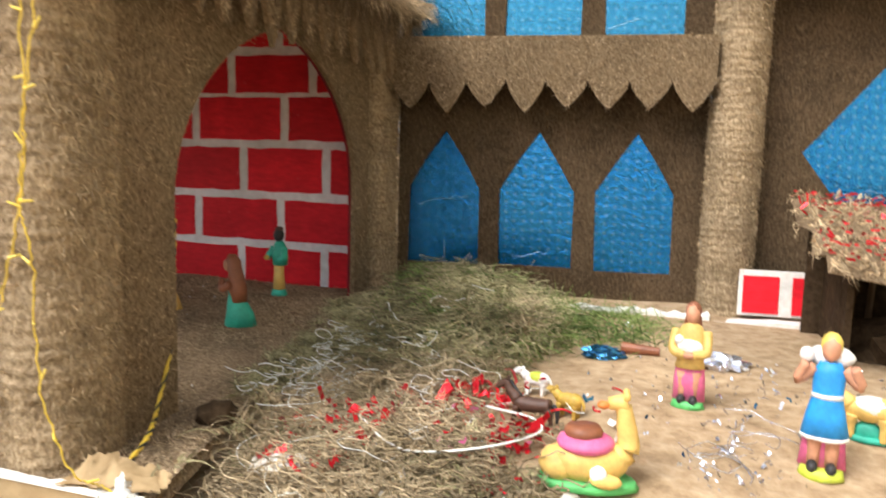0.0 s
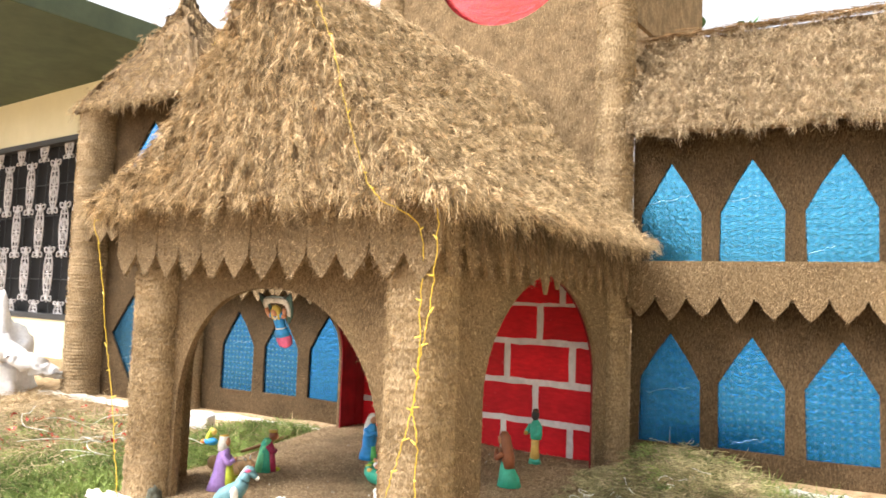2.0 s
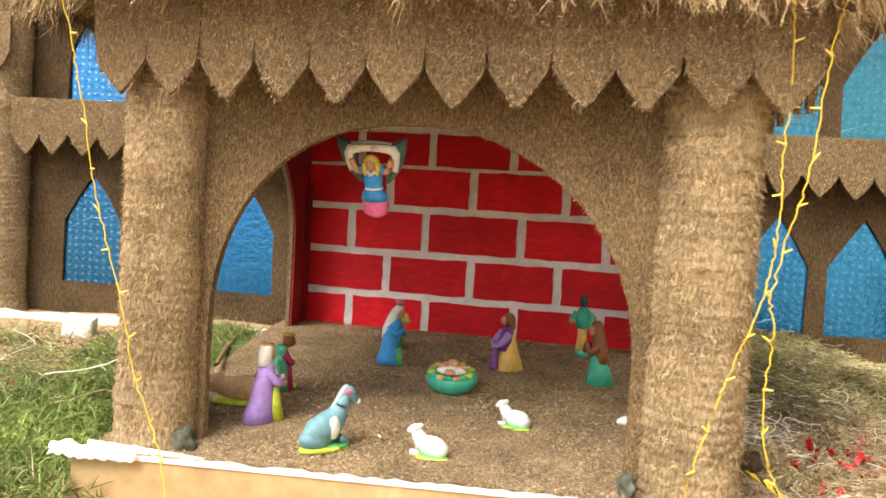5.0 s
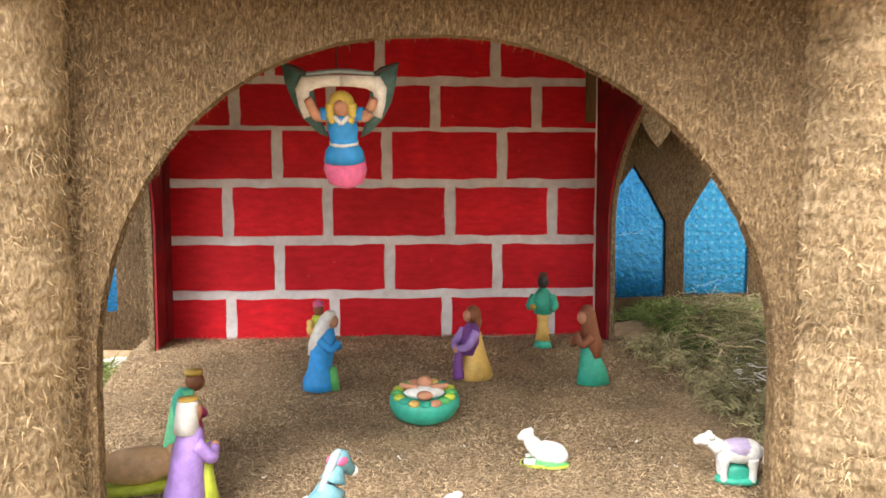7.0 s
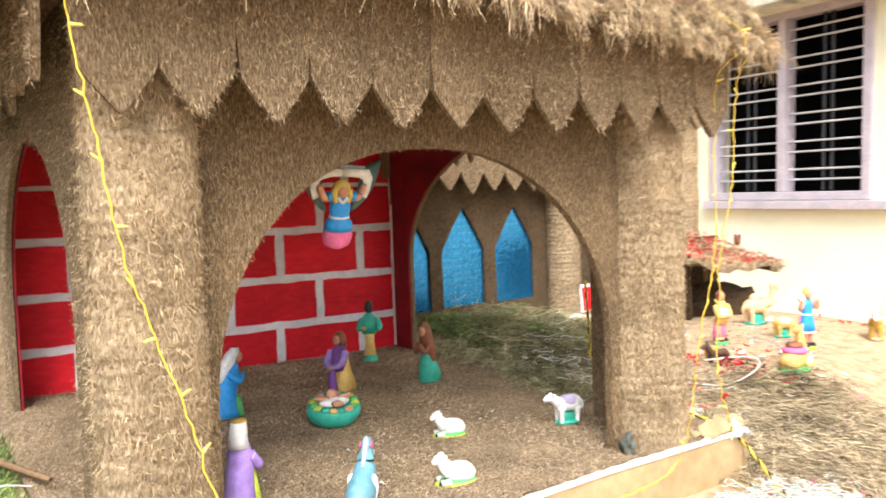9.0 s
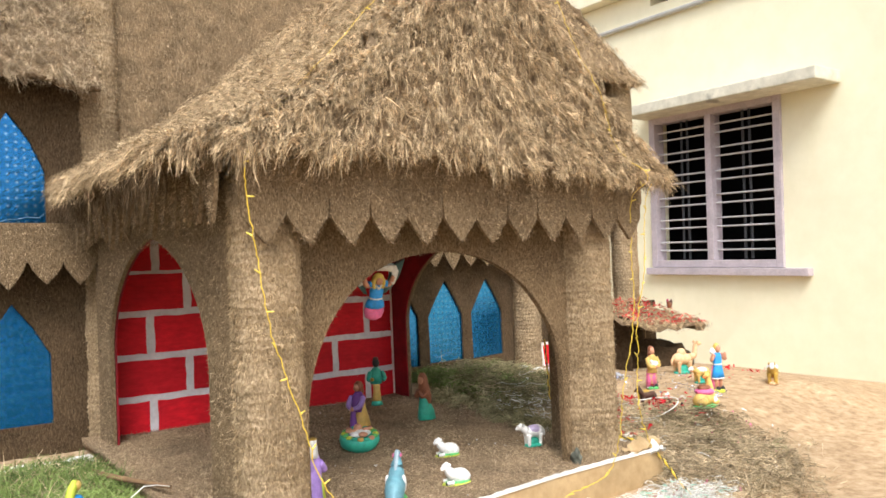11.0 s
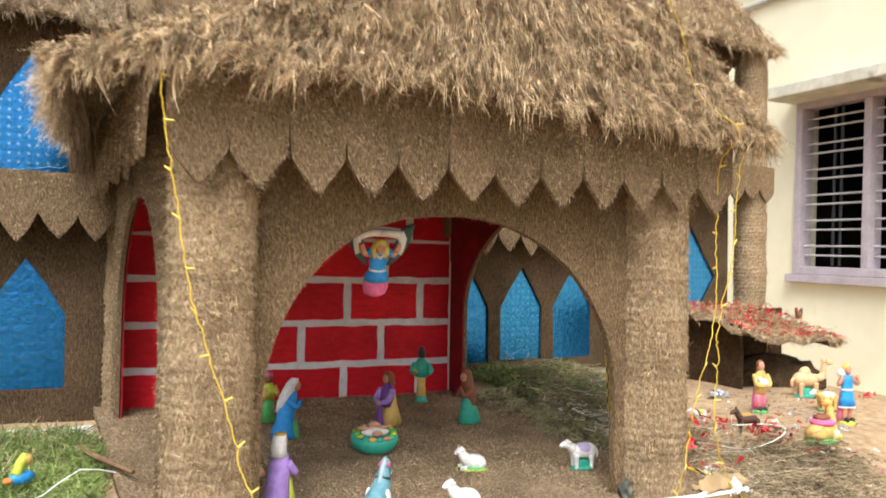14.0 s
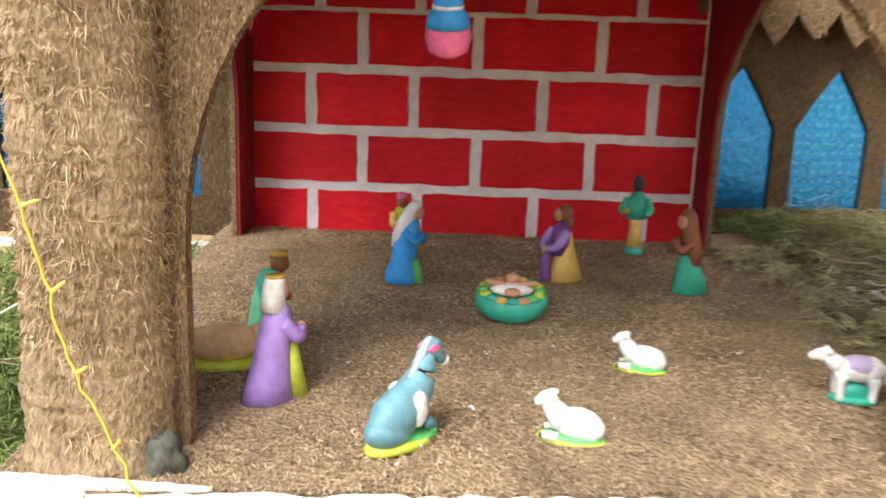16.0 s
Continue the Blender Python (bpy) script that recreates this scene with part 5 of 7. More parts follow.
# ---- painted clay figures: one mesh each ----
class Clay:
    """Collects rounded painted shapes into one mesh."""

    def __init__(self):
        self.bits, self.index, self.mats = [], [], []

    def _mat(self, key):
        if key not in self.mats:
            self.mats.append(key)
        return self.mats.index(key)

    def add(self, v, f, key):
        self.bits.append((np.asarray(v, float), np.asarray(f)))
        self.index += [self._mat(key)] * len(f)
        return self

    def loft(self, rings, key, sides=16):
        """Closed rounded body through rings of (x, y, z, rx, ry)."""
        ang = np.linspace(0, 2 * np.pi, sides, endpoint=False)
        first, last = rings[0], rings[-1]
        rings = [(*first[:3], 0.001, 0.001), *rings, (*last[:3], 0.001, 0.001)]
        v = [[(x + rx * math.cos(a), y + ry * math.sin(a), z) for a in ang] for x, y, z, rx, ry in rings]
        i, j = np.meshgrid(np.arange(len(rings) - 1), np.arange(sides), indexing="ij")
        k = (j + 1) % sides
        f = np.stack([i * sides + j, i * sides + k, (i + 1) * sides + k, (i + 1) * sides + j], -1).reshape(-1, 4)
        return self.add(np.array(v).reshape(-1, 3), f, key)

    def ball(self, c, r, key, sides=14, rows=9):
        r = (r, r, r) if isinstance(r, (int, float)) else r
        th = np.linspace(0.02, np.pi - 0.02, rows)
        ang = np.linspace(0, 2 * np.pi, sides, endpoint=False)
        v = [[(c[0] + r[0] * math.sin(t) * math.cos(a), c[1] + r[1] * math.sin(t) * math.sin(a), c[2] - r[2] * math.cos(t)) for a in ang] for t in th]
        i, j = np.meshgrid(np.arange(rows - 1), np.arange(sides), indexing="ij")
        k = (j + 1) % sides
        f = np.stack([i * sides + j, i * sides + k, (i + 1) * sides + k, (i + 1) * sides + j], -1).reshape(-1, 4)
        return self.add(np.array(v).reshape(-1, 3), f, key)

    def limb(self, points, radii, key, sides=9):
        p = spline(points, 5) if len(points) > 2 else np.linspace(points[0], points[1], 4)
        r = np.interp(np.linspace(0, 1, len(p)), np.linspace(0, 1, len(radii)), radii)
        p = np.vstack([p[:1] + (p[0] - p[1]) * 0.02, p, p[-1:] + (p[-1] - p[-2]) * 0.02])
        r = np.concatenate([[0.0005], r, [0.0005]])
        v, f = tube_np(p, r, sides)
        return self.add(v, f, key)

    def ribbon(self, pairs, y0, y1, key):
        """A flat board between pairs of (x, z) edge points, thick from y0 to y1."""
        v = [(x, y, z) for pair in pairs for x, z in pair for y in (y0, y1)]
        f = []
        for k in range(len(pairs) - 1):
            o, p = 4 * k, 4 * k + 4
            f += [(o, o + 2, p + 2, p), (o + 1, p + 1, p + 3, o + 3), (o, p, p + 1, o + 1), (o + 2, o + 3, p + 3, p + 2)]
        e = 4 * (len(pairs) - 1)
        f += [(0, 1, 3, 2), (e, e + 2, e + 3, e + 1)]
        return self.add(np.array(v), np.array(f), key)

    def done(self, name, label, category, x, y, z, rz=0, size=1.0, rx=0, group="", slim=1.0):
        v, f = join_np(self.bits)
        v = v + RNG.normal(0, 0.0004, v.shape)
        me = mesh_np(name, v, f, [PAINT[k] for k in self.mats], True, self.index)
        ob = put(name, me, None, pose(x, y, z, rx, 0, rz) @ Matrix.Diagonal((size * slim, size * slim, size, 1)))
        return tagged(ob, label, category, group)


CRIB = "painted clay crib figures"
# Figures face -y unless turned.
c = Clay()
c.loft([(0, 0.016, 0, 0.038, 0.046), (0, 0.013, 0.03, 0.034, 0.037), (0, 0.008, 0.07, 0.030, 0.029), (0, 0.003, 0.11, 0.030, 0.026), (0, 0, 0.138, 0.022, 0.020), (0, 0, 0.148, 0.012, 0.012)], "purple")
c.loft([(0, -0.026, 0.002, 0.026, 0.026), (0, -0.022, 0.05, 0.024, 0.018), (0, -0.018, 0.10, 0.016, 0.014)], "lime")
c.loft([(0.006, -0.026, 0.001, 0.014, 0.02), (0.006, -0.024, 0.06, 0.010, 0.012)], "green")
c.limb([(-0.024, 0, 0.122), (-0.026, -0.024, 0.098), (-0.006, -0.040, 0.104)], (0.012, 0.011, 0.008), "purple").limb([(0.024, 0, 0.122), (0.026, -0.024, 0.098), (0.006, -0.040, 0.104)], (0.012, 0.011, 0.008), "purple")
c.ball((0, -0.042, 0.106), 0.008, "skin").ball((0, -0.005, 0.166), (0.014, 0.016, 0.019), "skin")
c.loft([(0, 0.006, 0.136, 0.0235, 0.021), (0, 0.006, 0.158, 0.0205, 0.019), (0, 0.004, 0.178, 0.0175, 0.0175), (0, 0.002, 0.186, 0.0165, 0.0165)], "white").loft([(0, 0.002, 0.185, 0.0168, 0.0168), (0, 0.002, 0.1885, 0.0172, 0.0172)], "gold")
c.done("king_figurine", "kneeling king figurine in purple cloak with white head cloth", "figurine", -0.412, 0.270, floor_z(0.27, -0.41), 126, 1.0, group=CRIB, slim=0.92)

c = Clay()
c.loft([(0, 0.006, 0, 0.036, 0.036), (0, 0.008, 0.04, 0.031, 0.030), (0, 0.010, 0.09, 0.029, 0.025), (0, 0.008, 0.125, 0.024, 0.020), (0, 0.004, 0.142, 0.012, 0.012)], "teal")
c.loft([(0, -0.020, 0, 0.026, 0.022), (0, -0.018, 0.05, 0.022, 0.018), (0, -0.012, 0.11, 0.019, 0.014), (0, -0.006, 0.132, 0.010, 0.010)], "crimson")
c.limb([(-0.024, 0, 0.115), (-0.026, -0.024, 0.088), (-0.004, -0.036, 0.090)], (0.011, 0.010, 0.007), "crimson").limb([(0.024, 0, 0.115), (0.026, -0.024, 0.088), (0.004, -0.036, 0.090)], (0.011, 0.010, 0.007), "crimson")
c.ball((0, -0.022, 0.154), (0.019, 0.020, 0.022), "brown").ball((0, -0.037, 0.150), (0.010, 0.008, 0.013), "skin").loft([(0, -0.020, 0.168, 0.018, 0.019), (0, -0.020, 0.178, 0.019, 0.020)], "gold").ball((0.006, -0.044, 0.008), (0.014, 0.012, 0.010), "lime")
c.loft([(0, 0.024, 0, 0.034, 0.030), (0, 0.020, 0.05, 0.030, 0.024), (0, 0.010, 0.11, 0.027, 0.020), (0, 0.000, 0.140, 0.020, 0.016)], "green_cloak")
c.done("king_figurine", "standing king figurine in green cloak and crimson robe with gold crown", "figurine", -0.490, 0.535, floor_z(0.535), 134, 0.88, group=CRIB)

c = Clay()
c.loft([(0, 0.004, 0, 0.034, 0.036), (0, 0.006, 0.018, 0.032, 0.034), (0, 0.002, 0.045, 0.024, 0.026), (0, -0.006, 0.085, 0.026, 0.026), (0, -0.016, 0.118, 0.020, 0.019), (0, -0.022, 0.135, 0.010, 0.010)], "blue")
c.loft([(0, 0.010, 0.075, 0.018, 0.018), (0, 0.004, 0.105, 0.024, 0.020), (0, -0.008, 0.135, 0.021, 0.019), (0, -0.020, 0.158, 0.018, 0.018), (0, -0.026, 0.172, 0.010, 0.011)], "white")
c.ball((0, -0.032, 0.150), (0.012, 0.012, 0.015), "skin").limb([(0.02, -0.01, 0.112), (0.016, -0.034, 0.092), (0, -0.044, 0.104)], (0.010, 0.009, 0.006), "blue").limb([(-0.02, -0.01, 0.112), (-0.016, -0.034, 0.092), (0, -0.044, 0.104)], (0.010, 0.009, 0.006), "blue")
c.loft([(0.008, -0.026, 0, 0.014, 0.016), (0.006, -0.024, 0.05, 0.008, 0.010)], "green")
c.done("mother_figurine", "kneeling woman figurine in blue robe and white veil", "figurine", -0.272, 0.872, floor_z(0.87), 66, 1.08, group=CRIB)

c = Clay()
c.loft([(0, 0, 0, 0.022, 0.022), (0, 0, 0.05, 0.017, 0.017), (0, 0, 0.085, 0.016, 0.015)], "green").loft([(0, 0, 0.075, 0.022, 0.018), (0, 0, 0.105, 0.023, 0.018), (0, 0, 0.128, 0.014, 0.012)], "lime")
c.limb([(-0.02, 0, 0.115), (-0.026, -0.014, 0.09), (-0.012, -0.024, 0.098)], (0.010, 0.009, 0.006), "yellow").limb([(0.02, 0, 0.115), (0.026, -0.014, 0.09), (0.012, -0.024, 0.098)], (0.010, 0.009, 0.006), "yellow")
c.ball((0, -0.002, 0.142), (0.013, 0.013, 0.016), "brown").ball((0, 0.001, 0.154), (0.014, 0.014, 0.012), "pink")
c.done("shepherd_figurine", "small shepherd figurine in yellow shirt and pink turban", "figurine", -0.292, 1.045, floor_z(1.04), 25, 1.02, group=CRIB)

c = Clay()
c.loft([(0, 0.014, 0, 0.034, 0.044), (0, 0.012, 0.03, 0.030, 0.036), (0, 0.008, 0.07, 0.024, 0.024), (0, 0.004, 0.11, 0.022, 0.018), (0, 0.0, 0.13, 0.012, 0.012)], "yellow")
c.loft([(0, -0.012, 0.060, 0.020, 0.016), (0, -0.004, 0.09, 0.027, 0.020), (0, 0, 0.118, 0.025, 0.018), (0, 0, 0.134, 0.012, 0.011)], "deep_purple")
c.limb([(-0.026, -0.004, 0.115), (-0.026, -0.028, 0.085), (-0.006, -0.040, 0.075)], (0.011, 0.010, 0.007), "purple").limb([(0.026, -0.004, 0.115), (0.026, -0.028, 0.085), (0.006, -0.040, 0.075)], (0.011, 0.010, 0.007), "purple")
c.limb([(0.0, -0.034, 0.074), (0.0, -0.038, 0.04), (0.0, -0.036, 0.006)], (0.009, 0.012, 0.014), "deep_purple").ball((0, -0.042, 0.074), 0.008, "skin")
c.ball((0, 0.004, 0.152), (0.019, 0.019, 0.022), "brown").ball((0, -0.012, 0.150), (0.011, 0.010, 0.014), "skin").ball((0, 0.012, 0.134), (0.018, 0.012, 0.018), "brown")
c.done("father_figurine", "kneeling man figurine in purple and yellow robe with brown hair", "figurine", 0.089, 0.925, floor_z(0.925), -62, 1.04, group=CRIB)

c = Clay()
c.loft([(0, 0, 0, 0.026, 0.024), (0, 0, 0.02, 0.020, 0.019)], "teal").loft([(0, 0, 0.018, 0.020, 0.019), (0, 0, 0.06, 0.015, 0.014), (0, 0, 0.105, 0.017, 0.014)], "yellow")
c.loft([(0, 0.003, 0.09, 0.024, 0.018), (0, 0.003, 0.115, 0.028, 0.020), (0, 0.002, 0.145, 0.022, 0.017), (0, 0, 0.16, 0.010, 0.010)], "teal").limb([(-0.024, 0, 0.14), (-0.034, -0.014, 0.112), (-0.022, -0.028, 0.112)], (0.010, 0.010, 0.006), "teal")
c.limb([(0.024, 0, 0.14), (0.034, -0.012, 0.115), (0.026, -0.026, 0.105)], (0.010, 0.010, 0.006), "teal").ball((0, -0.002, 0.178), (0.015, 0.016, 0.019), "black").ball((0, 0, 0.195), (0.012, 0.012, 0.008), "dark_brown").ball((-0.022, -0.028, 0.112), 0.008, "gold")
c.done("king_figurine", "standing dark king figurine in green cape and yellow robe", "figurine", 0.316, 1.180, floor_z(1.18), -20, 1.04, group=CRIB)

c = Clay()
c.loft([(0, 0.010, 0, 0.033, 0.040), (0, 0.008, 0.03, 0.030, 0.034), (0, 0.0, 0.065, 0.022, 0.022), (0, -0.002, 0.085, 0.018, 0.018)], "teal")
c.loft([(0, 0.004, 0.060, 0.024, 0.022), (0, 0.004, 0.09, 0.026, 0.022), (0, 0.0, 0.118, 0.022, 0.019), (0, -0.004, 0.14, 0.019, 0.018), (0, -0.008, 0.162, 0.017, 0.018), (0, -0.010, 0.176, 0.008, 0.009)], "brown")
c.ball((0, -0.022, 0.150), (0.012, 0.010, 0.015), "skin").limb([(0.02, -0.01, 0.108), (0.014, -0.032, 0.092), (0, -0.036, 0.116)], (0.010, 0.009, 0.006), "brown").limb([(-0.02, -0.01, 0.108), (-0.014, -0.032, 0.092), (0, -0.036, 0.116)], (0.010, 0.009, 0.006), "brown")
c.done("praying_figurine", "kneeling figurine with brown shawl and green skirt", "figurine", 0.370, 0.880, floor_z(0.88), -68, 1.08, group=CRIB)

c = Clay()
c.loft([(0, 0, 0, 0.040, 0.034), (0, 0, 0.012, 0.060, 0.052), (0, 0, 0.030, 0.068, 0.058), (0, 0, 0.045, 0.066, 0.056), (0, 0, 0.052, 0.054, 0.046), (0, 0, 0.046, 0.040, 0.034)], "teal", 22)
for k in range(16):
    a = 2 * math.pi * k / 16
    c.ball((0.052 * math.cos(a), 0.045 * math.sin(a), 0.051), (0.012, 0.010, 0.006), ("green", "lime", "teal", "yellow", "teal", "skin", "green", "lime")[k % 8], 8, 6)
c.ball((0, 0.0, 0.052), (0.040, 0.020, 0.010), "white").ball((0.002, 0.022, 0.062), (0.014, 0.013, 0.013), "skin").limb([(-0.012, 0.006, 0.058), (-0.034, 0.010, 0.060), (-0.046, 0.014, 0.062)], (0.007, 0.006, 0.005), "skin").limb([(0.012, 0.006, 0.058), (0.034, 0.008, 0.060), (0.046, 0.010, 0.062)], (0.007, 0.006, 0.005), "skin").ball((0, -0.020, 0.056), (0.016, 0.012, 0.008), "skin")
c.done("manger_figurine", "round green manger bowl with a small doll on straw", "figurine", -0.037, 0.698, floor_z(0.698) + 0.004, 0, 1.10, 14, group=CRIB)

c = Clay()  # hanging winged figure
c.loft([(0, 0, 0.0, 0.018, 0.014), (0, 0, 0.010, 0.036, 0.024), (0, 0, 0.035, 0.044, 0.028), (0, 0, 0.06, 0.040, 0.026), (0, 0, 0.075, 0.036, 0.024)], "pink", 18)
c.loft([(0, -0.002, 0.055, 0.042, 0.028), (0, -0.002, 0.075, 0.038, 0.026), (0, 0, 0.092, 0.026, 0.020), (0, 0, 0.12, 0.030, 0.020), (0, 0, 0.145, 0.026, 0.016), (0, 0, 0.158, 0.010, 0.010)], "blue", 18)
c.loft([(0, -0.001, 0.090, 0.029, 0.022), (0, -0.001, 0.095, 0.029, 0.022)], "white").ball((0, 0.0, 0.170), (0.026, 0.018, 0.026), "blond").limb([(-0.020, -0.004, 0.172), (-0.022, -0.008, 0.150), (-0.016, -0.014, 0.136)], (0.010, 0.009, 0.005), "blond").limb([(0.020, -0.004, 0.172), (0.022, -0.008, 0.150), (0.016, -0.014, 0.136)], (0.010, 0.009, 0.005), "blond").ball((0, -0.013, 0.166), (0.015, 0.011, 0.017), "skin").limb([(0.014, -0.012, 0.15), (0, -0.019, 0.135)], (0.005, 0.004), "white").limb([(-0.014, -0.012, 0.15), (0, -0.019, 0.135)], (0.005, 0.004), "white")
for s in (-1, 1):
    c.limb([(s * 0.030, 0.0, 0.146), (s * 0.050, -0.004, 0.150), (s * 0.064, -0.004, 0.182)], (0.012, 0.011, 0.008), "skin")
    c.limb([(s * 0.020, 0.002, 0.150), (s * 0.042, -0.002, 0.150)], (0.015, 0.014), "blue")
    c.ribbon([((s * 0.032, 0.100), (s * 0.050, 0.108)), ((s * 0.042, 0.125), (s * 0.078, 0.138)), ((s * 0.050, 0.155), (s * 0.096, 0.170)), ((s * 0.056, 0.190), (s * 0.106, 0.208)), ((s * 0.066, 0.224), (s * 0.112, 0.246))], 0.010, 0.018, "grey_green")
    c.ribbon([((s * 0.058, 0.147), (s * 0.076, 0.140)), ((s * 0.063, 0.170), (s * 0.084, 0.166)), ((s * 0.062, 0.192), (s * 0.088, 0.198)), ((s * 0.048, 0.200), (s * 0.076, 0.222)), ((s * 0.024, 0.203), (s * 0.030, 0.224)), ((0, 0.204), (0, 0.225))], 0.004, 0.0095, "white")
    c.limb([(s * 0.112, 0.014, 0.246), (s * 0.084, 0.012, 0.236), (s * 0.066, 0.010, 0.226)], (0.003, 0.005, 0.004), "black")
c.limb([(-0.066, 0.012, 0.226), (0, 0.012, 0.231), (0.066, 0.012, 0.226)], (0.004, 0.005, 0.004), "grey")
c.done("angel_figurine", "hanging winged figurine in blue blouse and pink skirt", "figurine", -0.174, 0.315, 0.503, -4, 0.77, 22, group=CRIB)
tube("hanging_wire", [(-0.185, 0.262, 0.665), (-0.182, 0.25, 0.80), (-0.18, 0.24, 1.02)], 0.0012, DARK_WIRE, None, 4)
tagged(bpy.data.objects["hanging_wire"], "thin dark wire that holds the winged figurine", "wire")


def lying_sheep(x, y, rz, size, label):
    c = Clay()
    c.loft([(0.0, 0, 0.0, 0.058, 0.030), (0, 0, 0.007, 0.054, 0.027)], "lime").loft([(0.004, 0, 0.003, 0.050, 0.028), (0.004, 0, 0.012, 0.048, 0.026)], "green")
    c.ball((0.008, 0, 0.030), (0.042, 0.024, 0.026), "white", 16, 10).ball((0.030, 0, 0.024), (0.024, 0.023, 0.022), "white")
    c.limb([(-0.014, 0, 0.032), (-0.030, 0, 0.050), (-0.036, 0, 0.062)], (0.022, 0.018, 0.014), "white").ball((-0.041, 0, 0.066), (0.017, 0.013, 0.014), "white").ball((-0.055, 0, 0.061), (0.008, 0.008, 0.008), "white")
    c.ball((-0.034, 0.013, 0.074), (0.009, 0.004, 0.006), "white").ball((-0.034, -0.013, 0.074), (0.009, 0.004, 0.006), "white")
    c.limb([(-0.02, -0.022, 0.012), (-0.044, -0.016, 0.010)], (0.008, 0.007), "white").limb([(-0.02, 0.022, 0.012), (-0.044, 0.016, 0.010)], (0.008, 0.007), "white").ball((-0.046, -0.016, 0.009), 0.005, "black")
    return c.done("sheep_figurine", label, "figurine", x, y, floor_z(y), rz, size, group="small sheep figurines")


lying_sheep(0.016, 0.170, -12, 0.84, "white lying sheep figurine on a green base")
lying_sheep(0.171, 0.440, -16, 0.80, "white lying sheep figurine on a green base")


def standing_beast(name, label, x, y, z, rz, size, body, base, back=None, neck=None, horn=False, long_neck=False, hump=False, bare=False):
    c = Clay()
    if not bare:
        c.loft([(0, 0, 0, 0.046, 0.026), (0, 0, 0.010, 0.042, 0.022)], base)
        c.ball((0, 0, 0.016), (0.030, 0.016, 0.022), base)
    for sx in (-0.028, 0.028):
        for sy in (-0.013, 0.013):
            c.limb([(sx, sy, 0.052), (sx * 1.05, sy, 0.028), (sx, sy, 0.004)], (0.012, 0.008, 0.007), body)
    c.ball((0, 0, 0.062), (0.048, 0.024, 0.025), body, 16, 10).ball((0.022, 0, 0.064), (0.028, 0.025, 0.025), body)
    if back:
        c.ball((0.006, 0, 0.069), (0.042, 0.0255, 0.021), back)
    if long_neck:
        c.limb([(-0.036, 0, 0.066), (-0.064, 0, 0.072), (-0.070, 0, 0.100), (-0.074, 0, 0.118)], (0.016, 0.013, 0.010, 0.010), body).ball((-0.086, 0, 0.122), (0.020, 0.010, 0.010), body)
    else:
        c.limb([(-0.034, 0, 0.068), (-0.054, 0, 0.084)], (0.018, 0.013), body).ball((-0.064, 0, 0.086), (0.018, 0.012, 0.013), neck or body).ball((-0.080, 0, 0.082), (0.008, 0.008, 0.008), neck or body)
    if hump:
        c.ball((0.004, 0, 0.088), (0.022, 0.016, 0.020), body)
    for s in (-1, 1):
        c.ball((-0.054 if not long_neck else -0.076, s * 0.012, 0.094 if not long_neck else 0.130), (0.007, 0.004, 0.007), body)
        if horn:
            c.limb([(-0.058, s * 0.007, 0.096), (-0.052, s * 0.010, 0.112), (-0.044, s * 0.012, 0.116)], (0.004, 0.003, 0.002), "dark_brown")
    c.limb([(0.046, 0, 0.07), (0.056, 0, 0.056), (0.055, 0, 0.038)], (0.006, 0.005, 0.004), body)
    return c.done(name, label, "figurine", x, y, z, rz, size, group=CRIB)


standing_beast("sheep_figurine", "standing white sheep figurine with grey back on a green base", 0.487, 0.350, floor_z(0.35), -8, 0.84, "white", "teal", "lilac", "white")

c = Clay()  # donkey lying down
c.loft([(0.0, 0, 0, 0.078, 0.040), (0, 0, 0.009, 0.072, 0.036)], "lime", 18).loft([(0.022, 0, 0.004, 0.052, 0.036), (0.022, 0, 0.012, 0.048, 0.032)], "green", 18)
c.limb([(-0.062, 0, 0.022), (-0.034, 0, 0.038), (0.002, 0, 0.052), (0.030, 0, 0.074), (0.047, 0, 0.104), (0.054, 0, 0.122)], (0.018, 0.034, 0.036, 0.029, 0.021, 0.0115), "sky", 16)
c.ball((-0.030, 0, 0.026), (0.048, 0.033, 0.026), "sky", 16, 10).ball((0.064, 0, 0.126), (0.022, 0.014, 0.018), "sky").limb([(0.066, 0, 0.124), (0.090, 0, 0.106)], (0.014, 0.010), "sky").ball((0.094, 0, 0.103), (0.010, 0.010, 0.009), "white")
c.limb([(0.062, 0, 0.140), (0.050, 0, 0.134), (0.030, 0, 0.110), (0.006, 0, 0.082)], (0.008, 0.009, 0.008, 0.004), "grey")
for s in (-1, 1):
    c.ball((0.056, s * 0.0135, 0.130), (0.013, 0.003, 0.006), "pink")
    c.ball((0.008, s * 0.028, 0.054), (0.018, 0.010, 0.027), "white").limb([(0.034, s * 0.018, 0.026), (0.058, s * 0.016, 0.014)], (0.010, 0.007), "sky")
c.done("donkey_figurine", "pale blue-grey lying donkey figurine with white saddle cloth", "figurine", -0.213, 0.150, floor_z(0.15, -0.21), 50, 0.94, group=CRIB, slim=0.88)

c = Clay()  # ox lying behind the kings
c.loft([(0, 0, 0, 0.085, 0.040), (0, 0, 0.012, 0.080, 0.036)], "lime", 18).ball((0, 0, 0.042), (0.078, 0.034, 0.034), "tan", 18, 11).ball((-0.07, 0, 0.052), (0.030, 0.026, 0.028), "tan").limb([(0.06, 0, 0.052), (0.086, 0, 0.066)], (0.024, 0.018), "tan").ball((0.098, 0, 0.066), (0.022, 0.017, 0.017), "tan").ball((0.116, 0, 0.060), (0.010, 0.011, 0.010), "skin")
for s in (-1, 1):
    c.limb([(0.092, s * 0.012, 0.080), (0.088, s * 0.024, 0.094)], (0.004, 0.002), "white")
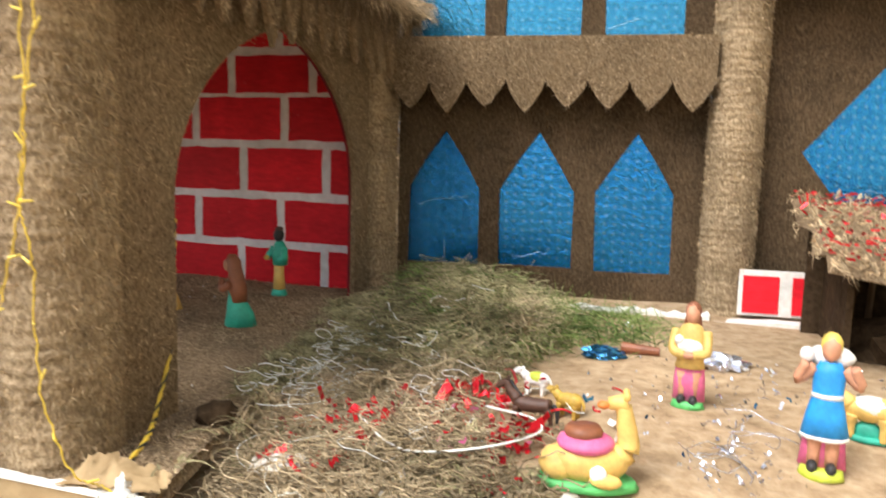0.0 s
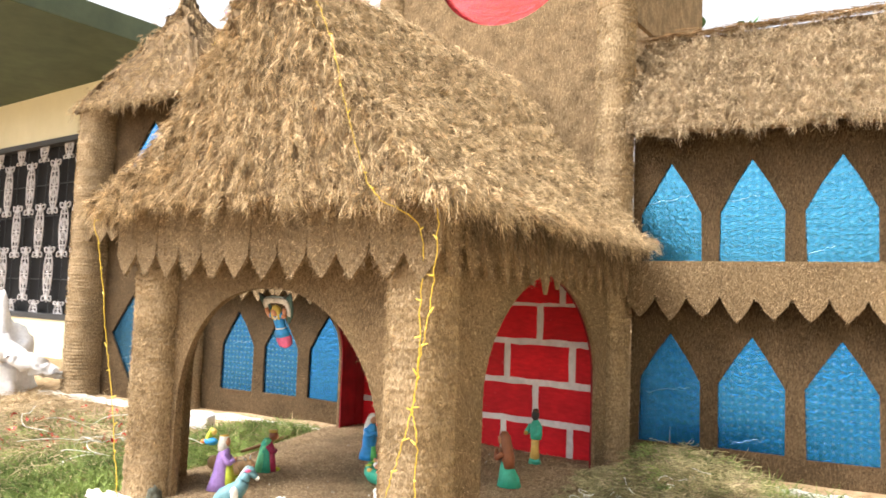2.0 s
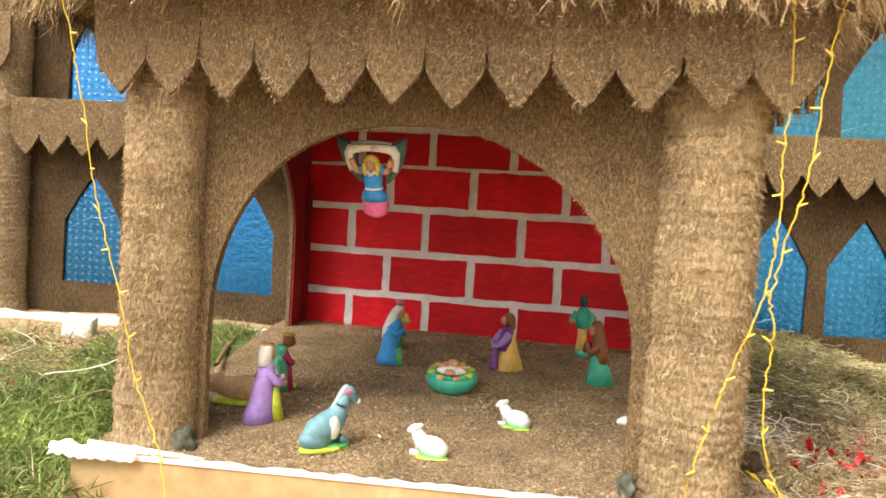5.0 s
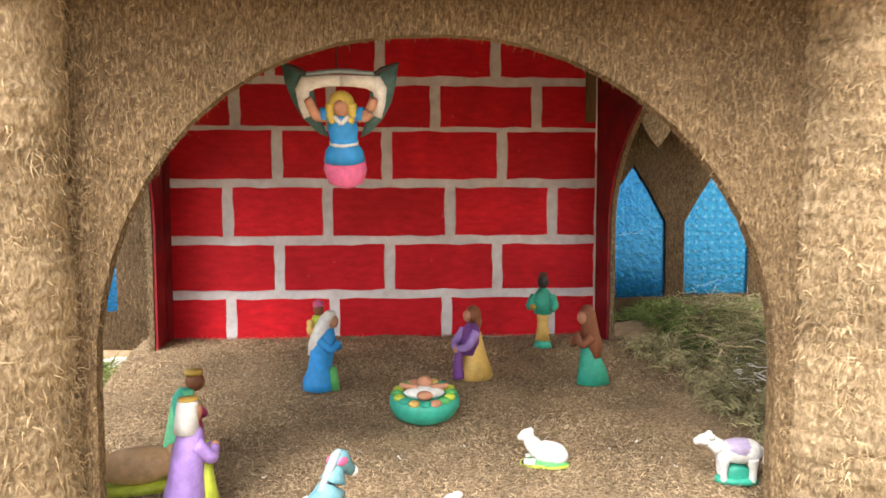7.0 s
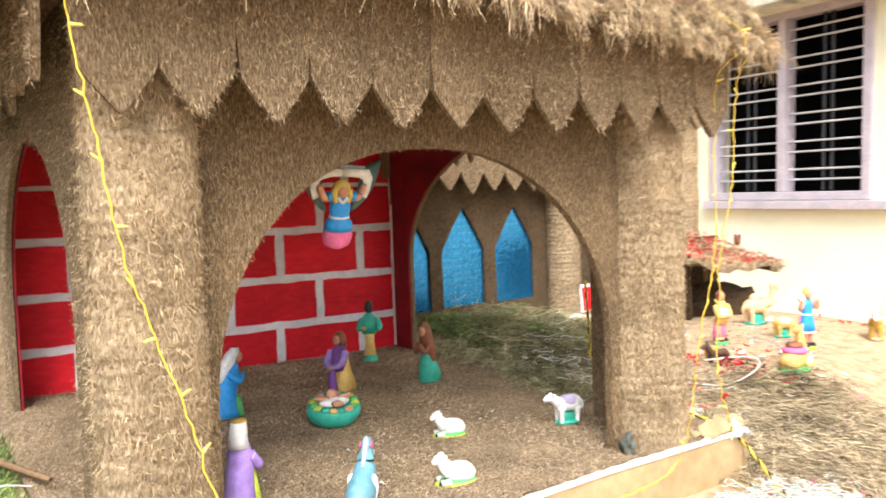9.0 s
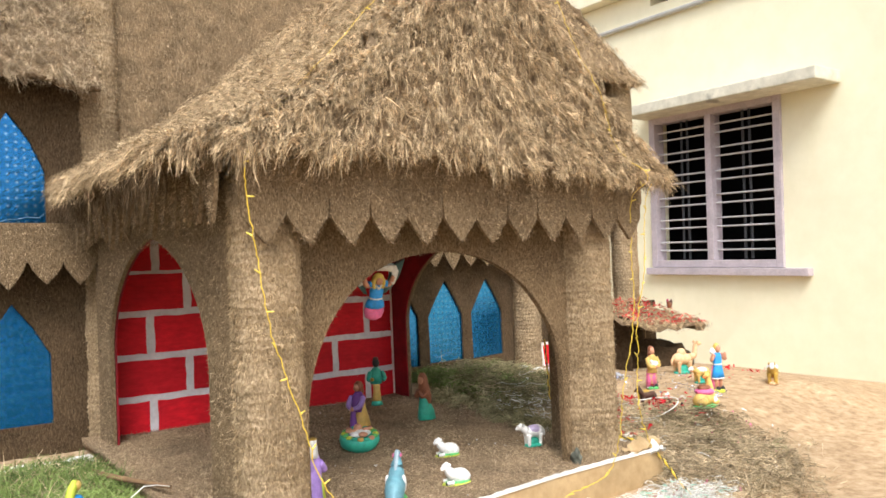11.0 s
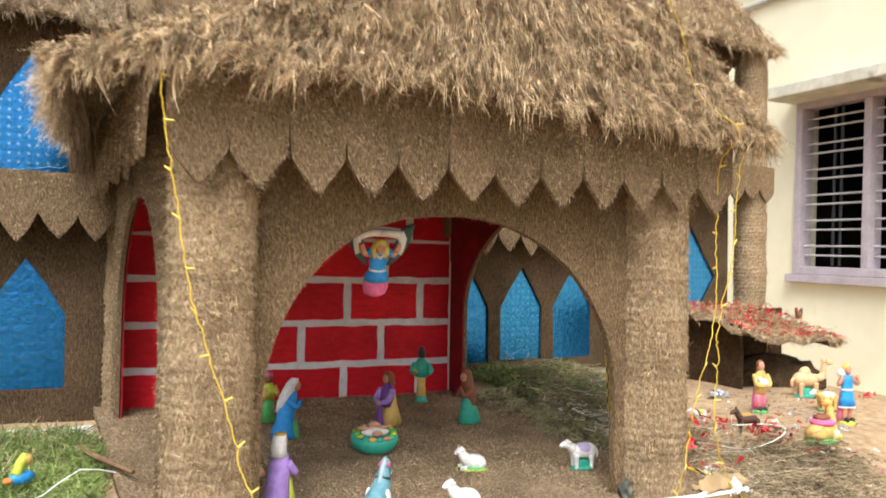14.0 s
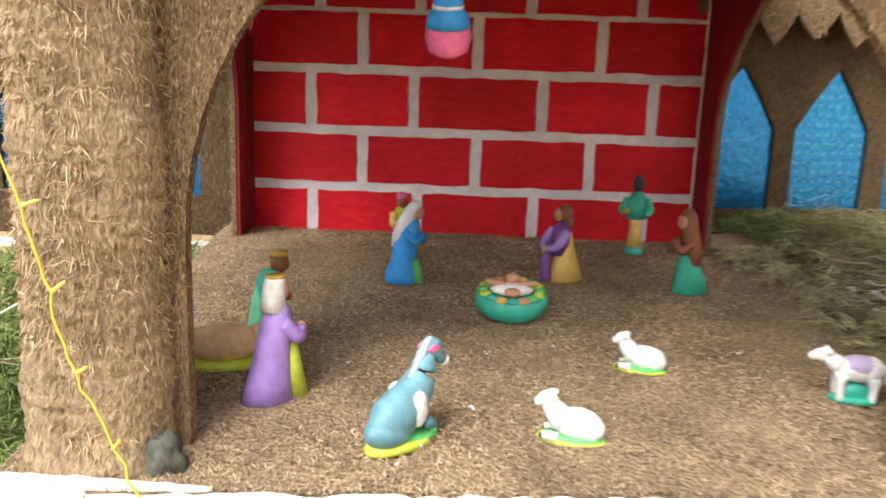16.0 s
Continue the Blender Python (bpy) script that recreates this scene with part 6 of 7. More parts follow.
c.done("ox_figurine", "tan lying ox figurine on a yellow-green base", "figurine", -0.530, 0.385, floor_z(0.38), 14, 0.92, group=CRIB)

# figures on the soil
G = lambda x, y: float(ground_z(x, y))  # noqa: E731
c = Clay()
c.loft([(0, 0, 0, 0.040, 0.032), (0, 0, 0.014, 0.034, 0.027)], "green").ball((-0.014, -0.014, 0.018), (0.010, 0.016, 0.010), "black").ball((0.014, -0.014, 0.018), (0.010, 0.016, 0.010), "black")
c.limb([(-0.013, 0, 0.018), (-0.014, 0, 0.075)], (0.012, 0.016), "skin").limb([(0.013, 0, 0.018), (0.014, 0, 0.075)], (0.012, 0.016), "skin")
c.loft([(0, 0.010, 0.014, 0.038, 0.022), (0, 0.008, 0.06, 0.036, 0.024), (0, 0.006, 0.10, 0.030, 0.020)], "pink").loft([(0, 0, 0.082, 0.035, 0.024), (0, 0, 0.10, 0.030, 0.022), (0, 0, 0.145, 0.034, 0.022), (0, 0, 0.165, 0.024, 0.017), (0, 0, 0.174, 0.011, 0.011)], "yellow")
c.ball((0, -0.020, 0.126), (0.030, 0.016, 0.016), "white").ball((-0.024, -0.024, 0.140), (0.011, 0.010, 0.010), "white").limb([(-0.034, 0, 0.155), (-0.038, -0.020, 0.12), (-0.008, -0.036, 0.112)], (0.012, 0.011, 0.008), "yellow").limb([(0.034, 0, 0.155), (0.038, -0.020, 0.12), (0.010, -0.036, 0.114)], (0.012, 0.011, 0.008), "yellow").ball((0.0, -0.036, 0.112), (0.016, 0.008, 0.007), "skin")
c.ball((0, -0.002, 0.190), (0.017, 0.017, 0.021), "skin").ball((0, 0.004, 0.196), (0.019, 0.018, 0.019), "brown").loft([(0, 0.006, 0.160, 0.022, 0.016), (0, 0.006, 0.185, 0.019, 0.015)], "brown")
c.done("shepherd_figurine", "shepherd figurine in yellow tunic and pink cloak holding a lamb", "figurine", 1.521, 0.665, G(1.521, 0.665), -8, 0.95, group=CRIB, slim=0.84)

c = Clay()
c.loft([(0, 0, 0, 0.042, 0.032), (0, 0, 0.014, 0.036, 0.027)], "lime").ball((-0.016, -0.014, 0.018), (0.010, 0.016, 0.010), "black").ball((0.016, -0.014, 0.018), (0.010, 0.016, 0.010), "black")
c.limb([(-0.015, 0, 0.018), (-0.015, 0, 0.080)], (0.011, 0.014), "skin").limb([(0.015, 0, 0.018), (0.015, 0, 0.080)], (0.011, 0.014), "skin").loft([(0, 0.014, 0.012, 0.042, 0.016), (0, 0.014, 0.06, 0.036, 0.018), (0, 0.012, 0.12, 0.028, 0.016)], "pink")
c.loft([(0, 0, 0.062, 0.043, 0.028), (0, 0, 0.068, 0.042, 0.028)], "white").loft([(0, 0, 0.068, 0.042, 0.027), (0, 0, 0.10, 0.034, 0.024), (0, 0, 0.128, 0.026, 0.020), (0, 0, 0.165, 0.028, 0.019), (0, 0, 0.182, 0.018, 0.014)], "blue").loft([(0, 0, 0.126, 0.028, 0.021), (0, 0, 0.133, 0.028, 0.021)], "white")
c.ball((0, 0.014, 0.188), (0.042, 0.018, 0.018), "white").ball((-0.040, -0.002, 0.190), (0.013, 0.012, 0.012), "white")
c.limb([(-0.026, 0, 0.172), (-0.052, -0.008, 0.152), (-0.040, -0.016, 0.180)], (0.011, 0.010, 0.008), "skin").limb([(0.026, 0, 0.172), (0.052, -0.008, 0.152), (0.040, -0.016, 0.180)], (0.011, 0.010, 0.008), "skin").ball((0, -0.004, 0.202), (0.016, 0.017, 0.020), "skin").ball((0, 0.003, 0.208), (0.019, 0.018, 0.020), "blond")
c.done("shepherdess_figurine", "girl figurine in blue dress carrying a white sheep on shoulders", "figurine", 1.724, 0.450, G(1.724, 0.450), -8, 1.0, group=CRIB, slim=0.82)

c = Clay()  # resting camel with pack
c.loft([(0, 0, 0, 0.085, 0.046), (0, 0, 0.012, 0.078, 0.042)], "green", 18).ball((0, 0, 0.040), (0.068, 0.040, 0.036), "yellow", 18, 11).ball((-0.045, 0, 0.032), (0.034, 0.036, 0.030), "yellow")
c.ball((-0.004, 0, 0.070), (0.048, 0.044, 0.018), "pink", 16, 9).loft([(-0.008, 0, 0.076, 0.028, 0.026), (-0.008, 0, 0.090, 0.032, 0.030), (-0.008, 0, 0.098, 0.026, 0.024)], "brown").limb([(0.044, 0, 0.048), (0.064, 0.008, 0.060), (0.060, 0.012, 0.100), (0.054, 0.014, 0.132)], (0.022, 0.020, 0.016, 0.013), "yellow").limb([(0.060, 0.014, 0.138), (0.030, 0.012, 0.134)], (0.015, 0.010), "yellow").ball((0.022, 0.012, 0.131), (0.011, 0.009, 0.007), "orange")
for s in (-1, 1):
    c.ball((0.030, s * 0.038, 0.022), (0.026, 0.012, 0.012), "yellow").ball((0.058, 0.014 + s * 0.012, 0.150), (0.006, 0.004, 0.008), "yellow")
c.ball((0.018, -0.042, 0.034), (0.014, 0.006, 0.014), "white")
c.done("camel_figurine", "yellow resting camel figurine with pink cloth and brown pack", "figurine", 1.388, 0.278, G(1.388, 0.278), 8, 0.90, group=CRIB)

standing_beast("camel_figurine", "tan standing camel figurine on a green base", 1.965, 0.835, G(1.965, 0.835), 168, 1.22, "tan", "teal", None, None, hump=True, long_neck=True)
standing_beast("goat_figurine", "brown and white goat figurine on a tan base", 2.085, 0.40, G(2.085, 0.40), 30, 1.08, "gold", "tan", "white", "white")
standing_beast("sheep_figurine", "tan sheep figurine with white back on a green base", 1.815, 0.610, G(1.815, 0.610), -15, 0.85, "yellow", "teal", "white", "white")
standing_beast("lamb_figurine", "tiny white lamb figurine among dry grass", 1.226, 0.675, G(1.226, 0.675), -5, 0.56, "white", "white", "lime", bare=True)
c = Clay()  # small plastic horse
c.limb([(-0.040, 0, 0.060), (-0.015, 0, 0.056), (0.015, 0, 0.058), (0.040, 0, 0.060)], (0.014, 0.017, 0.016, 0.015), "dark_brown", 12).limb([(-0.036, 0, 0.064), (-0.052, 0, 0.082), (-0.062, 0, 0.096)], (0.015, 0.011, 0.009), "dark_brown").limb([(-0.058, 0, 0.098), (-0.074, 0, 0.092), (-0.084, 0, 0.084)], (0.009, 0.008, 0.006), "dark_brown")
c.limb([(-0.054, 0, 0.104), (-0.040, 0, 0.086), (-0.026, 0, 0.072)], (0.003, 0.004, 0.003), "black").limb([(0.046, 0, 0.064), (0.056, 0, 0.050), (0.056, 0, 0.024)], (0.004, 0.006, 0.003), "black")
for s in (-1, 1):
    c.ball((-0.058, s * 0.005, 0.108), (0.003, 0.002, 0.005), "dark_brown")
    c.limb([(-0.034, s * 0.009, 0.052), (-0.036 + s * 0.004, s * 0.009, 0.026), (-0.034 + s * 0.006, s * 0.009, 0.0)], (0.008, 0.005, 0.004), "dark_brown").limb([(0.036, s * 0.009, 0.054), (0.042 - s * 0.003, s * 0.009, 0.028), (0.038 - s * 0.005, s * 0.009, 0.0)], (0.010, 0.005, 0.004), "dark_brown")
c.done("horse_figurine", "small dark brown plastic horse figurine", "figurine", 1.262, 0.478, G(1.262, 0.478) + 0.004, -8, 0.82, group=CRIB)
standing_beast("calf_figurine", "small yellow calf figurine behind the horse", 1.315, 0.545, G(1.315, 0.545), -20, 0.56, "gold", "gold", bare=True)
c = Clay()
c.ball((0, 0, 0.022), (0.030, 0.016, 0.016), "blue").limb([(-0.012, 0, 0.030), (-0.002, 0, 0.055), (0.006, 0, 0.075)], (0.012, 0.012, 0.006), "lime").ball((0.010, 0, 0.060), (0.014, 0.010, 0.014), "yellow").ball((-0.028, 0, 0.020), (0.014, 0.010, 0.008), "orange")
c.done("toy_bird", "small yellow, green and blue plastic bird in the grass", "toy", -0.975, 0.64, G(-0.975, 0.64) + 0.035, 30, 1.1)

# ---- small lean-to shelter ----
sh = thing("straw_shelter", "low lean-to shelter with sagging straw roof and red tinsel", "shelter")
BL, BR, FR, FL = (1.745, 1.42, 0.425), (2.40, 1.46, 0.400), (2.46, 1.02, 0.262), (1.78, 0.90, 0.300)
thatch(sh, ruled([BL, BR], [FL, FR], 8, 12, sag=0.012), "roof", 2200, 0.028, 0.02, "sagging mat of straw", 0.4)
for x, y, z in ((1.95, 1.40, 0.41), (2.36, 1.42, 0.39)):
    z0 = G(x, y) - 0.02
    tube("post", [(x, y, z0), (x + 0.006, y, (z + z0) / 2), (x, y, z)], 0.008, WOOD, sh, 6, "thin wooden post")
# dark sheets added for the shaded hollow under the shelter roof
box("back_filler", (1.80, 1.44, 0.0), (2.50, 1.455, 0.39), DARK_FILL, sh, "dark sheet standing in for the shade under the roof", 0.003)
box("side_filler", (1.845, 1.08, -0.02), (1.86, 1.44, 0.34), DARK_FILL, sh, "dark sheet standing in for the shade under the roof", 0.003)
# brown rock, made wide and very dark to fill out that shade
rock = bmesh.new()
bmesh.ops.create_icosphere(rock, subdivisions=3, radius=1)
for v in rock.verts:
    v.co = Vector((v.co.x * 0.32, v.co.y * 0.15, v.co.z * 0.13)) * (1 + 0.3 * noise.noise(v.co * 2.3))
rk = part("rock", rock, DARK_FILL, None, "", pose(2.16, 1.20, 0.05))
tagged(rk, "dark brown crumpled paper rock under the shelter", "rock")

# ---- yellow fairy lights ----


def fairy(points, label, mat=YELLOW_WIRE, every=0.088, radius=0.0015):
    t = thing("fairy_lights", label, "fairy lights", group="strings of yellow fairy lights")
    line = spline(points, 9)
    line[1:-1] += RNG.normal(0, 0.0016, line[1:-1].shape)
    on_roof = line[:, 2] > 0.95
    line[on_roof, 2] -= 0.004
    tube("wire", line, np.where(on_roof, radius * 0.62, radius), mat, t, 5)
    if "BULB_MESH" not in PETALS:
        v, f = join_np([tube_np([(0, 0, 0), (0.004, 0, 0), (0.005, 0, 0)], 0.0028, 6), tube_np([(0.005, 0, 0), (0.015, 0, 0), (0.018, 0, 0)], [0.0022, 0.0020, 0.0006], 6)])
        PETALS["BULB_MESH"] = mesh_np("bulb", v, f, [BULB], True)
    gone = 0.0
    for p, q in zip(line, line[1:]):
        gone += float(np.linalg.norm(q - p))
        if gone > every:
            gone -= every
            put("bulb", PETALS["BULB_MESH"], t, pose(*q, random.uniform(0, 360), random.uniform(-60, 20), random.choice((0, 180)) + random.uniform(-50, 50)) @ Matrix.Scale(0.7 if q[2] > 0.95 else 1.0, 4))
    return t


fairy([(0.05, -0.07, 1.70), (0.164, -0.062, 1.617), (0.296, -0.062, 1.468), (0.363, -0.062, 1.335), (0.438, -0.090, 1.181), (0.505, -0.090, 1.016), (0.60, -0.13, 0.915), (0.644, -0.019, 0.851), (0.645, -0.009, 0.655), (0.646, -0.009, 0.546), (0.641, -0.009, 0.464), (0.623, -0.009, 0.383), (0.587, -0.009, 0.277), (0.562, -0.014, 0.189), (0.531, -0.024, 0.085), (0.520, -0.008, 0.010), (0.495, -0.004, -0.030), (0.420, -0.004, -0.052), (0.300, -0.008, -0.066), (0.24, -0.04, -0.10)], "yellow fairy light string down the hut roof and column")
fairy([(0.712, -0.050, 0.905), (0.706, -0.030, 0.857), (0.695, -0.024, 0.735), (0.680, -0.030, 0.609), (0.654, -0.022, 0.500), (0.643, -0.018, 0.410), (0.653, -0.011, 0.342), (0.645, -0.006, 0.219), (0.664, -0.004, 0.109), (0.702, 0.000, 0.030), (0.728, 0.020, 0.012), (0.760, 0.030, -0.010)], "yellow fairy light string hanging beside the column")
fairy([(0.03, -0.07, 1.70), (-0.078, 0.0, 1.616), (-0.234, 0.0, 1.468), (-0.381, 0.0, 1.289), (-0.532, 0.0, 1.129), (-0.602, 0.0, 1.048), (-0.705, -0.09, 0.932), (-0.706, -0.075, 0.829), (-0.682, -0.065, 0.700), (-0.660, -0.06, 0.565), (-0.628, -0.058, 0.440), (-0.580, -0.06, 0.290), (-0.545, -0.065, 0.165), (-0.470, -0.09, 0.030), (-0.43, -0.115, -0.07), (-0.40, -0.16, -0.10)], "yellow fairy light string down the roof and column")
twist = thing("twisted_wire", "yellow and dark wires twisted together, trailing to the ground", "wire")
tline = spline([(0.583, 0.372, 0.365), (0.585, 0.365, 0.25), (0.590, 0.352, 0.14), (0.632, 0.26, 0.045), (0.695, 0.16, 0.030), (0.738, 0.05, 0.012), (0.775, 0.01, -0.040), (0.730, -0.10, -0.092), (0.630, -0.25, -0.112), (0.60, -0.30, -0.118)], 14)
spin = np.arange(len(tline)) * 1.1
for wmat, ph in ((YELLOW_WIRE, 0.0), (YELLOW_WIRE, 2.1), (DARK_WIRE, 4.2)):
    tube("wire", tline + 0.0028 * np.stack([np.cos(spin + ph), 0.4 * np.sin(spin), np.sin(spin + ph)], -1), 0.0024, wmat, twist, 5)


# ---- grass, straw, tinsel and litter on the soil ----
def scatter(n, area):
    """n places in an ellipse (x, y, rx, ry), denser in its middle."""
    a, r = RNG.uniform(0, 2 * np.pi, n), np.sqrt(RNG.random(n)) * RNG.uniform(0.5, 1, n)
    return area[0] + area[2] * r * np.cos(a), area[1] + area[3] * r * np.sin(a)


def in_platform(x, y):
    return (x > -0.71 - 0.09 * np.clip(y, 0, 2)) & (x < 0.80 - 0.08 * np.clip(y, 0, 2)) & (y > edge_y(x) - 0.02) & (y < 1.5)


def grass_patch(name, label, areas, mat, length, width, lift, bend, segs=3):
    bits = []
    for n, area, top in areas:
        x, y = scatter(n, area)
        ok = ~in_platform(x, y)
        x, y = x[ok], y[ok]
        z = ground_z(x, y) + RNG.uniform(-0.004, top, len(x))
        ways = RNG.normal(0, 1, (len(x), 3)) * np.array([1, 1, 0.45]) + np.array([0, 0, lift])
        bits.append(blades_np(np.stack([x, y, z], -1), ways, RNG.uniform(0.5, 1.5, len(x)) * length, width * RNG.uniform(0.6, 1.4, len(x)), bend * RNG.uniform(0.2, 1.5, len(x)), segs))
    v, f = join_np(bits)
    return tagged(put(name, mesh_np(name, v, f, [mat])), label, "grass", kind="stuff")


grass_patch("green_grass", "short green grass growing among dry stalks", [
    (8000, (-1.75, 0.45, 0.9, 0.6), 0.02), (25000, (-1.15, -0.02, 0.60, 0.58), 0.02), (12000, (-1.0, 0.85, 0.30, 0.42), 0.02), (6000, (-0.98, 0.25, 0.25, 0.45), 0.02),
    (13000, (0.93, 1.10, 0.36, 0.38), 0.05), (5500, (0.80, 1.22, 0.24, 0.26), 0.04), (5000, (0.64, 1.40, 0.18, 0.14), 0.03), (1500, (1.25, 1.25, 0.3, 0.3), 0.01)], GRASS, 0.055, 0.0032, 0.7, 0.4, 2)
grass_patch("dry_grass", "tangled heaps of dry yellowish grass", [
    (5000, (0.90, 1.08, 0.34, 0.40), 0.075), (12000, (0.93, 0.42, 0.24, 0.50), 0.035), (5000, (0.98, -0.10, 0.34, 0.36), 0.02),
    (11000, (-1.95, 0.35, 1.1, 0.75), 0.03), (3500, (-1.05, 0.9, 0.3, 0.4), 0.02), (9000, (-2.8, 0.6, 0.75, 0.6), 0.03), (2500, (-1.1, -0.2, 0.5, 0.45), 0.02)], DRY_GRASS, 0.072, 0.0025, 0.35, 0.6, 2)

grass_patch("olive_grass", "tangled heap of half-dry olive grass beside the hut", [(12000, (0.92, 1.02, 0.32, 0.42), 0.075)], OLIVE_GRASS, 0.045, 0.0028, 0.5, 0.6, 2)


def grass_clumps(name, label, areas, mat, per, length, width, over=False):
    """Separate tufts whose blades lean out of one root and curl down."""
    bits = []
    for n, area, top in areas:
        x, y = scatter(n, area)
        ok = ~in_platform(x, y) | over
        x, y = np.repeat(x[ok], per), np.repeat(y[ok], per)
        m = len(x)
        lean = np.repeat(RNG.normal(0, 0.6, (m // per, 2)), per, 0)
        size = np.repeat(RNG.uniform(0.6, 1.35, m // per), per)
        x, y = x + RNG.normal(0, 0.014, m), y + RNG.normal(0, 0.014, m)
        z = np.where(in_platform(x, y), floor_z(y, x), ground_z(x, y)) + np.repeat(RNG.uniform(0.0, top, m // per), per)
        ways = np.stack([lean[:, 0] + RNG.normal(0, 0.55, m), lean[:, 1] + RNG.normal(0, 0.55, m), RNG.uniform(0.35, 1.2, m)], -1)
        bits.append(blades_np(np.stack([x, y, z], -1), ways, size * RNG.uniform(0.5, 1.3, m) * length, width * RNG.uniform(0.6, 1.3, m), RNG.uniform(0.5, 1.5, m), 4))
    v, f = join_np(bits)
    return tagged(put(name, mesh_np(name, v, f, [mat])), label, "grass", kind="stuff")


grass_clumps("grass_tufts", "green grass tufts curling over the heap beside the hut", [(130, (0.90, 1.10, 0.32, 0.38), 0.08), (70, (0.68, 1.34, 0.22, 0.20), 0.06)], GRASS, 46, 0.070, 0.0034)
grass_clumps("olive_tufts", "half-dry olive grass tufts beside the platform", [(120, (1.06, 0.12, 0.40, 0.36), 0.025), (40, (0.86, 0.42, 0.10, 0.30), 0.03)], OLIVE_GRASS, 38, 0.062, 0.0030)
grass_clumps("brown_tufts", "brown withered grass tufts beside the platform", [(100, (1.12, 0.02, 0.42, 0.36), 0.03)], STALK, 34, 0.070, 0.0028)
grass_clumps("olive_tufts", "half-dry olive grass spilling over the platform edge", [(95, (0.70, 0.72, 0.14, 0.34), 0.035), (30, (0.62, 1.08, 0.10, 0.16), 0.03)], OLIVE_GRASS, 38, 0.062, 0.0030, over=True)
dn = 1100
da = RNG.uniform(0, 2 * np.pi, dn)
dp = np.stack([0.985 + RNG.normal(0, 0.045, dn), 1.05 + RNG.normal(0, 0.045, dn), np.zeros(dn)], -1)
dp[:, 2] = ground_z(dp[:, 0], dp[:, 1]) + RNG.uniform(0.02, 0.085, dn)
dv, df = blades_np(dp, np.stack([np.cos(da), np.sin(da), RNG.uniform(0.3, 1.0, dn)], -1) + RNG.normal(0, 0.2, (dn, 3)), RNG.uniform(0.09, 0.19, dn), 0.0030, RNG.uniform(0.7, 1.3, dn), 5)
tagged(put("drooping_grass", mesh_np("drooping_grass", dv, df, [OLIVE_GRASS])), "long half-dry grass drooping over the top of the heap", "grass", kind="stuff")
grass_clumps("edge_tufts", "pale dry grass tufts lying along the platform edge", [(60, (0.79, 0.62, 0.07, 0.52), 0.03)], DRY_GRASS, 36, 0.075, 0.0026)
grass_clumps("dry_tufts", "pale dry grass tufts curling over the heap beside the hut", [(46, (0.98, 0.92, 0.30, 0.40), 0.08), (34, (0.90, 0.55, 0.22, 0.34), 0.05)], DRY_GRASS, 40, 0.10, 0.0026)


def strands(name, label, n, area, mat, length, radius, top, loops=0.5, sides=3, over=False):
    """Long loose curling threads lying in a heap."""
    bits = []
    x, y = scatter(n, area)
    ok = ~in_platform(x, y) | over
    for px, py in zip(x[ok], y[ok]):
        a, pts, p = RNG.uniform(0, 2 * np.pi), [], np.array([px, py, max(G(px, py), float(floor_z(py, px)) if over else -1.0) + RNG.uniform(0.003, top)])
        turn = RNG.normal(0, loops)
        for k in range(7):
            pts.append(p.copy())
            a += turn + RNG.normal(0, 0.25)
            p = p + np.array([math.cos(a), math.sin(a), RNG.normal(0, 0.25)]) * length / 6
            p[2] = max(p[2], G(p[0], p[1]) + 0.002)
        bits.append(tube_np(spline(pts, 2) if length > 0.11 else pts, radius, sides))
    v, f = join_np(bits)
    return tagged(put(name, mesh_np(name, v, f, [mat])), label, "litter", kind="stuff")


strands("dry_stalks", "long pale dry stalks lying tangled", 620, (0.93, 0.45, 0.26, 0.72), DRY_GRASS, 0.13, 0.0010, 0.07, 0.8)
strands("dry_stalks", "long pale dry stalks on the grass", 500, (-1.8, 0.35, 0.9, 0.7), DRY_GRASS, 0.20, 0.0015, 0.04)
strands("curled_stalks", "short curled dry stalks beside the platform", 3400, (1.05, 0.12, 0.36, 0.46), STALK, 0.070, 0.0013, 0.050, 0.9)
strands("curled_stalks", "short curled half-dry stalks on the grass heap", 2600, (0.92, 0.98, 0.34, 0.46), OLIVE_GRASS, 0.075, 0.0011, 0.10, 0.8)
strands("white_threads", "loose white threads caught on the grass heap", 44, (0.84, 0.80, 0.22, 0.34), WHITE_NET, 0.14, 0.0011, 0.10, 1.1)
strands("white_threads", "pale net threads tangled in the grass by the platform", 52, (0.76, 0.66, 0.13, 0.30), WHITE_NET, 0.12, 0.0012, 0.07, 0.9, over=True)
strands("silver_shreds", "fine silver tinsel shreds at the heap's edge", 90, (0.66, 1.02, 0.12, 0.22), SILVER_TINSEL, 0.07, 0.0011, 0.06, 0.9)
loop_line = spline([(0.96, 0.40, 0.10), (1.04, 0.33, 0.095), (1.14, 0.30, 0.088), (1.24, 0.31, 0.085), (1.30, 0.36, 0.088), (1.27, 0.43, 0.095), (1.18, 0.47, 0.10)], 8)
loop_line[:, 2] = [G(a, b) + 0.045 for a, b, _ in loop_line]
tagged(tube("white_garland", loop_line, 0.0022, WHITE_NET, None, 5), "thin white garland lying in a loop on the dry grass", "garland")
strands("red_shreds", "shreds of red tinsel scattered on the dry grass", 45, (1.20, 0.40, 0.30, 0.30), RED_TINSEL, 0.035, 0.0022, 0.05, 0.8)
strands("white_threads", "loose white threads among the straw", 36, (0.98, 0.40, 0.28, 0.5), WHITE_NET, 0.2, 0.0010, 0.06, 0.7)


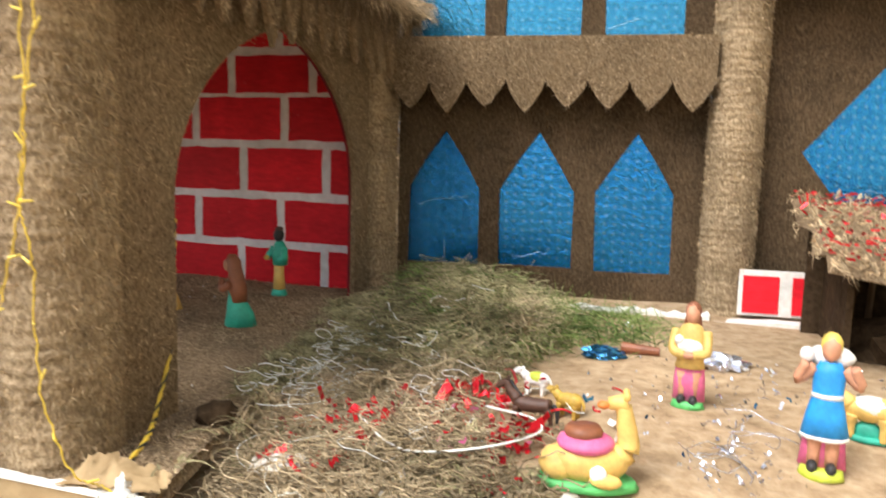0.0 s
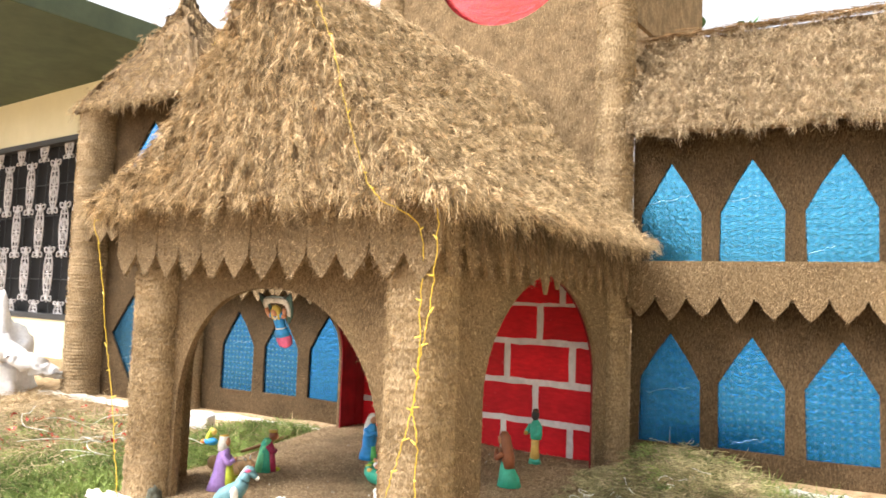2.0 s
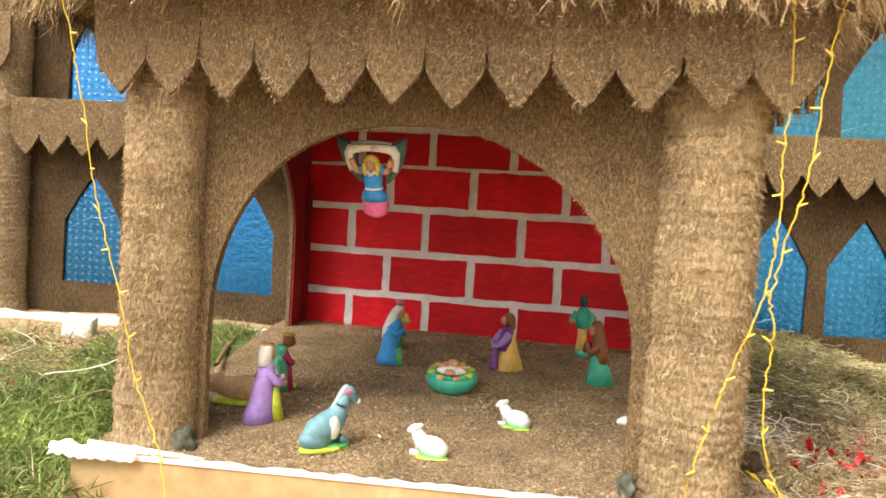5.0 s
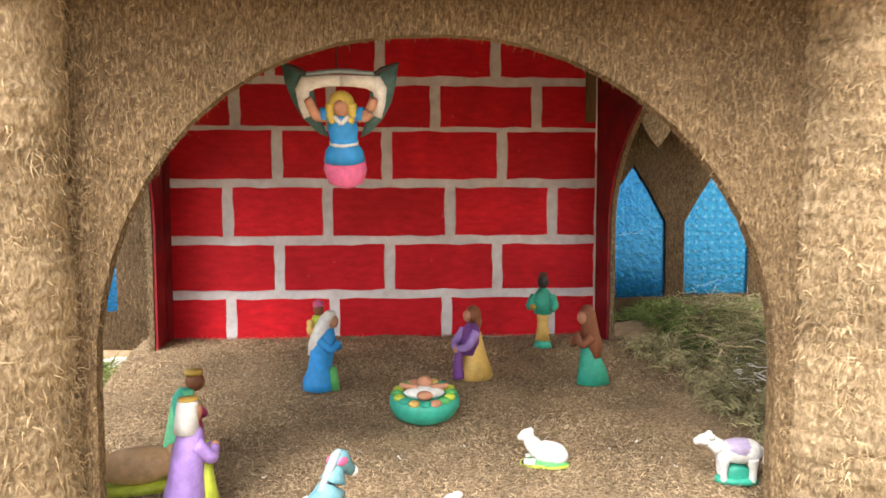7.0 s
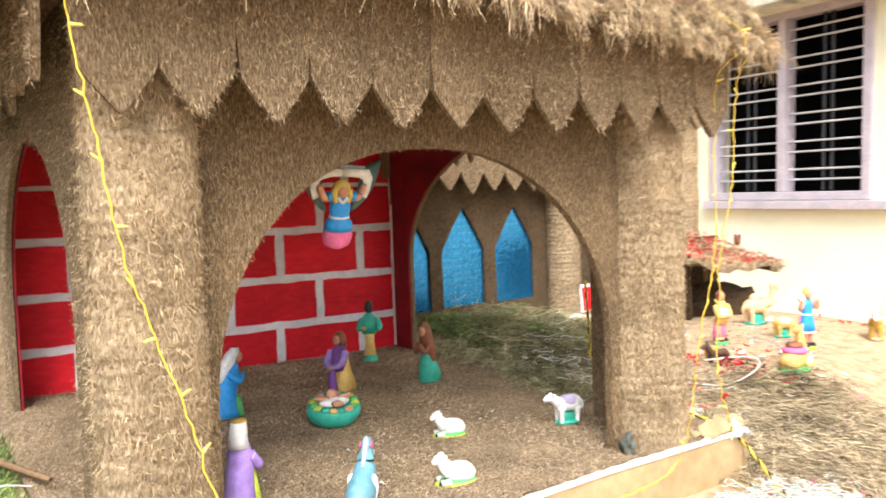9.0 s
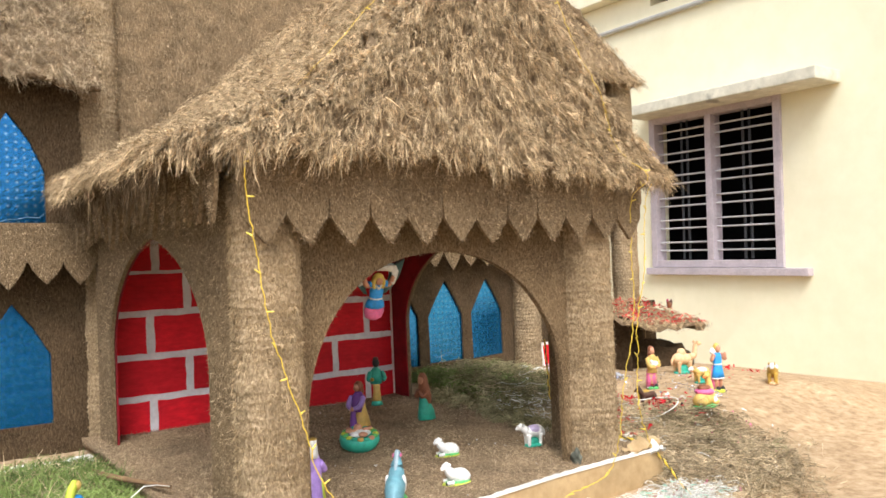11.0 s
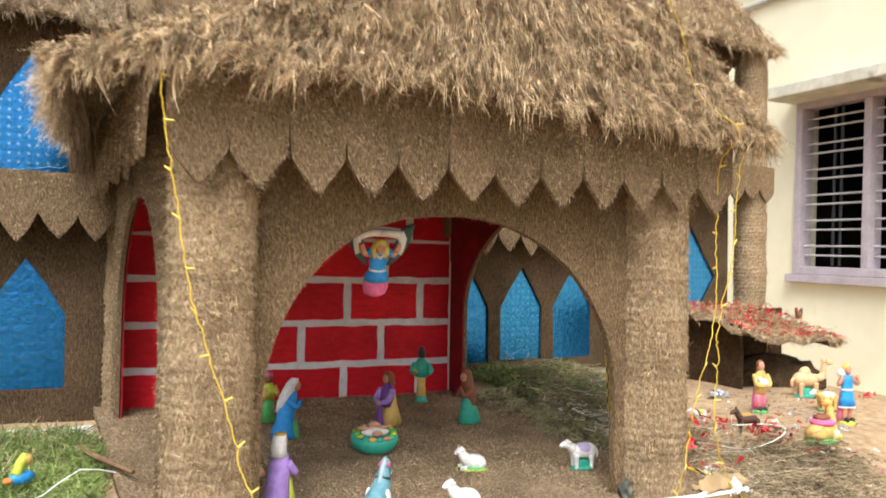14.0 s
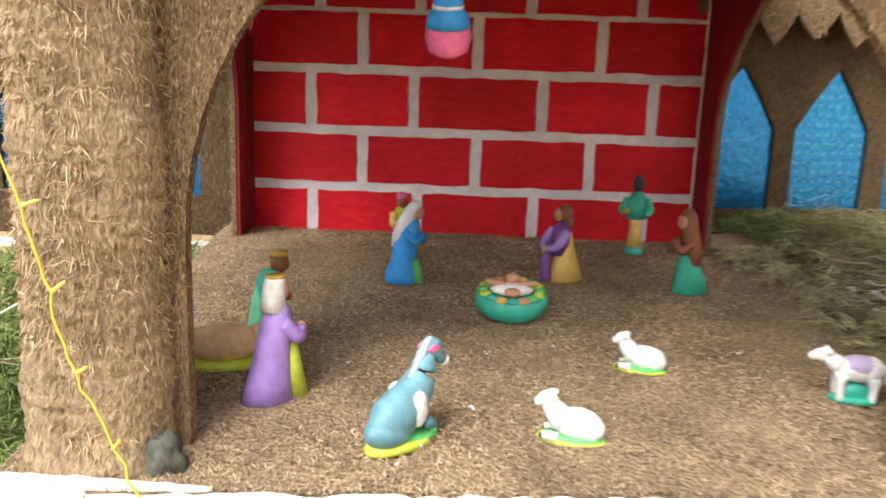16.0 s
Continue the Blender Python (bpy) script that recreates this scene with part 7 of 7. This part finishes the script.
def flakes(name, label, n, areas, mat, size, top=0.03, on_floor=False):
    """Crumpled bits of tinsel or paper."""
    bits = []
    for share, area in areas:
        x, y = scatter(int(n * share), area)
        for px, py in zip(x, y):
            inside = bool(in_platform(px, py))
            if inside != on_floor:
                continue
            z = (floor_z(py) if inside else G(px, py)) + RNG.uniform(0.002, top)
            s = size * RNG.uniform(0.4, 1.5)
            a = RNG.uniform(0, 2 * np.pi)
            w = RNG.normal(0, 1, 3)
            w[2] *= 0.4
            w /= np.linalg.norm(w)
            side = np.cross(w, RNG.normal(0, 1, 3))
            side /= np.linalg.norm(side) + 1e-9
            rows = []
            for k in range(4):
                c0 = np.array([px, py, z]) + w * s * k / 3 + np.array([0, 0, 1]) * s * 0.25 * math.sin(k * 2.1 + a)
                rows += [c0 - side * s * 0.18, c0 + side * s * 0.18]
            v = np.array(rows)
            v[:, 2] = np.maximum(v[:, 2], (floor_z(py) if inside else G(px, py)) + 0.001)
            bits.append((v, np.array([[0, 1, 3, 2], [2, 3, 5, 4], [4, 5, 7, 6]])))
    v, f = join_np(bits)
    return tagged(put(name, mesh_np(name, v, f, [mat])), label, "litter", kind="stuff")


flakes("red_tinsel", "shiny scraps of red tinsel", 260, [(0.40, (0.92, 0.36, 0.14, 0.16)), (0.16, (1.15, 0.58, 0.10, 0.1)), (0.12, (1.24, 0.38, 0.06, 0.08)), (0.5, (-1.9, 0.5, 0.8, 0.45))], RED_TINSEL, 0.028, 0.05)
flakes("red_ribbons", "wide crumpled ribbons of shiny red tinsel", 30, [(0.6, (0.88, 0.40, 0.12, 0.10)), (0.4, (1.02, 0.50, 0.14, 0.07))], RED_TINSEL, 0.050, 0.045)
flakes("silver_tinsel", "small scraps of silver tinsel on the soil", 300, [(0.55, (1.62, 0.75, 0.42, 0.45)), (0.2, (1.60, 0.42, 0.12, 0.12)), (0.25, (1.25, 1.2, 0.25, 0.25))], SILVER_TINSEL, 0.011, 0.010)
flakes("paper_scraps", "torn white paper scraps", 130, [(0.6, (1.15, 0.2, 0.55, 0.55)), (0.5, (-1.6, 0.4, 0.9, 0.6))], TORN, 0.022, 0.02)
flakes("floor_litter", "tiny pale scraps on the coir floor", 60, [(0.6, (0.1, 0.35, 0.7, 0.4)), (0.4, (0.0, 1.1, 0.6, 0.3))], TORN, 0.009, 0.004, on_floor=True)
flakes("shelter_tinsel", "red tinsel scraps on the soil by the shelter", 40, [(1.0, (2.2, 0.75, 0.4, 0.25))], RED_TINSEL, 0.02, 0.01)
bits = []
for k in range(600):
    s, t = RNG.random(), RNG.random()
    p = np.array(BL) * (1 - s) * (1 - t) + np.array(BR) * s * (1 - t) + np.array(FR) * s * t + np.array(FL) * (1 - s) * t + np.array([0, 0, 0.012])
    w = unit(RNG.normal(0, 1, 3) * np.array([1, 1, 0.3])) * RNG.uniform(0.008, 0.024)
    sd = unit(np.cross(w, RNG.normal(0, 1, 3))) * 0.0025
    bits.append((np.array([p - sd, p + sd, p + w + sd, p + w - sd]), np.array([[0, 1, 2, 3]])))
v, f = join_np(bits)
tagged(put("roof_tinsel", mesh_np("roof_tinsel", v, f, [RED_TINSEL]), sh), kind="stuff")
c = Clay()
c.ball((0, 0, 0.020), (0.024, 0.013, 0.015), "brown").limb([(-0.014, 0, 0.026), (-0.022, 0, 0.040), (-0.024, 0, 0.046)], (0.010, 0.007, 0.006), "brown").ball((-0.026, 0, 0.048), (0.008, 0.006, 0.007), "crimson").limb([(0.018, 0, 0.026), (0.030, 0, 0.042), (0.034, 0, 0.050)], (0.010, 0.007, 0.003), "dark_brown").limb([(0, -0.006, 0.010), (0, -0.006, 0.0)], (0.003, 0.003), "gold").limb([(0, 0.006, 0.010), (0, 0.006, 0.0)], (0.003, 0.003), "gold")
c.done("hen_figurine", "tiny brown hen figurine perched on the straw shelter", "figurine", 2.395, 1.245, 0.343, 20, 1.15)
RED_CURLS = [(0.84, 0.46, 0.035), (1.10, 0.60, 0.045), (0.99, 0.47, 0.05), (0.93, 0.44, 0.04), (1.25, 0.40, 0.03), (0.93, 0.28, 0.04)]
for x, y, r in RED_CURLS:
    pts = [(x + r * math.cos(a) * (1 + 0.2 * math.sin(3 * a)), y + r * math.sin(a), G(x, y) + 0.022 + 0.018 * math.sin(2 * a)) for a in np.linspace(0, 5.2, 22)]
    tagged(tube("tinsel_curl", pts, 0.0048, RED_TINSEL, None, 5), "curled strip of shiny red tinsel", "tinsel", "red tinsel curls")
strands("silver_garland", "thin silver tinsel garland on the soil", 12, (1.60, 0.46, 0.08, 0.22), SILVER_TINSEL, 0.14, 0.0010, 0.02, 0.5)
strands("shredded_net", "shredded white and pale net in front of the platform", 1900, (0.40, -0.19, 0.52, 0.15), WHITE_NET, 0.07, 0.0008, 0.045, 1.0)
strands("green_shreds", "pale green plastic shreds on the white net", 190, (0.40, -0.19, 0.48, 0.13), GREEN_TINSEL, 0.04, 0.0016, 0.048, 0.9)
flakes("pink_scraps", "small pink plastic scraps on the net and dry grass", 110, [(0.6, (0.45, -0.18, 0.5, 0.13)), (0.4, (1.15, 0.2, 0.35, 0.4))], PAINT["pink"], 0.014, 0.04)
flakes("blue_scraps", "small dark blue foil scraps on the dry grass", 40, [(0.7, (1.1, 0.15, 0.35, 0.35)), (0.3, (1.5, 0.6, 0.3, 0.3))], DARK_BLUE, 0.016, 0.03)
strands("white_rope", "thin white cords lying on the grass", 12, (-1.6, 0.35, 0.7, 0.5), WHITE_NET, 0.5, 0.0018, 0.03, 0.25)

# white draped mound beside the palace
bm = bmesh.new()
bmesh.ops.create_icosphere(bm, subdivisions=5, radius=1)
for v in bm.verts:
    d = 1 + 0.22 * noise.noise(v.co * 1.9) + 0.10 * noise.noise(v.co * 5.0)
    taper = 1 - 0.35 * max(0.0, v.co.z)
    d += 0.16 * noise.noise(v.co * 3.1 + Vector((4, 1, 2))) + 0.07 * noise.noise(v.co * 9.0) + 0.035 * noise.noise(v.co * 21.0)
    v.co = Vector((v.co.x * 0.34 * taper, v.co.y * 0.30 * taper, v.co.z * 0.60)) * d
mound = part("cotton_mound", bm, COTTON, None, "", pose(-3.60, 0.80, 0.0), True)
tagged(mound, "tall white cotton-covered mound standing on the grass", "mound")
cl_line = spline([(-3.417, 0.8, 0.358), (-3.193, 0.85, 0.24), (-3.048, 0.92, 0.135), (-2.983, 1.0, 0.08)], 6)
cv, cf = tube_np(cl_line, np.linspace(0.10, 0.03, len(cl_line)), 10)
cv[:, 2] = cl_line[:, 2].mean() + (cv[:, 2] - cl_line[:, 2].mean()) * 0.6
cv += RNG.normal(0, 0.014, cv.shape)
tagged(put("white_cloth", mesh_np("white_cloth", cv, cf, [COTTON], True)), "crumpled white cloth trailing from the mound", "cloth")
box_ob = box("white_block", (-0.05, -0.04, 0), (0.05, 0.04, 0.075), COTTON, None, "", 0.012, pose(-1.42, 0.92, G(-1.42, 0.92), 4, 8, 20))
tagged(box_ob, "small crumpled white foam block on the grass", "foam block")
fb = bmesh.new()
bmesh.ops.create_cone(fb, cap_ends=True, segments=10, radius1=0.014, radius2=0.010, depth=0.09)
fl = part("fallen_piece", fb, PAINT["brown"], None, "", pose(1.405, 1.035, G(1.405, 1.035) + 0.013, 90, 0, 84))
tagged(fl, "small fallen brown clay piece on the soil", "figurine")
bs = bmesh.new()
bmesh.ops.create_icosphere(bs, subdivisions=3, radius=1)
for v in bs.verts:
    v.co = Vector((v.co.x * 0.045, v.co.y * 0.025, v.co.z * 0.018)) * (1 + 0.6 * noise.noise(v.co * 2.6))
tagged(part("blue_scrap", bs, DARK_BLUE, None, "", pose(1.325, 0.985, G(1.325, 0.985) + 0.012, 0, 0, 10)), "crumpled dark blue foil scrap on the soil", "foil scrap")
gv2 = bmesh.new()
bmesh.ops.create_icosphere(gv2, subdivisions=3, radius=1)
for v in gv2.verts:
    v.co = Vector((v.co.x * 0.050, v.co.y * 0.030, v.co.z * 0.020)) * (1 + 0.7 * noise.noise(v.co * 2.4) + 0.35 * noise.noise(v.co * 6.5))
gl = part("silver_scrap", gv2, SILVER_TINSEL, None, "", pose(1.592, 0.950, G(1.592, 0.950) + 0.014, 0, 8, 15))
tagged(gl, "crumpled silver foil scrap on the soil", "foil scrap")
# dark lump put in place of the hollow under the mat's edge
cl = bmesh.new()
bmesh.ops.create_icosphere(cl, subdivisions=3, radius=1)
for v in cl.verts:
    v.co = Vector((v.co.x * 0.038, v.co.y * 0.03, v.co.z * 0.028)) * (1 + 0.4 * noise.noise(v.co * 1.8))
tagged(part("clod", cl, DARK_FILL, None, "", pose(0.699, 0.34, 0.008, 0, 0, 20), True), "dark brown lump standing in for a hollow under the mat edge", "clod")
fo = bmesh.new()
bmesh.ops.create_icosphere(fo, subdivisions=4, radius=1)
for v in fo.verts:
    v.co = Vector((v.co.x * 0.050, v.co.y * 0.028, v.co.z * 0.018)) * (1 + 0.5 * noise.noise(v.co * 2.1) + 0.2 * noise.noise(v.co * 6))
tagged(part("foam_scrap", fo, TORN, None, "", pose(0.885, 0.262, G(0.885, 0.262) + 0.030, 0, 0, 15)), "crumpled white paper scrap in the dry grass", "paper scrap")
tw = thing("wood_stick", "thin dry stick lying on the platform edge", "stick")
tube("stick", [(-0.90, 1.10, 0.03), (-0.82, 0.85, 0.03), (-0.72, 0.60, 0.035)], [0.008, 0.009, 0.006], WOOD, tw, 6)

# ---- leafy plant showing over the palace wing ----
LEAF = shader("plant_leaf", ((0.04, 0.10, 0.035), (0.09, 0.20, 0.07)), 20, 0.6, bump=0.2, island=0.3)
plant = thing("potted_plant", "tall leafy green plant standing behind the palace", "plant")
PX, PY = 0.06, 3.45
tube("stem", spline([(PX, PY, G(PX, PY) - 0.02), (PX + 0.03, PY, 0.9), (PX - 0.02, PY, 1.8), (PX + 0.02, PY, 2.55)], 8), [0.018] * 20 + [0.010] * 5, WOOD, plant, 7)
leaf_bits = []
for k in range(110):
    p = np.array([PX, PY, 0.0]) + np.array([RNG.normal(0.02, 0.17), RNG.normal(0, 0.06), RNG.uniform(2.15, 2.62)])
    w = unit(RNG.normal(0, 1, 3) + np.array([0, -0.3, -0.2]))
    sd = unit(np.cross(w, RNG.normal(0, 1, 3)))
    up = np.cross(sd, w)
    long, wide = RNG.uniform(0.07, 0.13), RNG.uniform(0.018, 0.030)
    rows = []
    for q, g in ((0.0, 0.1), (0.3, 0.9), (0.6, 0.85), (1.0, 0.05)):
        c0 = p + w * long * q - up * 0.25 * long * q * q
        rows += [c0 - sd * wide * g + up * 0.006 * g, c0, c0 + sd * wide * g + up * 0.006 * g]
    leaf_bits.append((np.array(rows), np.array([[a * 3 + b, a * 3 + b + 1, a * 3 + b + 4, a * 3 + b + 3] for a in range(3) for b in range(2)])))
v, f = join_np(leaf_bits)
tagged(put("leaves", mesh_np("leaves", v, f, [LEAF], True), plant), "narrow green leaves", kind="stuff")
